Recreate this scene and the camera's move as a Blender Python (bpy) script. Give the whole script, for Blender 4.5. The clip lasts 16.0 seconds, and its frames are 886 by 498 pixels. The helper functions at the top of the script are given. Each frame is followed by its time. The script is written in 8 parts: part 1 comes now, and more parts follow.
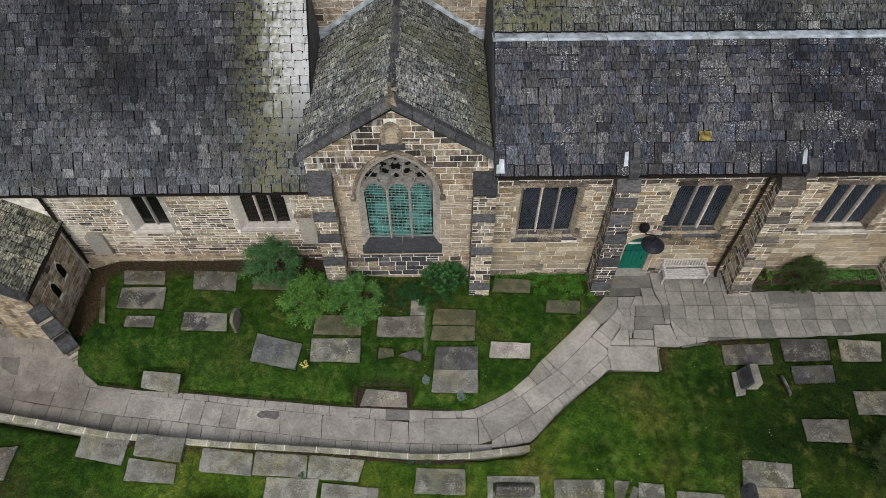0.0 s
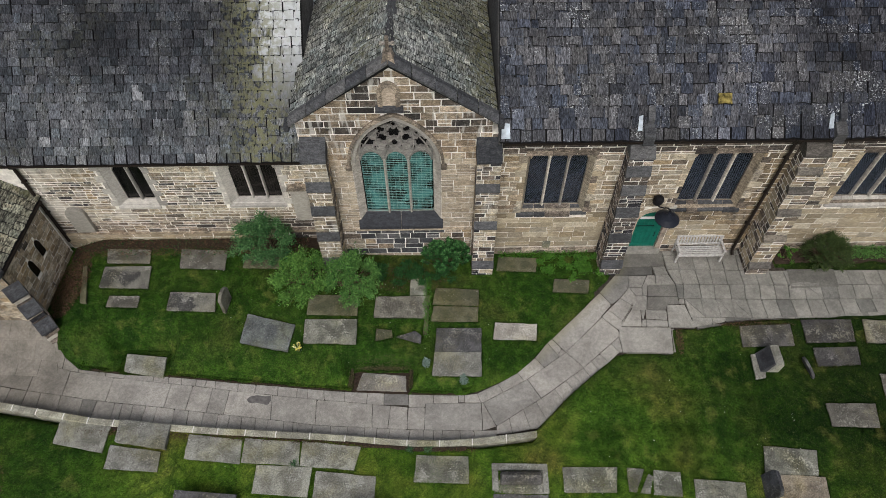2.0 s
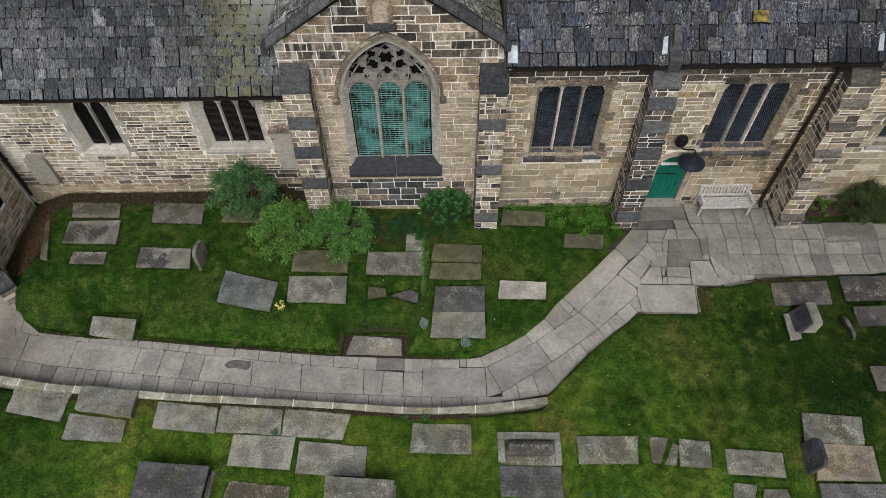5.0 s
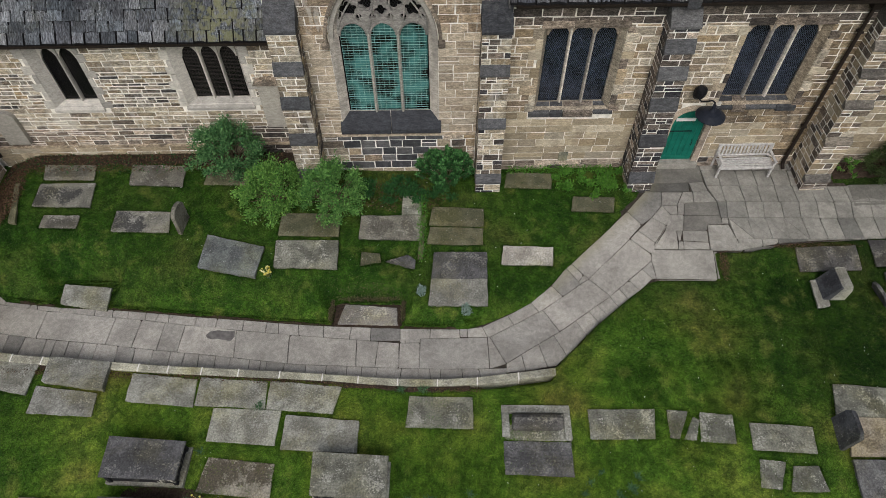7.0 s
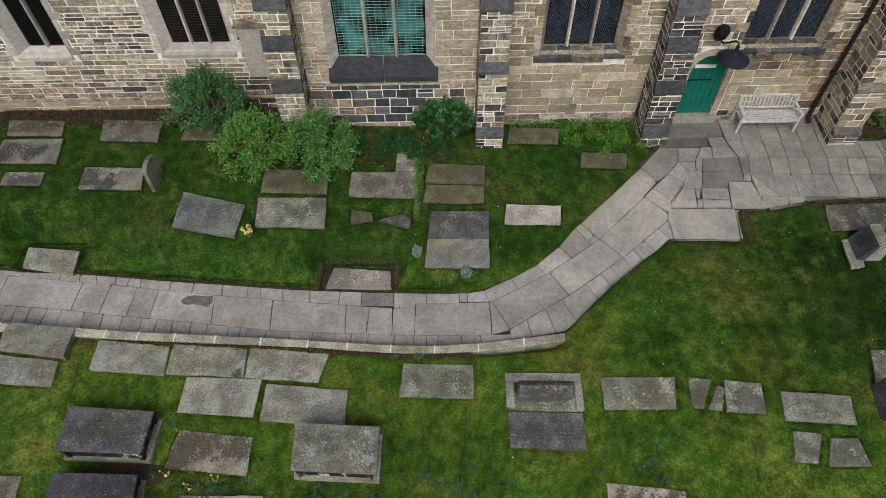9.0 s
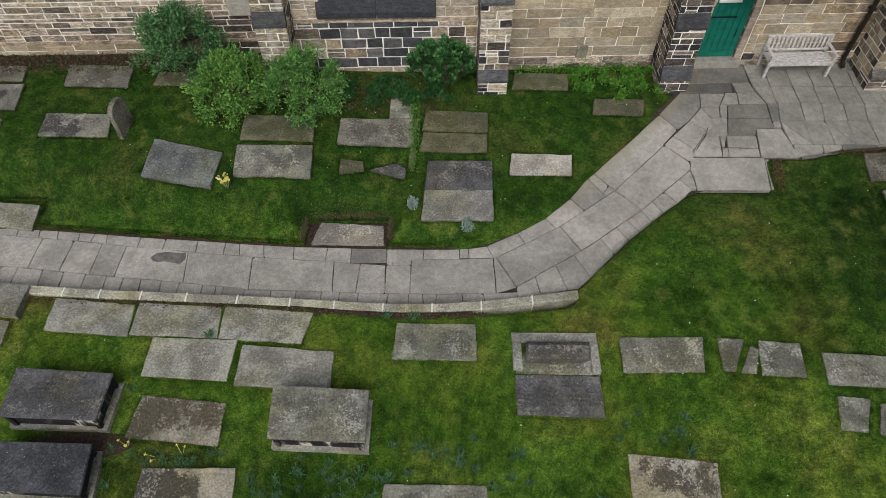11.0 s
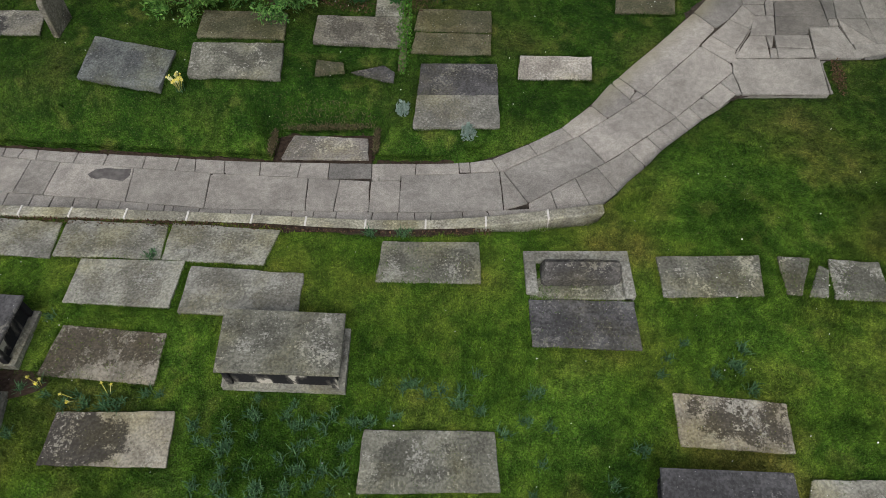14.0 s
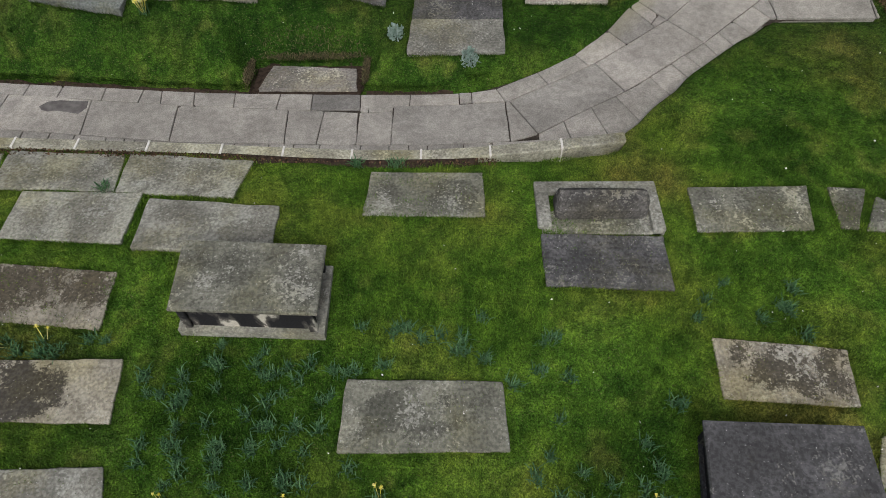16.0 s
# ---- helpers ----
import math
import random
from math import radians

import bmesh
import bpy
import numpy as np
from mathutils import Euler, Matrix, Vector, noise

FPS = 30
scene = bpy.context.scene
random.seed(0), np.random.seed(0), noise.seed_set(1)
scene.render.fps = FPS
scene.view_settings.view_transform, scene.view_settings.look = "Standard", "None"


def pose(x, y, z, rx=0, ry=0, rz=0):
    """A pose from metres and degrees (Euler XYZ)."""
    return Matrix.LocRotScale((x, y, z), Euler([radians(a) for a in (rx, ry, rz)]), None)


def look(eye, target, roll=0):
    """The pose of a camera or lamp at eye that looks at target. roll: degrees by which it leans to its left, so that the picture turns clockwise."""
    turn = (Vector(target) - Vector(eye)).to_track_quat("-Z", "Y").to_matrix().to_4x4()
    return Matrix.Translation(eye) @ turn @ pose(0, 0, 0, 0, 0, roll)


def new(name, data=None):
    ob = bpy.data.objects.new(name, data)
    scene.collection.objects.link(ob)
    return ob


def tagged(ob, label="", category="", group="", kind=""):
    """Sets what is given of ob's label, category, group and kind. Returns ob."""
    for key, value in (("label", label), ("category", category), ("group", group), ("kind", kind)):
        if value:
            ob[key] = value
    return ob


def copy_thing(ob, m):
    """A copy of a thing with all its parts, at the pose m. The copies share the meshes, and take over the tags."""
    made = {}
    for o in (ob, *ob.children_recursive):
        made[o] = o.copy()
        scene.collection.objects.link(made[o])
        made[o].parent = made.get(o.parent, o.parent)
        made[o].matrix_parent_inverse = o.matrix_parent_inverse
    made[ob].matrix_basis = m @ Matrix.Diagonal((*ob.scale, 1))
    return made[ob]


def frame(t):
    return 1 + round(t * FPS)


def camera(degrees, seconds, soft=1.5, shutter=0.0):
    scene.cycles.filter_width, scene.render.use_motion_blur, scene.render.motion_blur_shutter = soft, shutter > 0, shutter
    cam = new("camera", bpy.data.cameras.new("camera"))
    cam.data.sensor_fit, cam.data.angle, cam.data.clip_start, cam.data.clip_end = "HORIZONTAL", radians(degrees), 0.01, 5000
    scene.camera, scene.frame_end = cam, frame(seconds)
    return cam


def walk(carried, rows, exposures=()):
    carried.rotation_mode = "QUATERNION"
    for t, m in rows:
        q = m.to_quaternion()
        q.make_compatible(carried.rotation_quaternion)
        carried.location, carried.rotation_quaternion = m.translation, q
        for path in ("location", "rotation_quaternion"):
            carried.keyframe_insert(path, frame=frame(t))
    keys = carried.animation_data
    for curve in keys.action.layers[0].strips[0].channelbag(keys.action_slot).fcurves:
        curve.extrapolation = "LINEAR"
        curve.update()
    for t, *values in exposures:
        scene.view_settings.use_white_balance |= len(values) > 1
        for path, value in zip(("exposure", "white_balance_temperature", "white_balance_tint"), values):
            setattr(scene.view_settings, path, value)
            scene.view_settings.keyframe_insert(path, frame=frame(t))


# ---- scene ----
# camera: a drone that sinks straight down; seconds, eye in metres, yaw, pitch, roll in degrees
cam = camera(69.17, 16.0, 0.8)
ROWS = [
    (0.0, 0.131, -0.320, 22.930, 1.019, -53.178, -0.193),
    (0.5, 0.119, -0.313, 22.583, 1.016, -53.184, -0.210),
    (1.0, 0.109, -0.292, 22.144, 1.019, -53.178, -0.226),
    (1.5, 0.094, -0.240, 21.702, 1.015, -53.184, -0.253),
    (2.0, 0.079, -0.195, 21.260, 1.012, -53.198, -0.269),
    (2.5, 0.070, -0.165, 20.824, 1.008, -53.225, -0.289),
    (3.0, 0.089, -0.158, 20.370, 1.006, -53.250, -0.311),
    (3.5, 0.094, -0.154, 19.878, 1.007, -53.270, -0.340),
    (4.0, 0.081, -0.134, 19.390, 1.008, -53.277, -0.360),
    (6.5, 0.113, -0.141, 16.969, 0.996, -53.283, -0.416),
    (7.0, 0.115, -0.137, 16.485, 1.000, -53.287, -0.449),
    (7.5, 0.126, -0.121, 16.000, 0.989, -53.277, -0.478),
    (8.0, 0.135, -0.109, 15.492, 0.988, -53.262, -0.480),
    (8.5, 0.148, -0.105, 14.971, 0.968, -53.256, -0.495),
    (9.0, 0.160, -0.100, 14.445, 0.947, -53.252, -0.518),
    (11.5, 0.186, -0.002, 11.797, 0.901, -53.249, -0.563),
    (12.0, 0.197, 0.011, 11.262, 0.873, -53.249, -0.594),
    (12.5, 0.200, 0.024, 10.752, 0.850, -53.245, -0.620),
    (13.0, 0.204, 0.065, 10.234, 0.830, -53.231, -0.639),
    (13.5, 0.205, 0.104, 9.714, 0.808, -53.223, -0.644),
    (14.0, 0.214, 0.128, 9.179, 0.790, -53.217, -0.640),
    (14.5, 0.216, 0.149, 8.645, 0.758, -53.220, -0.657),
    (15.0, 0.214, 0.172, 8.107, 0.718, -53.209, -0.678),
    (15.5, 0.218, 0.188, 7.572, 0.704, -53.217, -0.681),
    (16.0, 0.219, 0.196, 7.334, 0.696, -53.233, -0.687),
]
walk(cam, [(t, pose(x, y, z, 0, 0, yaw) @ pose(0, 0, 0, 90 + pitch, 0, 0) @ pose(0, 0, 0, 0, 0, roll)) for t, x, y, z, yaw, pitch, roll in ROWS])

# ---- world and light: a bright overcast sky ----
world = bpy.data.worlds.new("world")
scene.world = world
world.use_nodes = True
wn = world.node_tree.nodes
sky = wn.new("ShaderNodeTexSky")
sky.sky_type = "NISHITA"
sky.sun_disc = False
sky.sun_elevation, sky.sun_rotation = radians(48), radians(184)
sky.air_density, sky.dust_density, sky.ozone_density = 1.0, 4.0, 1.0
veil = wn.new("ShaderNodeHueSaturation")
veil.inputs["Saturation"].default_value = 0.5
world.node_tree.links.new(sky.outputs[0], veil.inputs["Color"])
world.node_tree.links.new(veil.outputs[0], wn["Background"].inputs[0])
wn["Background"].inputs[1].default_value = 0.10
sun = new("sun", bpy.data.lights.new("sun", "SUN"))
sun.data.energy, sun.data.angle, sun.data.color = 0.9, radians(25), (1.0, 0.99, 0.97)
sun.matrix_world = look((0, 0, 0), (0.05, 0.66, -0.75))
scene.view_settings.exposure = 0.28


# ---- materials ----
class Nodes:
    """Short-hand for building one node material."""

    def __init__(self, name, rough=0.8, metal=0.0):
        self.m = bpy.data.materials.new(name)
        self.m.use_nodes = True
        self.t = self.m.node_tree
        self.b = self.t.nodes["Principled BSDF"]
        self.b.inputs["Roughness"].default_value = rough
        self.b.inputs["Metallic"].default_value = metal
        self.b.inputs["Specular IOR Level"].default_value = 0.1

    def n(self, kind, **kw):
        node = self.t.nodes.new(kind)
        for k, v in kw.items():
            node.inputs[k.replace("_", " ")].default_value = v
        return node

    def link(self, a, b):
        self.t.links.new(a, b)

    def coords(self):
        geo = self.t.nodes.new("ShaderNodeNewGeometry")
        return geo.outputs["Position"]

    def noise(self, scale, detail=6, rough=0.6, stretch=None, warp=0.0):
        tex = self.n("ShaderNodeTexNoise", Scale=scale, Detail=min(detail, 5), Roughness=0.52 + (rough - 0.6) * 0.3, Distortion=warp)
        src = self.coords()
        if stretch:
            mp = self.t.nodes.new("ShaderNodeMapping")
            mp.inputs["Scale"].default_value = stretch
            self.link(src, mp.inputs[0])
            src = mp.outputs[0]
        self.link(src, tex.inputs["Vector"])
        return tex.outputs["Fac"]

    def ramp(self, fac, stops):
        r = self.t.nodes.new("ShaderNodeValToRGB")
        while len(r.color_ramp.elements) < len(stops):
            r.color_ramp.elements.new(0.5)
        for e, (p, c) in zip(r.color_ramp.elements, stops):
            e.position, e.color = p, (*c, 1) if len(c) == 3 else c
        self.link(fac, r.inputs[0])
        return r.outputs[0]

    def band(self, fac, a, b):
        mr = self.t.nodes.new("ShaderNodeMapRange")
        mr.inputs["From Min"].default_value, mr.inputs["From Max"].default_value = a, b
        self.link(fac, mr.inputs["Value"])
        return mr.outputs[0]

    def mix(self, fac, a, b, kind="MIX"):
        m = self.t.nodes.new("ShaderNodeMix")
        m.data_type, m.blend_type = "RGBA", kind
        for sock, v in ((m.inputs["Factor"], fac), (m.inputs["A"], a), (m.inputs["B"], b)):
            if isinstance(v, (int, float)):
                sock.default_value = v
            elif isinstance(v, tuple):
                sock.default_value = (*v, 1)
            else:
                self.link(v, sock)
        return m.outputs["Result"]

    def mixc(self, fac, a, b):
        return self.mix(fac, a, b)

    def math(self, op, a, b=0.0):
        m = self.t.nodes.new("ShaderNodeMath")
        m.operation = op
        for sock, v in ((m.inputs[0], a), (m.inputs[1], b)):
            if isinstance(v, (int, float)):
                sock.default_value = v
            else:
                self.link(v, sock)
        return m.outputs[0]

    def vary(self, col, scale, lo, hi, amount=1.0, detail=7, rough=0.7, stretch=None, spread=0.1, warp=0.0):
        """Multiplies a colour by noise that runs from lo to hi."""
        f = self.noise(scale, detail, rough, stretch, warp)
        lo, hi = (v if isinstance(v, tuple) else (v, v, v) for v in (lo, hi))
        return self.mix(amount, col, self.ramp(f, [(0.5 - spread, lo), (0.5 + spread, hi)]), "MULTIPLY"), f

    def axis(self, i):
        sep = self.t.nodes.new("ShaderNodeSeparateXYZ")
        self.link(self.coords(), sep.inputs[0])
        return sep.outputs[i]

    def own_random(self):
        """A number for each piece: by object, and by island within a joined object."""
        oi = self.t.nodes.new("ShaderNodeObjectInfo")
        geo = self.t.nodes.new("ShaderNodeNewGeometry")
        s = self.math("ADD", oi.outputs["Random"], geo.outputs["Random Per Island"])
        return self.math("FRACT", s)

    def second_random(self, r, k=17.31):
        return self.math("FRACT", self.math("MULTIPLY", r, k))

    def done(self, col, height=None, strength=0.4, dist=0.01, rough=None):
        if isinstance(col, tuple):
            self.b.inputs["Base Color"].default_value = (*col, 1)
        else:
            self.link(col, self.b.inputs["Base Color"])
        if height is not None:
            bp = self.n("ShaderNodeBump", Strength=strength, Distance=dist)
            self.link(height, bp.inputs["Height"])
            self.link(bp.outputs[0], self.b.inputs["Normal"])
        if rough is not None:
            self.link(rough, self.b.inputs["Roughness"])
        return self.m


def stone_mat(name, stops, stain=0.5, stain_col=(0.03, 0.029, 0.03), low=0.52, high=0.66, streaky=(1.6, 1.6, 0.55), coarse=1.0, lime=0.0, smear=()):
    """Sandstone blocks: a colour for each block, grain, pits, and soot in streaks."""
    k = Nodes(name, 0.88)
    r = k.own_random()
    col = k.ramp(r, stops)
    v = k.second_random(r)
    col = k.mix(0.5, col, k.ramp(v, [(0, (0.35, 0.345, 0.35)), (0.3, (0.85, 0.85, 0.85)), (1, (1.5, 1.48, 1.45))]), "MULTIPLY")
    col, rock = k.vary(col, 5, 0.68, 1.3, 0.9 * coarse, 4, 0.6, (1, 1, 2.6), 0.09)
    col, grain = k.vary(col, 12, (0.6, 0.58, 0.55), (1.35, 1.32, 1.28), 0.85 * coarse, 4, 0.65, (1, 1, 3.2), 0.11)
    col, fine = k.vary(col, 30, 0.55, 1.42, 0.8 * coarse, 3, 0.6, (1, 1, 1.8), 0.12)
    soot = k.noise(1.3, 8, 0.68, streaky, 0.4)
    sf = k.math("MULTIPLY", k.band(soot, low, high), stain)
    col = k.mix(sf, col, stain_col)
    if lime:
        runs = k.noise(1.9, 5, 0.7, (2.8, 2.8, 0.55), 0.3)
        col = k.mix(k.math("MULTIPLY", k.band(runs, 0.55, 0.63), lime), col, (0.66, 0.64, 0.60))
    for x, width, amount in smear:
        # old lime wash left in clouds round one place along the wall
        d = k.math("DIVIDE", k.math("SUBTRACT", k.axis(0), x), width)
        cloud = k.math("ADD", k.math("MULTIPLY", k.math("POWER", 0.36, k.math("MULTIPLY", d, d)), 0.35), k.noise(1.1, 5, 0.7, (1.0, 1.0, 0.8), 0.5))
        col = k.mix(k.math("MULTIPLY", k.band(cloud, 0.74, 0.90), amount), col, (0.56, 0.52, 0.455))
    h = k.math("ADD", grain, k.math("MULTIPLY", fine, 0.5))
    return k.done(col, h, 0.25 + 0.35 * coarse, 0.015)


TAN = [(0, (0.271, 0.222, 0.164)), (0.18, (0.388, 0.336, 0.260)), (0.36, (0.469, 0.426, 0.352)), (0.5, (0.307, 0.251, 0.183)), (0.64, (0.424, 0.378, 0.308)), (0.78, (0.361, 0.279, 0.178)), (0.92, (0.217, 0.175, 0.134)), (1, (0.099, 0.090, 0.082))]
DARK = [(0.0, (0.036, 0.037, 0.044)), (0.3, (0.076, 0.074, 0.079)), (0.5, (0.041, 0.042, 0.050)), (0.68, (0.235, 0.191, 0.156)), (0.8, (0.408, 0.350, 0.300)), (0.9, (0.122, 0.106, 0.102)), (1.0, (0.051, 0.050, 0.054))]
PALE = [(0, (0.359, 0.307, 0.231)), (0.22, (0.421, 0.373, 0.294)), (0.4, (0.312, 0.254, 0.172)), (0.56, (0.390, 0.344, 0.269)), (0.74, (0.445, 0.410, 0.344)), (0.88, (0.250, 0.205, 0.151)), (1, (0.156, 0.135, 0.113))]
SMALL = [(0, (0.359, 0.316, 0.252)), (0.25, (0.257, 0.221, 0.176)), (0.45, (0.406, 0.369, 0.307)), (0.6, (0.172, 0.156, 0.139)), (0.72, (0.351, 0.271, 0.168)), (0.86, (0.094, 0.088, 0.084)), (1, (0.047, 0.048, 0.049))]
SMOOTH = [(0, (0.344, 0.288, 0.202)), (0.3, (0.402, 0.348, 0.258)), (0.55, (0.320, 0.258, 0.172)), (0.8, (0.435, 0.391, 0.310)), (1, (0.287, 0.228, 0.155))]
ASHLAR = [(0, (0.394, 0.336, 0.262)), (0.4, (0.452, 0.392, 0.315)), (0.7, (0.354, 0.294, 0.226)), (1, (0.482, 0.433, 0.356))]
SOOTED = [(0.0, (0.05, 0.047, 0.045)), (0.22, (0.13, 0.108, 0.09)), (0.4, (0.36, 0.285, 0.205)), (0.52, (0.065, 0.06, 0.056)), (0.68, (0.45, 0.375, 0.29)), (0.82, (0.20, 0.158, 0.122)), (1.0, (0.045, 0.044, 0.045))]
UMBER = [(0.0, (0.42, 0.335, 0.24)), (0.3, (0.30, 0.23, 0.165)), (0.5, (0.48, 0.405, 0.315)), (0.65, (0.15, 0.122, 0.10)), (0.8, (0.38, 0.30, 0.215)), (1.0, (0.09, 0.08, 0.073))]
BROWN = [(0.0, (0.085, 0.075, 0.07)), (0.3, (0.17, 0.145, 0.125)), (0.5, (0.11, 0.097, 0.088)), (0.7, (0.30, 0.25, 0.205)), (0.85, (0.15, 0.128, 0.11)), (1.0, (0.07, 0.066, 0.065))]
SMEAR = ((-14.9, 1.7, 0.95), (-12.2, 0.5, 0.6), (-7.9, 0.4, 0.6))
wall_brown = stone_mat("brown_weathered_blocks", BROWN, 0.4)
wall_mixed = stone_mat("mixed_plinth_blocks", [(0.0, (0.10, 0.09, 0.083)), (0.2, (0.40, 0.335, 0.27)), (0.35, (0.16, 0.135, 0.115)), (0.55, (0.47, 0.405, 0.335)), (0.7, (0.22, 0.18, 0.15)), (0.85, (0.34, 0.27, 0.2)), (1.0, (0.07, 0.066, 0.065))], 0.4)
wall_small = stone_mat("small_rubble_blocks", SMALL, 0.45, low=0.57, high=0.68, lime=0.2, smear=SMEAR)
wall_smooth = stone_mat("smooth_tan_blocks", SMOOTH, 0.35, (0.16, 0.12, 0.09), low=0.56, high=0.7, coarse=0.42)
wall_sooted = stone_mat("soot_blackened_gable_blocks", SOOTED, 0.75, low=0.56, high=0.64, streaky=(1.3, 1.3, 0.5), coarse=0.8, lime=0.55)
wall_umber = stone_mat("umber_and_tan_gable_blocks", UMBER, 0.6, low=0.57, high=0.66, streaky=(1.3, 1.3, 0.5), coarse=0.8, lime=0.35)
wall_damp = stone_mat("damp_brown_blocks", [(0, (0.20, 0.16, 0.115)), (0.25, (0.30, 0.235, 0.155)), (0.45, (0.15, 0.122, 0.095)), (0.65, (0.34, 0.285, 0.205)), (0.85, (0.24, 0.185, 0.12)), (1, (0.11, 0.095, 0.08))], 0.6, low=0.52, high=0.66, coarse=0.75)
wall_tan = stone_mat("sandstone_blocks", TAN, 0.55, low=0.58, high=0.68, coarse=0.75)
wall_pale = stone_mat("pale_sandstone_blocks", PALE, 0.6, low=0.56, high=0.68, coarse=0.85, lime=0.25, smear=SMEAR)
wall_dark = stone_mat("sooty_sandstone_blocks", DARK, 0.7)
wall_ashlar = stone_mat("smooth_sandstone_ashlar", ASHLAR, 0.35, low=0.58, high=0.76, coarse=0.6)
dressed = stone_mat("pale_dressed_stone", [(0, (0.44, 0.42, 0.385)), (1, (0.50, 0.475, 0.435))], 0.35, (0.2, 0.19, 0.17), coarse=0.3)
dark_stone = stone_mat("blackened_dressed_stone", [(0, (0.05, 0.053, 0.060)), (0.6, (0.08, 0.083, 0.090)), (1, (0.13, 0.13, 0.133))], 0.3, coarse=0.6, lime=0.03)


def plain(name, col, rough=0.6, metal=0.0, var=0.25, scale=14, bump=0.2):
    k = Nodes(name, rough, metal)
    n1 = k.noise(scale, 6, 0.65)
    lo, hi = tuple(c * (1 - var) for c in col), tuple(min(1, c * (1 + var)) for c in col)
    c = k.ramp(n1, [(0.3, lo), (0.7, hi)])
    return k.done(c, n1, bump, 0.004)


mortar = plain("lime_mortar", (0.84, 0.81, 0.76), 0.95, 0, 0.2, 6)
worn_stone = plain("dark_scaled_stone", (0.15, 0.14, 0.135), 0.75, 0.0, 0.3, 8)
tan_pointing = plain("pale_tan_pointing", (0.80, 0.76, 0.69), 0.95, 0, 0.25, 5)
pointing = plain("worn_pointing", (0.80, 0.76, 0.69), 0.95, 0, 0.25, 5)
lead = plain("lead_flashing", (0.42, 0.47, 0.52), 0.5, 0.2, 0.55, 3)
iron = plain("black_iron", (0.012, 0.012, 0.014), 0.5, 0.0, 0.3, 20)
pipe_paint = plain("dark_brown_paint", (0.022, 0.017, 0.014), 0.55, 0.0, 0.3, 20)
door_paint = plain("green_door_paint", (0.010, 0.14, 0.10), 0.4, 0.0, 0.2, 5)
white_paint = plain("white_board", (0.8, 0.8, 0.78), 0.6, 0.0, 0.06, 8)
soil = plain("dark_soil", (0.045, 0.032, 0.024), 0.95, 0.0, 0.5, 18, 0.8)
joint_dirt = plain("gritty_joint_dirt", (0.055, 0.046, 0.038), 0.95, 0.0, 0.5, 12, 0.8)
bench_wood = plain("weathered_grey_teak", (0.47, 0.455, 0.44), 0.8, 0.0, 0.3, 12)
# black that stands in for unlit space behind windows and under slates
dark_void = plain("unlit_black", (0.02, 0.02, 0.02), 0.9)


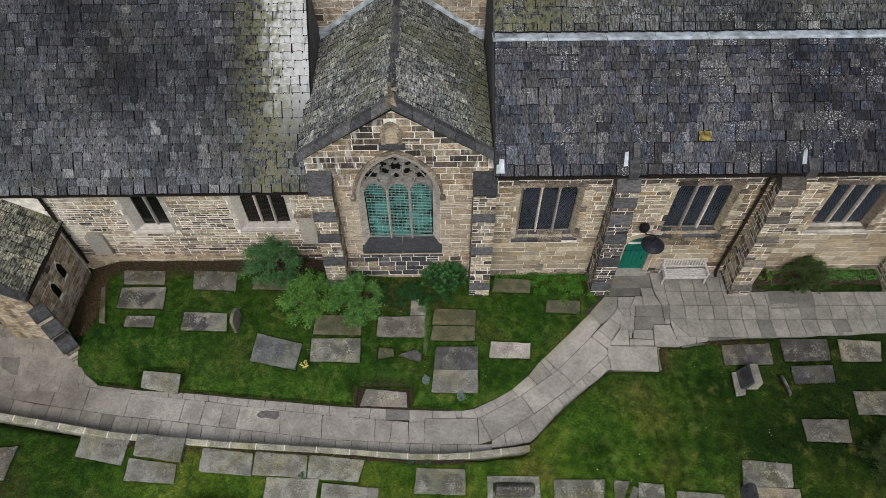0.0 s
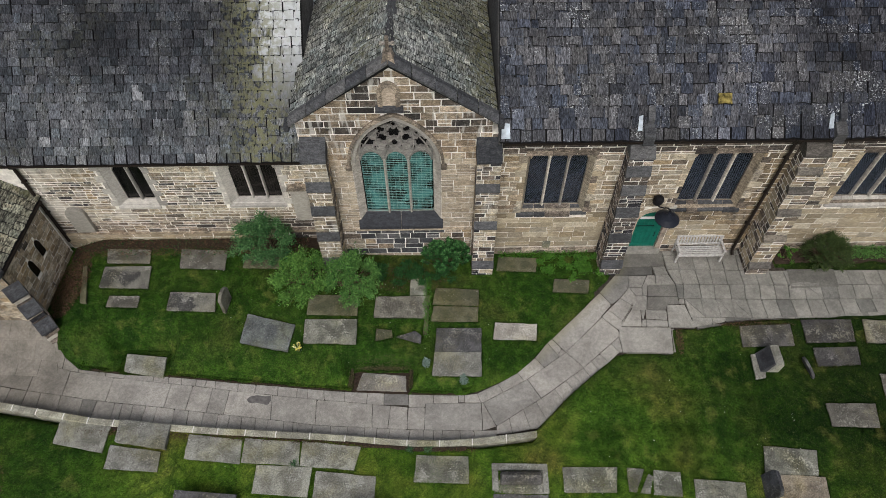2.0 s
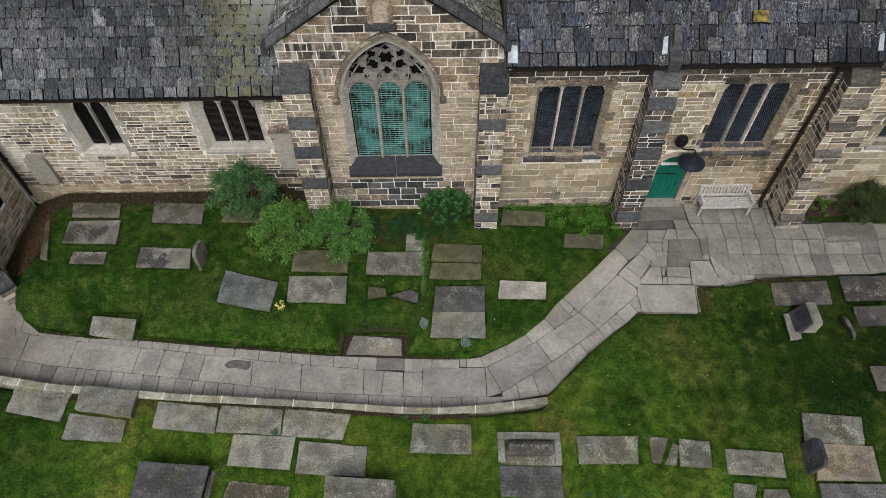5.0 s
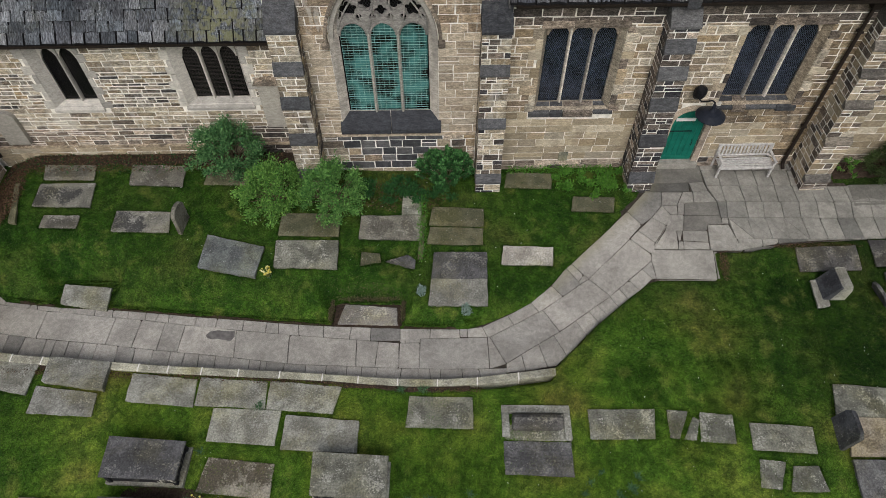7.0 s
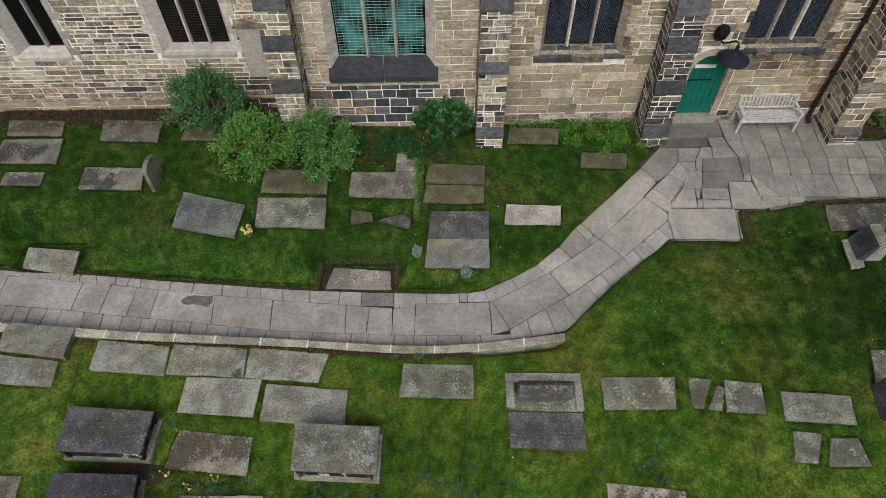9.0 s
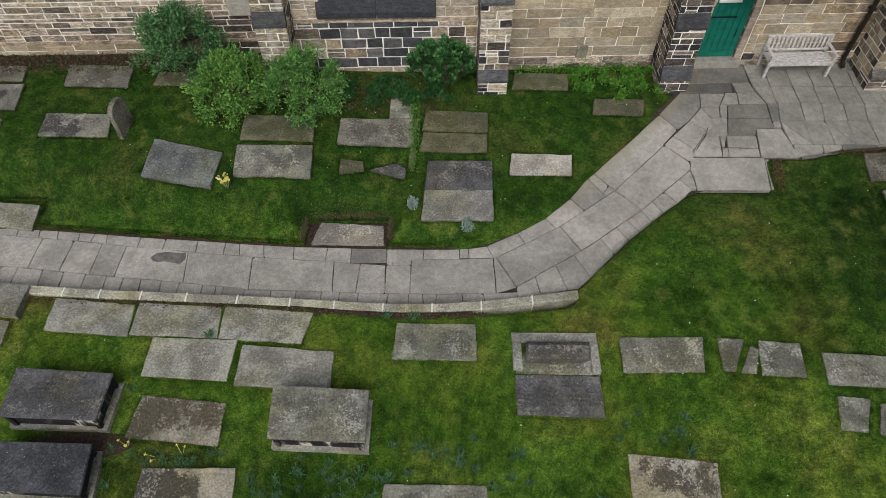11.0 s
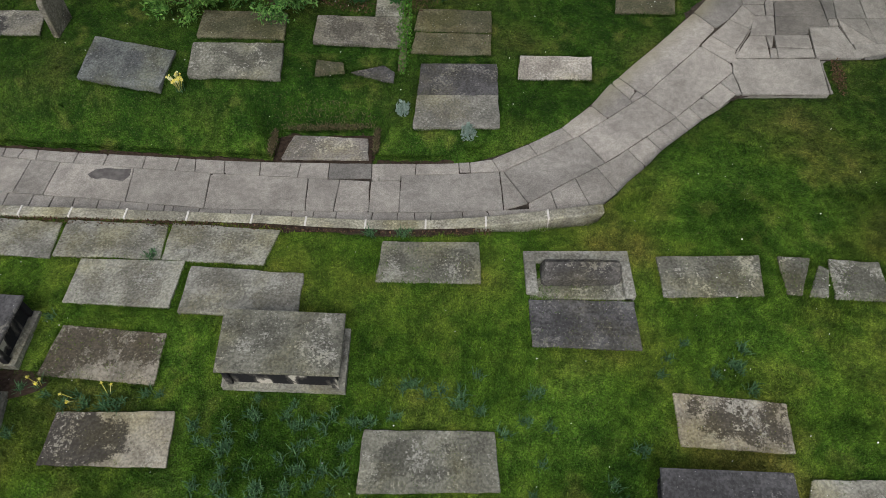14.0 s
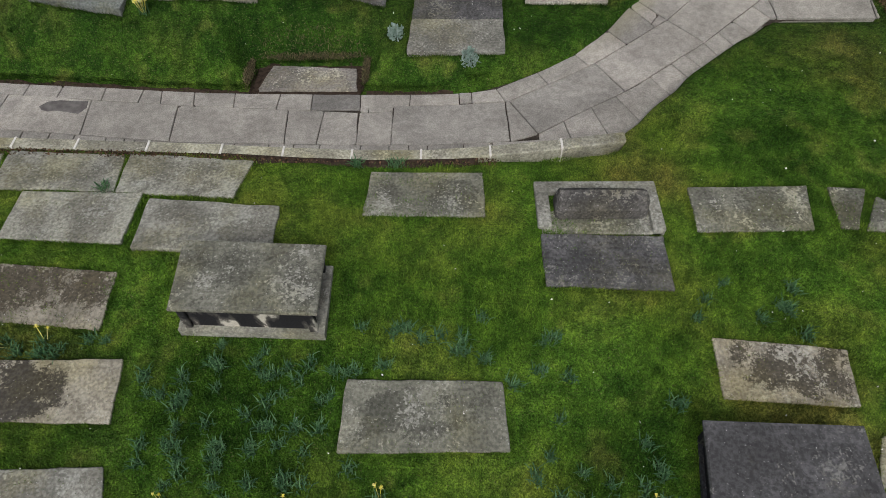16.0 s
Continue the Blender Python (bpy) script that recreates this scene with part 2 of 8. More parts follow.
def slate_mat(name, stops, moss_and_tone=0.0, lichen=0.5, bleach=None, green=None, fall=None, streaky=1.0, ends=(1.5, 0.75)):
    """Stone slates: a tone for each slate, fine streaks, lichen spots, moss; bleach and green: (x, width) of a weathered band."""
    k = Nodes(name, 0.68)
    r = k.own_random()
    col = k.ramp(r, stops)
    v = k.second_random(r)
    col = k.mix(0.7, col, k.ramp(v, [(0, (0.5, 0.5, 0.52)), (0.5, (0.95, 0.95, 0.95)), (0.85, (1.3, 1.3, 1.3)), (1, (1.8, 1.8, 1.8))]), "MULTIPLY")
    col, cloud = k.vary(col, 0.4, 0.62, 1.4, 0.9, 5, 0.6, None, 0.12)
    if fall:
        # the tone runs from ends[0] to ends[1] along one axis, broken by noise
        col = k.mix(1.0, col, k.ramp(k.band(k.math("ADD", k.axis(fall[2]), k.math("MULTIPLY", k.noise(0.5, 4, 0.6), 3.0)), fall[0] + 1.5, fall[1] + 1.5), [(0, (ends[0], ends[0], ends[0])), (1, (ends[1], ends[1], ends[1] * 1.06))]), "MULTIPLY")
    col, streak = k.vary(col, 6, (0.34, 0.34, 0.35), (1.95, 1.95, 1.92), streaky, 4, 0.6, (4.0, 0.8, 0.8), 0.11)
    col, scrape = k.vary(col, 22, (0.42, 0.42, 0.42), (1.75, 1.75, 1.74), 0.9, 3, 0.6, (3.2, 0.5, 0.5), 0.12)
    spots = k.noise(20, 9, 0.9)
    patch = k.noise(1.1, 6, 0.65)
    lf = k.math("MULTIPLY", k.band(spots, 0.565, 0.62), k.math("MULTIPLY", k.band(patch, 0.46, 0.64), k.band(v, 0.1, 0.6)))
    if bleach:
        d = k.math("DIVIDE", k.math("SUBTRACT", k.axis(0), bleach[0]), bleach[1])
        bell = k.math("POWER", 0.36, k.math("MULTIPLY", d, d))
        bf = k.band(k.math("ADD", k.math("ADD", k.math("MULTIPLY", bell, 0.34), k.math("MULTIPLY", r, 0.22)), k.noise(2.6, 8, 0.9, (1.8, 0.6, 0.6))), 0.66, 0.84)
        bf = k.math("MULTIPLY", bf, k.band(bell, 0.12, 0.55))
        lf = k.math("MAXIMUM", lf, k.math("MULTIPLY", k.math("MULTIPLY", bf, 2.6), k.band(k.axis(2), 6.8, 8.6)))
    col = k.mix(k.math("MINIMUM", k.math("MULTIPLY", lf, lichen), 0.85), col, (0.60, 0.62, 0.63))
    mf = k.math("MULTIPLY", k.band(k.noise(0.55, 6, 0.65), 0.47, 0.62), moss_and_tone)
    if green:
        d = k.math("DIVIDE", k.math("SUBTRACT", k.axis(0), green[0]), green[1])
        mf = k.math("MAXIMUM", mf, k.math("MULTIPLY", k.math("POWER", 0.36, k.math("MULTIPLY", d, d)), 0.75))
    mf = k.math("MULTIPLY", mf, k.band(k.noise(6, 6, 0.75), 0.42, 0.56))
    col = k.mix(mf, col, (0.165, 0.163, 0.08))
    h = k.math("ADD", streak, k.math("MULTIPLY", spots, 0.5))
    return k.done(col, h, 0.6, 0.012)


SLATE = [(0, (0.029, 0.033, 0.037)), (0.3, (0.046, 0.048, 0.054)), (0.5, (0.037, 0.043, 0.049)), (0.72, (0.059, 0.061, 0.065)), (0.88, (0.041, 0.043, 0.048)), (1, (0.082, 0.084, 0.087))]
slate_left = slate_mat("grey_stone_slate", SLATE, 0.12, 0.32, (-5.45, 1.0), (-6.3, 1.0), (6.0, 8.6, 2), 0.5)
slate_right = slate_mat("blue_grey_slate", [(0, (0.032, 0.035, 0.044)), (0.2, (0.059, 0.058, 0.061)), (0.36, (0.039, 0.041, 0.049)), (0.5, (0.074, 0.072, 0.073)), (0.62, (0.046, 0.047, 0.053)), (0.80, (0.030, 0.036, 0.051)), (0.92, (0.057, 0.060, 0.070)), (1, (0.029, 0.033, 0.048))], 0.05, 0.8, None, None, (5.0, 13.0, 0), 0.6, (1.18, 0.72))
slate_gable = slate_mat("mossy_slate", [(p, (col[0] * 3.1, col[1] * 3.05, col[2] * 2.6)) for p, col in SLATE], 0.5, 0.5, None, (1.3, 0.75))
slate_nave = slate_mat("nave_slate", SLATE, 0.2, 0.7, None, (1.6, 3.5))
slate_yellow = plain("yellow_lichened_slate", (0.2, 0.16, 0.05), 0.8, 0.0, 0.8, 9)
# near-black edge faces paint the shadow gaps round each slate
slate_edge = plain("damp_slate_edge", (0.014, 0.014, 0.015), 0.8, 0.0, 0.4, 20)
slate_porch = slate_mat("mossy_porch_slate", [(p, (col[0] * 3.4, col[1] * 3.1, col[2] * 2.2)) for p, col in SLATE], 0.6, 0.5)


def flag_mat(name="york_stone_flags", tone=1.0):
    k = Nodes(name, 0.8)
    r = k.own_random()
    col = k.ramp(r, [(0, (0.30, 0.277, 0.255)), (0.3, (0.37, 0.341, 0.313)), (0.6, (0.33, 0.304, 0.28)), (0.82, (0.40, 0.367, 0.335)), (0.93, (0.32, 0.297, 0.275)), (1, (0.20, 0.188, 0.177))])
    col = k.mix(1.0, col, (tone * 0.98, tone, tone * 0.99), "MULTIPLY")
    col, cloud = k.vary(col, 1.1, 0.82, 1.15, 0.9, 7, 0.65)
    col, mid = k.vary(col, 9, 0.88, 1.1, 0.9, 7, 0.72)
    col, fine = k.vary(col, 45, 0.75, 1.25, 0.7, 6, 0.75)
    damp = k.noise(0.8, 7, 0.7, None, 0.6)
    col = k.mix(k.math("MULTIPLY", k.band(damp, 0.60, 0.68), 0.3), col, (0.15, 0.14, 0.132))
    # darker and slightly greener towards the east
    moss_and_tone = k.math("MULTIPLY", k.band(k.math("ADD", k.axis(0), k.math("MULTIPLY", k.noise(0.7, 5, 0.6), 4.0)), 6.0, 12.5), 0.8)
    col = k.mix(moss_and_tone, col, k.mix(1.0, col, (0.60, 0.62, 0.60), "MULTIPLY"))
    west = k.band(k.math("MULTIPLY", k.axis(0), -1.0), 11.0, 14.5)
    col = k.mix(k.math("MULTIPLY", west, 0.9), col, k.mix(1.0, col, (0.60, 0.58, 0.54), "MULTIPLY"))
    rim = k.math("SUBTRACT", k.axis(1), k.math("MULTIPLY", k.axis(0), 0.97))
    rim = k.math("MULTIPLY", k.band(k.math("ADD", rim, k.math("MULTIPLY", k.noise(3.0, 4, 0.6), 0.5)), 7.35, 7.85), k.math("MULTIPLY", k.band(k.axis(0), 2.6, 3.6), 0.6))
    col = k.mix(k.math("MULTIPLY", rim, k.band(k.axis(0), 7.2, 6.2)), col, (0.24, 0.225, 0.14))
    return k.done(col, k.math("ADD", fine, cloud), 0.35, 0.006)


def ledger_mat(name, base, dark, lich, amount=0.5, crust=0.8, carved=0.0, west=0.0, bias=0.0):
    """Grave slab stone: ragged areas of dark algae, crusts and spots of pale lichen, grain, worn lines of carving."""
    k = Nodes(name, 0.85)
    r = k.own_random()
    tone = k.ramp(r, [(0, (0.78, 0.78, 0.8)), (1, (1.18, 1.18, 1.15))])
    col = k.mix(1.0, base, tone, "MULTIPLY")
    col, cloud = k.vary(col, 2.2, 0.75, 1.25, 0.9, 5, 0.6)
    speck = k.noise(17, 5, 0.8)
    small = k.noise(42, 3, 0.7)
    ragged = k.math("ADD", k.math("MULTIPLY", k.math("SUBTRACT", speck, 0.5), 0.9), k.math("MULTIPLY", k.math("SUBTRACT", small, 0.5), 0.5))
    # rain keeps the rim of a slab clean, algae settle towards its middle
    gen = k.t.nodes.new("ShaderNodeTexCoord")
    sep = k.t.nodes.new("ShaderNodeSeparateXYZ")
    k.link(gen.outputs["Generated"], sep.inputs[0])
    rim = k.math("MINIMUM", k.math("PINGPONG", sep.outputs[0], 0.5), k.math("MULTIPLY", k.math("PINGPONG", sep.outputs[1], 0.5), 0.6))
    rim = k.band(k.math("ADD", rim, k.math("MULTIPLY", ragged, 0.12)), 0.02, 0.2)
    blot = k.math("ADD", k.noise(1.25, 5, 0.6, None, 0.5), k.math("MULTIPLY", ragged, 0.45))
    blot = k.math("ADD", blot, k.math("MULTIPLY", k.math("SUBTRACT", rim, 0.6), 0.16))
    if west or bias:
        # one end of the stone is blacker than the other
        blot = k.math("ADD", blot, k.math("ADD", k.math("MULTIPLY", k.math("SUBTRACT", 0.5, sep.outputs[0]), west), bias))
    col = k.mix(k.math("MULTIPLY", k.band(blot, 0.5, 0.56), amount), col, dark)
    area = k.math("ADD", k.noise(2.1, 5, 0.6), ragged)
    col = k.mix(k.math("MULTIPLY", k.band(area, 0.60, 0.68), crust), col, lich)
    tint = k.math("MULTIPLY", k.band(k.math("ADD", k.noise(0.9, 4, 0.6), k.math("MULTIPLY", ragged, 0.3)), 0.5, 0.68), 0.5)
    col = k.mix(tint, col, k.mix(1.0, col, (1.05, 1.0, 0.62), "MULTIPLY"))
    col, mid = k.vary(col, 24, 0.72, 1.3, 0.85, 3, 0.6, None, 0.12)
    if carved:
        line = k.math("PINGPONG", k.axis(1), 0.05)
        row = k.math("MULTIPLY", k.band(line, 0.02, 0.028), k.math("MULTIPLY", k.band(k.noise(30, 1, 0.5, (1.0, 0.25, 1.0)), 0.46, 0.52), k.band(k.noise(2.3, 4, 0.6), 0.47, 0.58)))
        col = k.mix(k.math("MULTIPLY", row, carved * 0.8), col, k.mix(1.0, col, (0.5, 0.5, 0.52), "MULTIPLY"))
    tiny = k.noise(38, 2, 0.5)
    col = k.mix(k.math("MULTIPLY", k.band(tiny, 0.72, 0.75), 0.85), col, (0.62, 0.62, 0.6))
    return k.done(col, k.math("ADD", mid, speck), 0.5, 0.008)


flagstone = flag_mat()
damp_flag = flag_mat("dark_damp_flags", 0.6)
led_grey = ledger_mat("grey_gravestone", (0.183, 0.182, 0.150), (0.084, 0.085, 0.070), (0.40, 0.395, 0.35), 0.7, 0.7, 0.5)
led_dark = ledger_mat("dark_slate_gravestone", (0.112, 0.111, 0.112), (0.058, 0.057, 0.058), (0.29, 0.285, 0.265), 0.6, 0.5, 0.6)
led_black = ledger_mat("blackened_gravestone", (0.06, 0.062, 0.07), (0.03, 0.03, 0.034), (0.16, 0.16, 0.16), 0.6, 0.4)
led_pale = ledger_mat("pale_green_grey_gravestone", (0.255, 0.252, 0.218), (0.14, 0.133, 0.11), (0.40, 0.40, 0.36), 0.6, 0.6)
led_buff = ledger_mat("buff_gravestone", (0.32, 0.29, 0.228), (0.08, 0.072, 0.057), (0.46, 0.44, 0.38), 0.95, 0.7)
led_umber = ledger_mat("umber_grey_gravestone", (0.148, 0.14, 0.118), (0.072, 0.068, 0.058), (0.33, 0.32, 0.28), 0.7, 0.6, 0.4)
led_sooty = ledger_mat("sooty_gravestone", (0.075, 0.072, 0.07), (0.04, 0.039, 0.039), (0.27, 0.26, 0.245), 0.6, 0.5)
led_slate = ledger_mat("smooth_blue_grey_slab", (0.112, 0.122, 0.120), (0.062, 0.065, 0.070), (0.2, 0.205, 0.185), 0.7, 0.3)
led_half = ledger_mat("half_blackened_gravestone", (0.32, 0.295, 0.235), (0.06, 0.055, 0.048), (0.44, 0.42, 0.36), 0.95, 0.5, 0.0, 0.42, 0.02)
led_stained = ledger_mat("brown_stained_gravestone", (0.30, 0.275, 0.22), (0.085, 0.074, 0.055), (0.40, 0.38, 0.32), 0.95, 0.4, 0.4, 0.16, 0.07)
led_patchy = ledger_mat("patchy_black_and_grey_gravestone", (0.185, 0.18, 0.155), (0.05, 0.05, 0.05), (0.36, 0.355, 0.32), 0.9, 0.6, 0.3, 0.35, 0.03)
led_tawny = ledger_mat("tawny_gravestone", (0.21, 0.18, 0.14), (0.12, 0.10, 0.08), (0.34, 0.31, 0.26), 0.6, 0.4)
led_brown = ledger_mat("mossy_brown_gravestone", (0.118, 0.113, 0.072), (0.066, 0.07, 0.042), (0.22, 0.215, 0.16), 0.7, 0.35)
led_white = ledger_mat("whitish_gravestone", (0.285, 0.268, 0.24), (0.25, 0.225, 0.2), (0.48, 0.46, 0.42), 0.4)
kerb_mat = ledger_mat("kerb_stone", (0.345, 0.335, 0.27), (0.2, 0.19, 0.15), (0.46, 0.445, 0.38), 0.5)
kerb_joint = plain("white_kerb_joint", (0.72, 0.70, 0.66), 0.8, 0, 0.1)


def grass_mat(name, blade=False):
    k = Nodes(name, 0.85)
    big = k.noise(0.45, 6, 0.62)
    col = k.ramp(big, [(0.34, (0.045, 0.107, 0.014)), (0.46, (0.069, 0.144, 0.018)), (0.57, (0.105, 0.163, 0.027)), (0.68, (0.160, 0.171, 0.043))])
    col, mid = k.vary(col, 3.2, (0.6, 0.67, 0.6), (1.4, 1.28, 1.12), 0.95, 7, 0.72, None, 0.12)
    # lusher, darker turf on the upper lawn, darker to the west and east, thinner and yellower by the lower graves
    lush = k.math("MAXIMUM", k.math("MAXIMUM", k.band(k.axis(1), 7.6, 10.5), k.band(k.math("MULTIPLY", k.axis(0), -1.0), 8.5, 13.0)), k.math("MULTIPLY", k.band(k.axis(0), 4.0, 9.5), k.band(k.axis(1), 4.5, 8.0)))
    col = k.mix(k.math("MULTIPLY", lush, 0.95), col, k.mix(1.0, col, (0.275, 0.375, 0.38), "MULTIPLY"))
    # tree shade at the east side put into the turf colour
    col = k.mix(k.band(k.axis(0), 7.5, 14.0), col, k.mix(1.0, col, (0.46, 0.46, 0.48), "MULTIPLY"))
    # longer, darker grass where the daffodils grow, its colour also holding the shade of their leaves
    for cx_, cy_, rx, ry in ((-2.6, 3.2, 2.6, 1.25), (-6.2, 4.1, 1.8, 0.9), (2.5, 2.5, 0.7, 0.9)):
        dx, dy = k.math("DIVIDE", k.math("SUBTRACT", k.axis(0), cx_), rx), k.math("DIVIDE", k.math("SUBTRACT", k.axis(1), cy_), ry)
        far = k.math("ADD", k.math("ADD", k.math("MULTIPLY", dx, dx), k.math("MULTIPLY", dy, dy)), k.math("MULTIPLY", k.math("SUBTRACT", k.noise(1.4, 5, 0.6), 0.5), 2.6))
        col = k.mix(k.math("MULTIPLY", k.band(far, 1.25, 0.55), 0.9), col, k.mix(1.0, col, (0.52, 0.62, 0.62), "MULTIPLY"))
    dry = k.noise(1.6, 8, 0.75)
    col = k.mix(k.math("MULTIPLY", k.band(dry, 0.57, 0.72), 0.4), col, (0.16, 0.15, 0.045))
    if blade:
        r = k.own_random()
        col = k.mix(0.9, col, k.ramp(r, [(0, (0.4, 0.45, 0.4)), (0.6, (1.05, 1.05, 1.0)), (0.88, (1.55, 1.5, 1.35)), (1, (2.3, 2.05, 1.8))]), "MULTIPLY")
        return k.done(col)
    col, tuft = k.vary(col, 13, (0.68, 0.71, 0.68), (1.3, 1.27, 1.2), 0.9, 3, 0.6, None, 0.12)
    col, fine = k.vary(col, 34, (0.62, 0.64, 0.62), (1.4, 1.38, 1.34), 0.9, 3, 0.6, None, 0.13)
    col, blades = k.vary(col, 85, (0.5, 0.52, 0.5), (1.6, 1.56, 1.5), 0.9, 2, 0.6, (1.0, 0.6, 1.0), 0.14)
    straw = k.noise(26, 3, 0.7, (1.0, 2.2, 1.0))
    col = k.mix(k.math("MULTIPLY", k.band(straw, 0.62, 0.68), 0.45), col, (0.22, 0.21, 0.10))
    return k.done(col, k.math("ADD", fine, tuft), 0.8, 0.03)


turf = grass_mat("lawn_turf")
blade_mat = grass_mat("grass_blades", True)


# ---- mesh helpers ----
def mesh_object(name, verts, faces, mat, parent=None, smooth=False):
    me = bpy.data.meshes.new(name)
    me.from_pydata([tuple(v) for v in verts], [], faces)
    me.materials.append(mat)
    me.update()
    if smooth:
        me.polygons.foreach_set("use_smooth", [True] * len(me.polygons))
    ob = new(name, me)
    ob.parent = parent
    return ob


def part(name, bm, mat, parent=None, label=""):
    """One mesh object from a bmesh, under a thing or a part."""
    bmesh.ops.recalc_face_normals(bm, faces=bm.faces)
    me = bpy.data.meshes.new(name)
    bm.to_mesh(me)
    bm.free()
    me.materials.append(mat)
    ob = new(name, me)
    ob.parent = parent
    return tagged(ob, label)


def empty(name, loc=(0, 0, 0)):
    ob = new(name)
    ob.empty_display_size = 0.1
    return ob


def box_bm(x0, x1, y0, y1, z0, z1, bevel=0.0, bm=None, m=None, segments=1):
    b = bm or bmesh.new()
    vs = [b.verts.new((x, y, z)) for x in (x0, x1) for y in (y0, y1) for z in (z0, z1)]
    fs = [b.faces.new([vs[i] for i in f]) for f in ((0, 1, 3, 2), (4, 6, 7, 5), (0, 4, 5, 1), (2, 3, 7, 6), (0, 2, 6, 4), (1, 5, 7, 3))]
    if bevel:
        es = list({e for f in fs for e in f.edges})
        res = bmesh.ops.bevel(b, geom=es, offset=bevel, segments=segments, affect="EDGES", profile=0.5)
        vs = list({v for f in res["faces"] for v in f.verts} | {v for v in vs if v.is_valid})
    if m is not None:
        bmesh.ops.transform(b, matrix=m, verts=vs)
    return b


def prism_bm(points, direction, bm=None):
    """A prism over a flat polygon of 3D points."""
    b = bm or bmesh.new()
    d = Vector(direction)
    lo = [b.verts.new(p) for p in points]
    hi = [b.verts.new(Vector(p) + d) for p in points]
    b.faces.new(lo[::-1])
    b.faces.new(hi)
    n = len(points)
    for i in range(n):
        b.faces.new((lo[i], lo[(i + 1) % n], hi[(i + 1) % n], hi[i]))
    return b


def tube_bm(path, radius, sides=8, bm=None):
    b = bm or bmesh.new()
    path = [Vector(p) for p in path]
    rings = []
    for i, p in enumerate(path):
        d = (path[min(i + 1, len(path) - 1)] - path[max(i - 1, 0)]).normalized()
        a = d.orthogonal().normalized()
        c = d.cross(a)
        rr = radius[i] if isinstance(radius, (list, tuple)) else radius
        rings.append([b.verts.new(p + rr * (math.cos(2 * math.pi * k / sides) * a + math.sin(2 * math.pi * k / sides) * c)) for k in range(sides)])
    for r0, r1 in zip(rings, rings[1:]):
        # rings may be turned against each other, so pair each side with the nearest one
        off = min(range(sides), key=lambda o: sum((r0[k].co - r1[(k + o) % sides].co).length for k in range(sides)))
        for k in range(sides):
            b.faces.new((r0[k], r0[(k + 1) % sides], r1[(k + 1 + off) % sides], r1[(k + off) % sides]))
    b.faces.new(rings[0][::-1])
    b.faces.new(rings[-1])
    return b


# ---- heights of the ground ----
def lerp_in(v, xs, ys):
    if v <= xs[0]:
        return ys[0]
    for i in range(1, len(xs)):
        if v <= xs[i]:
            return ys[i - 1] + (ys[i] - ys[i - 1]) * (v - xs[i - 1]) / (xs[i] - xs[i - 1])
    return ys[-1]


def ease(a, b, v):
    t = max(0.0, min(1.0, (v - a) / (b - a)))
    return t * t * (3 - 2 * t)


def upper_z(x, y):
    a = lerp_in(y, (9.24, 9.9, 10.9, 12.1, 13.2, 14.6, 15.6), (-0.165, 0.11, 0.682, 0.935, 1.02, 1.02, 0.92))
    b = lerp_in(y, (9.24, 9.9, 11.6, 12.1, 14.1, 15.4), (-0.11, 0.165, 0.242, 0.396, 0.77, 0.9))
    s = ease(-4.95, 1.1, x)
    z = a * (1 - s) + b * s
    w = ease(-13.6, -15.2, x)
    return z * (1 - w) + w * min(z, 0.45)


def lower_z(x, y):
    a = lerp_in(y, (2.2, 3.74, 5.72, 7.48, 8.8), (-0.132, -0.044, 0.132, 0.055, -0.11))
    b = lerp_in(y, (2.2, 3.41, 6.05, 7.7, 10.9, 11.9, 13.2), (-0.385, -0.275, 0, 0.132, 0.198, 0.495, 0.66))
    s = ease(-1.1, 4.4, x)
    return a * (1 - s) + b * s


def path_z(x, y):
    a = lerp_in(x, (-17.6, -4.4, 0, 2.75), (-0.275, -0.363, -0.297, -0.11)) + 0.7 * ease(10.0, 12.2, y) * ease(-12.5, -14.0, x)
    b = lerp_in(y, (9.35, 10.9, 12, 13.6, 15.2), (-0.132, 0.198, 0.418, 0.77, 0.88))
    s = ease(0.55, 4.4, x)
    return a * (1 - s) + b * s


# edges of the paved path, from west to east
NORTH = [(-22, 13.2), (-16.0, 12.2), (-14.6, 11.6), (-14.4, 10.85), (-13.6, 10.25), (-11.7, 10.05), (-10.2, 10.0), (-8.9, 9.9), (-7.5, 9.78), (-6.2, 9.7),
         (-4.9, 9.59), (-3.4, 9.5), (-1.4, 9.42), (0.65, 9.38), (1.36, 9.6), (2.6, 10.16), (3.73, 11.22), (4.6, 12.0), (5.73, 13.2), (6.4, 14.0)]
SOUTH = [(-22, 9.9), (-16.8, 9.0), (-14.5, 8.66), (-12.3, 8.35), (-9.6, 8.42), (-8.25, 8.31), (-7.0, 8.2), (-5.76, 8.11), (-4.5, 8.03), (-3.3, 7.95), (-2.1, 7.84),
         (-0.9, 7.78), (0.27, 7.79), (1.44, 7.84), (2.62, 7.94), (3.16, 8.12), (4.05, 9.02), (4.71, 9.7), (5.43, 10.28), (6.31, 10.92), (8.3, 10.92), (8.38, 11.85),
         (9.3, 11.86), (10.5, 12.12), (15.4, 12.5), (30, 13.3)]


def line_y(line, x):
    a = line[0]
    if x <= a[0]:
        return a[1]
    for b in line[1:]:
        if x <= b[0]:
            return a[1] + (b[1] - a[1]) * (x - a[0]) / (b[0] - a[0])
        a = b
    return a[1]


def north_y(x):
    return line_y(NORTH, x) if x < 6.4 else (15.9 if x < 12.7 else 14.3 + 0.02 * (x - 12.5))


def south_y(x):
    return line_y(SOUTH, x)


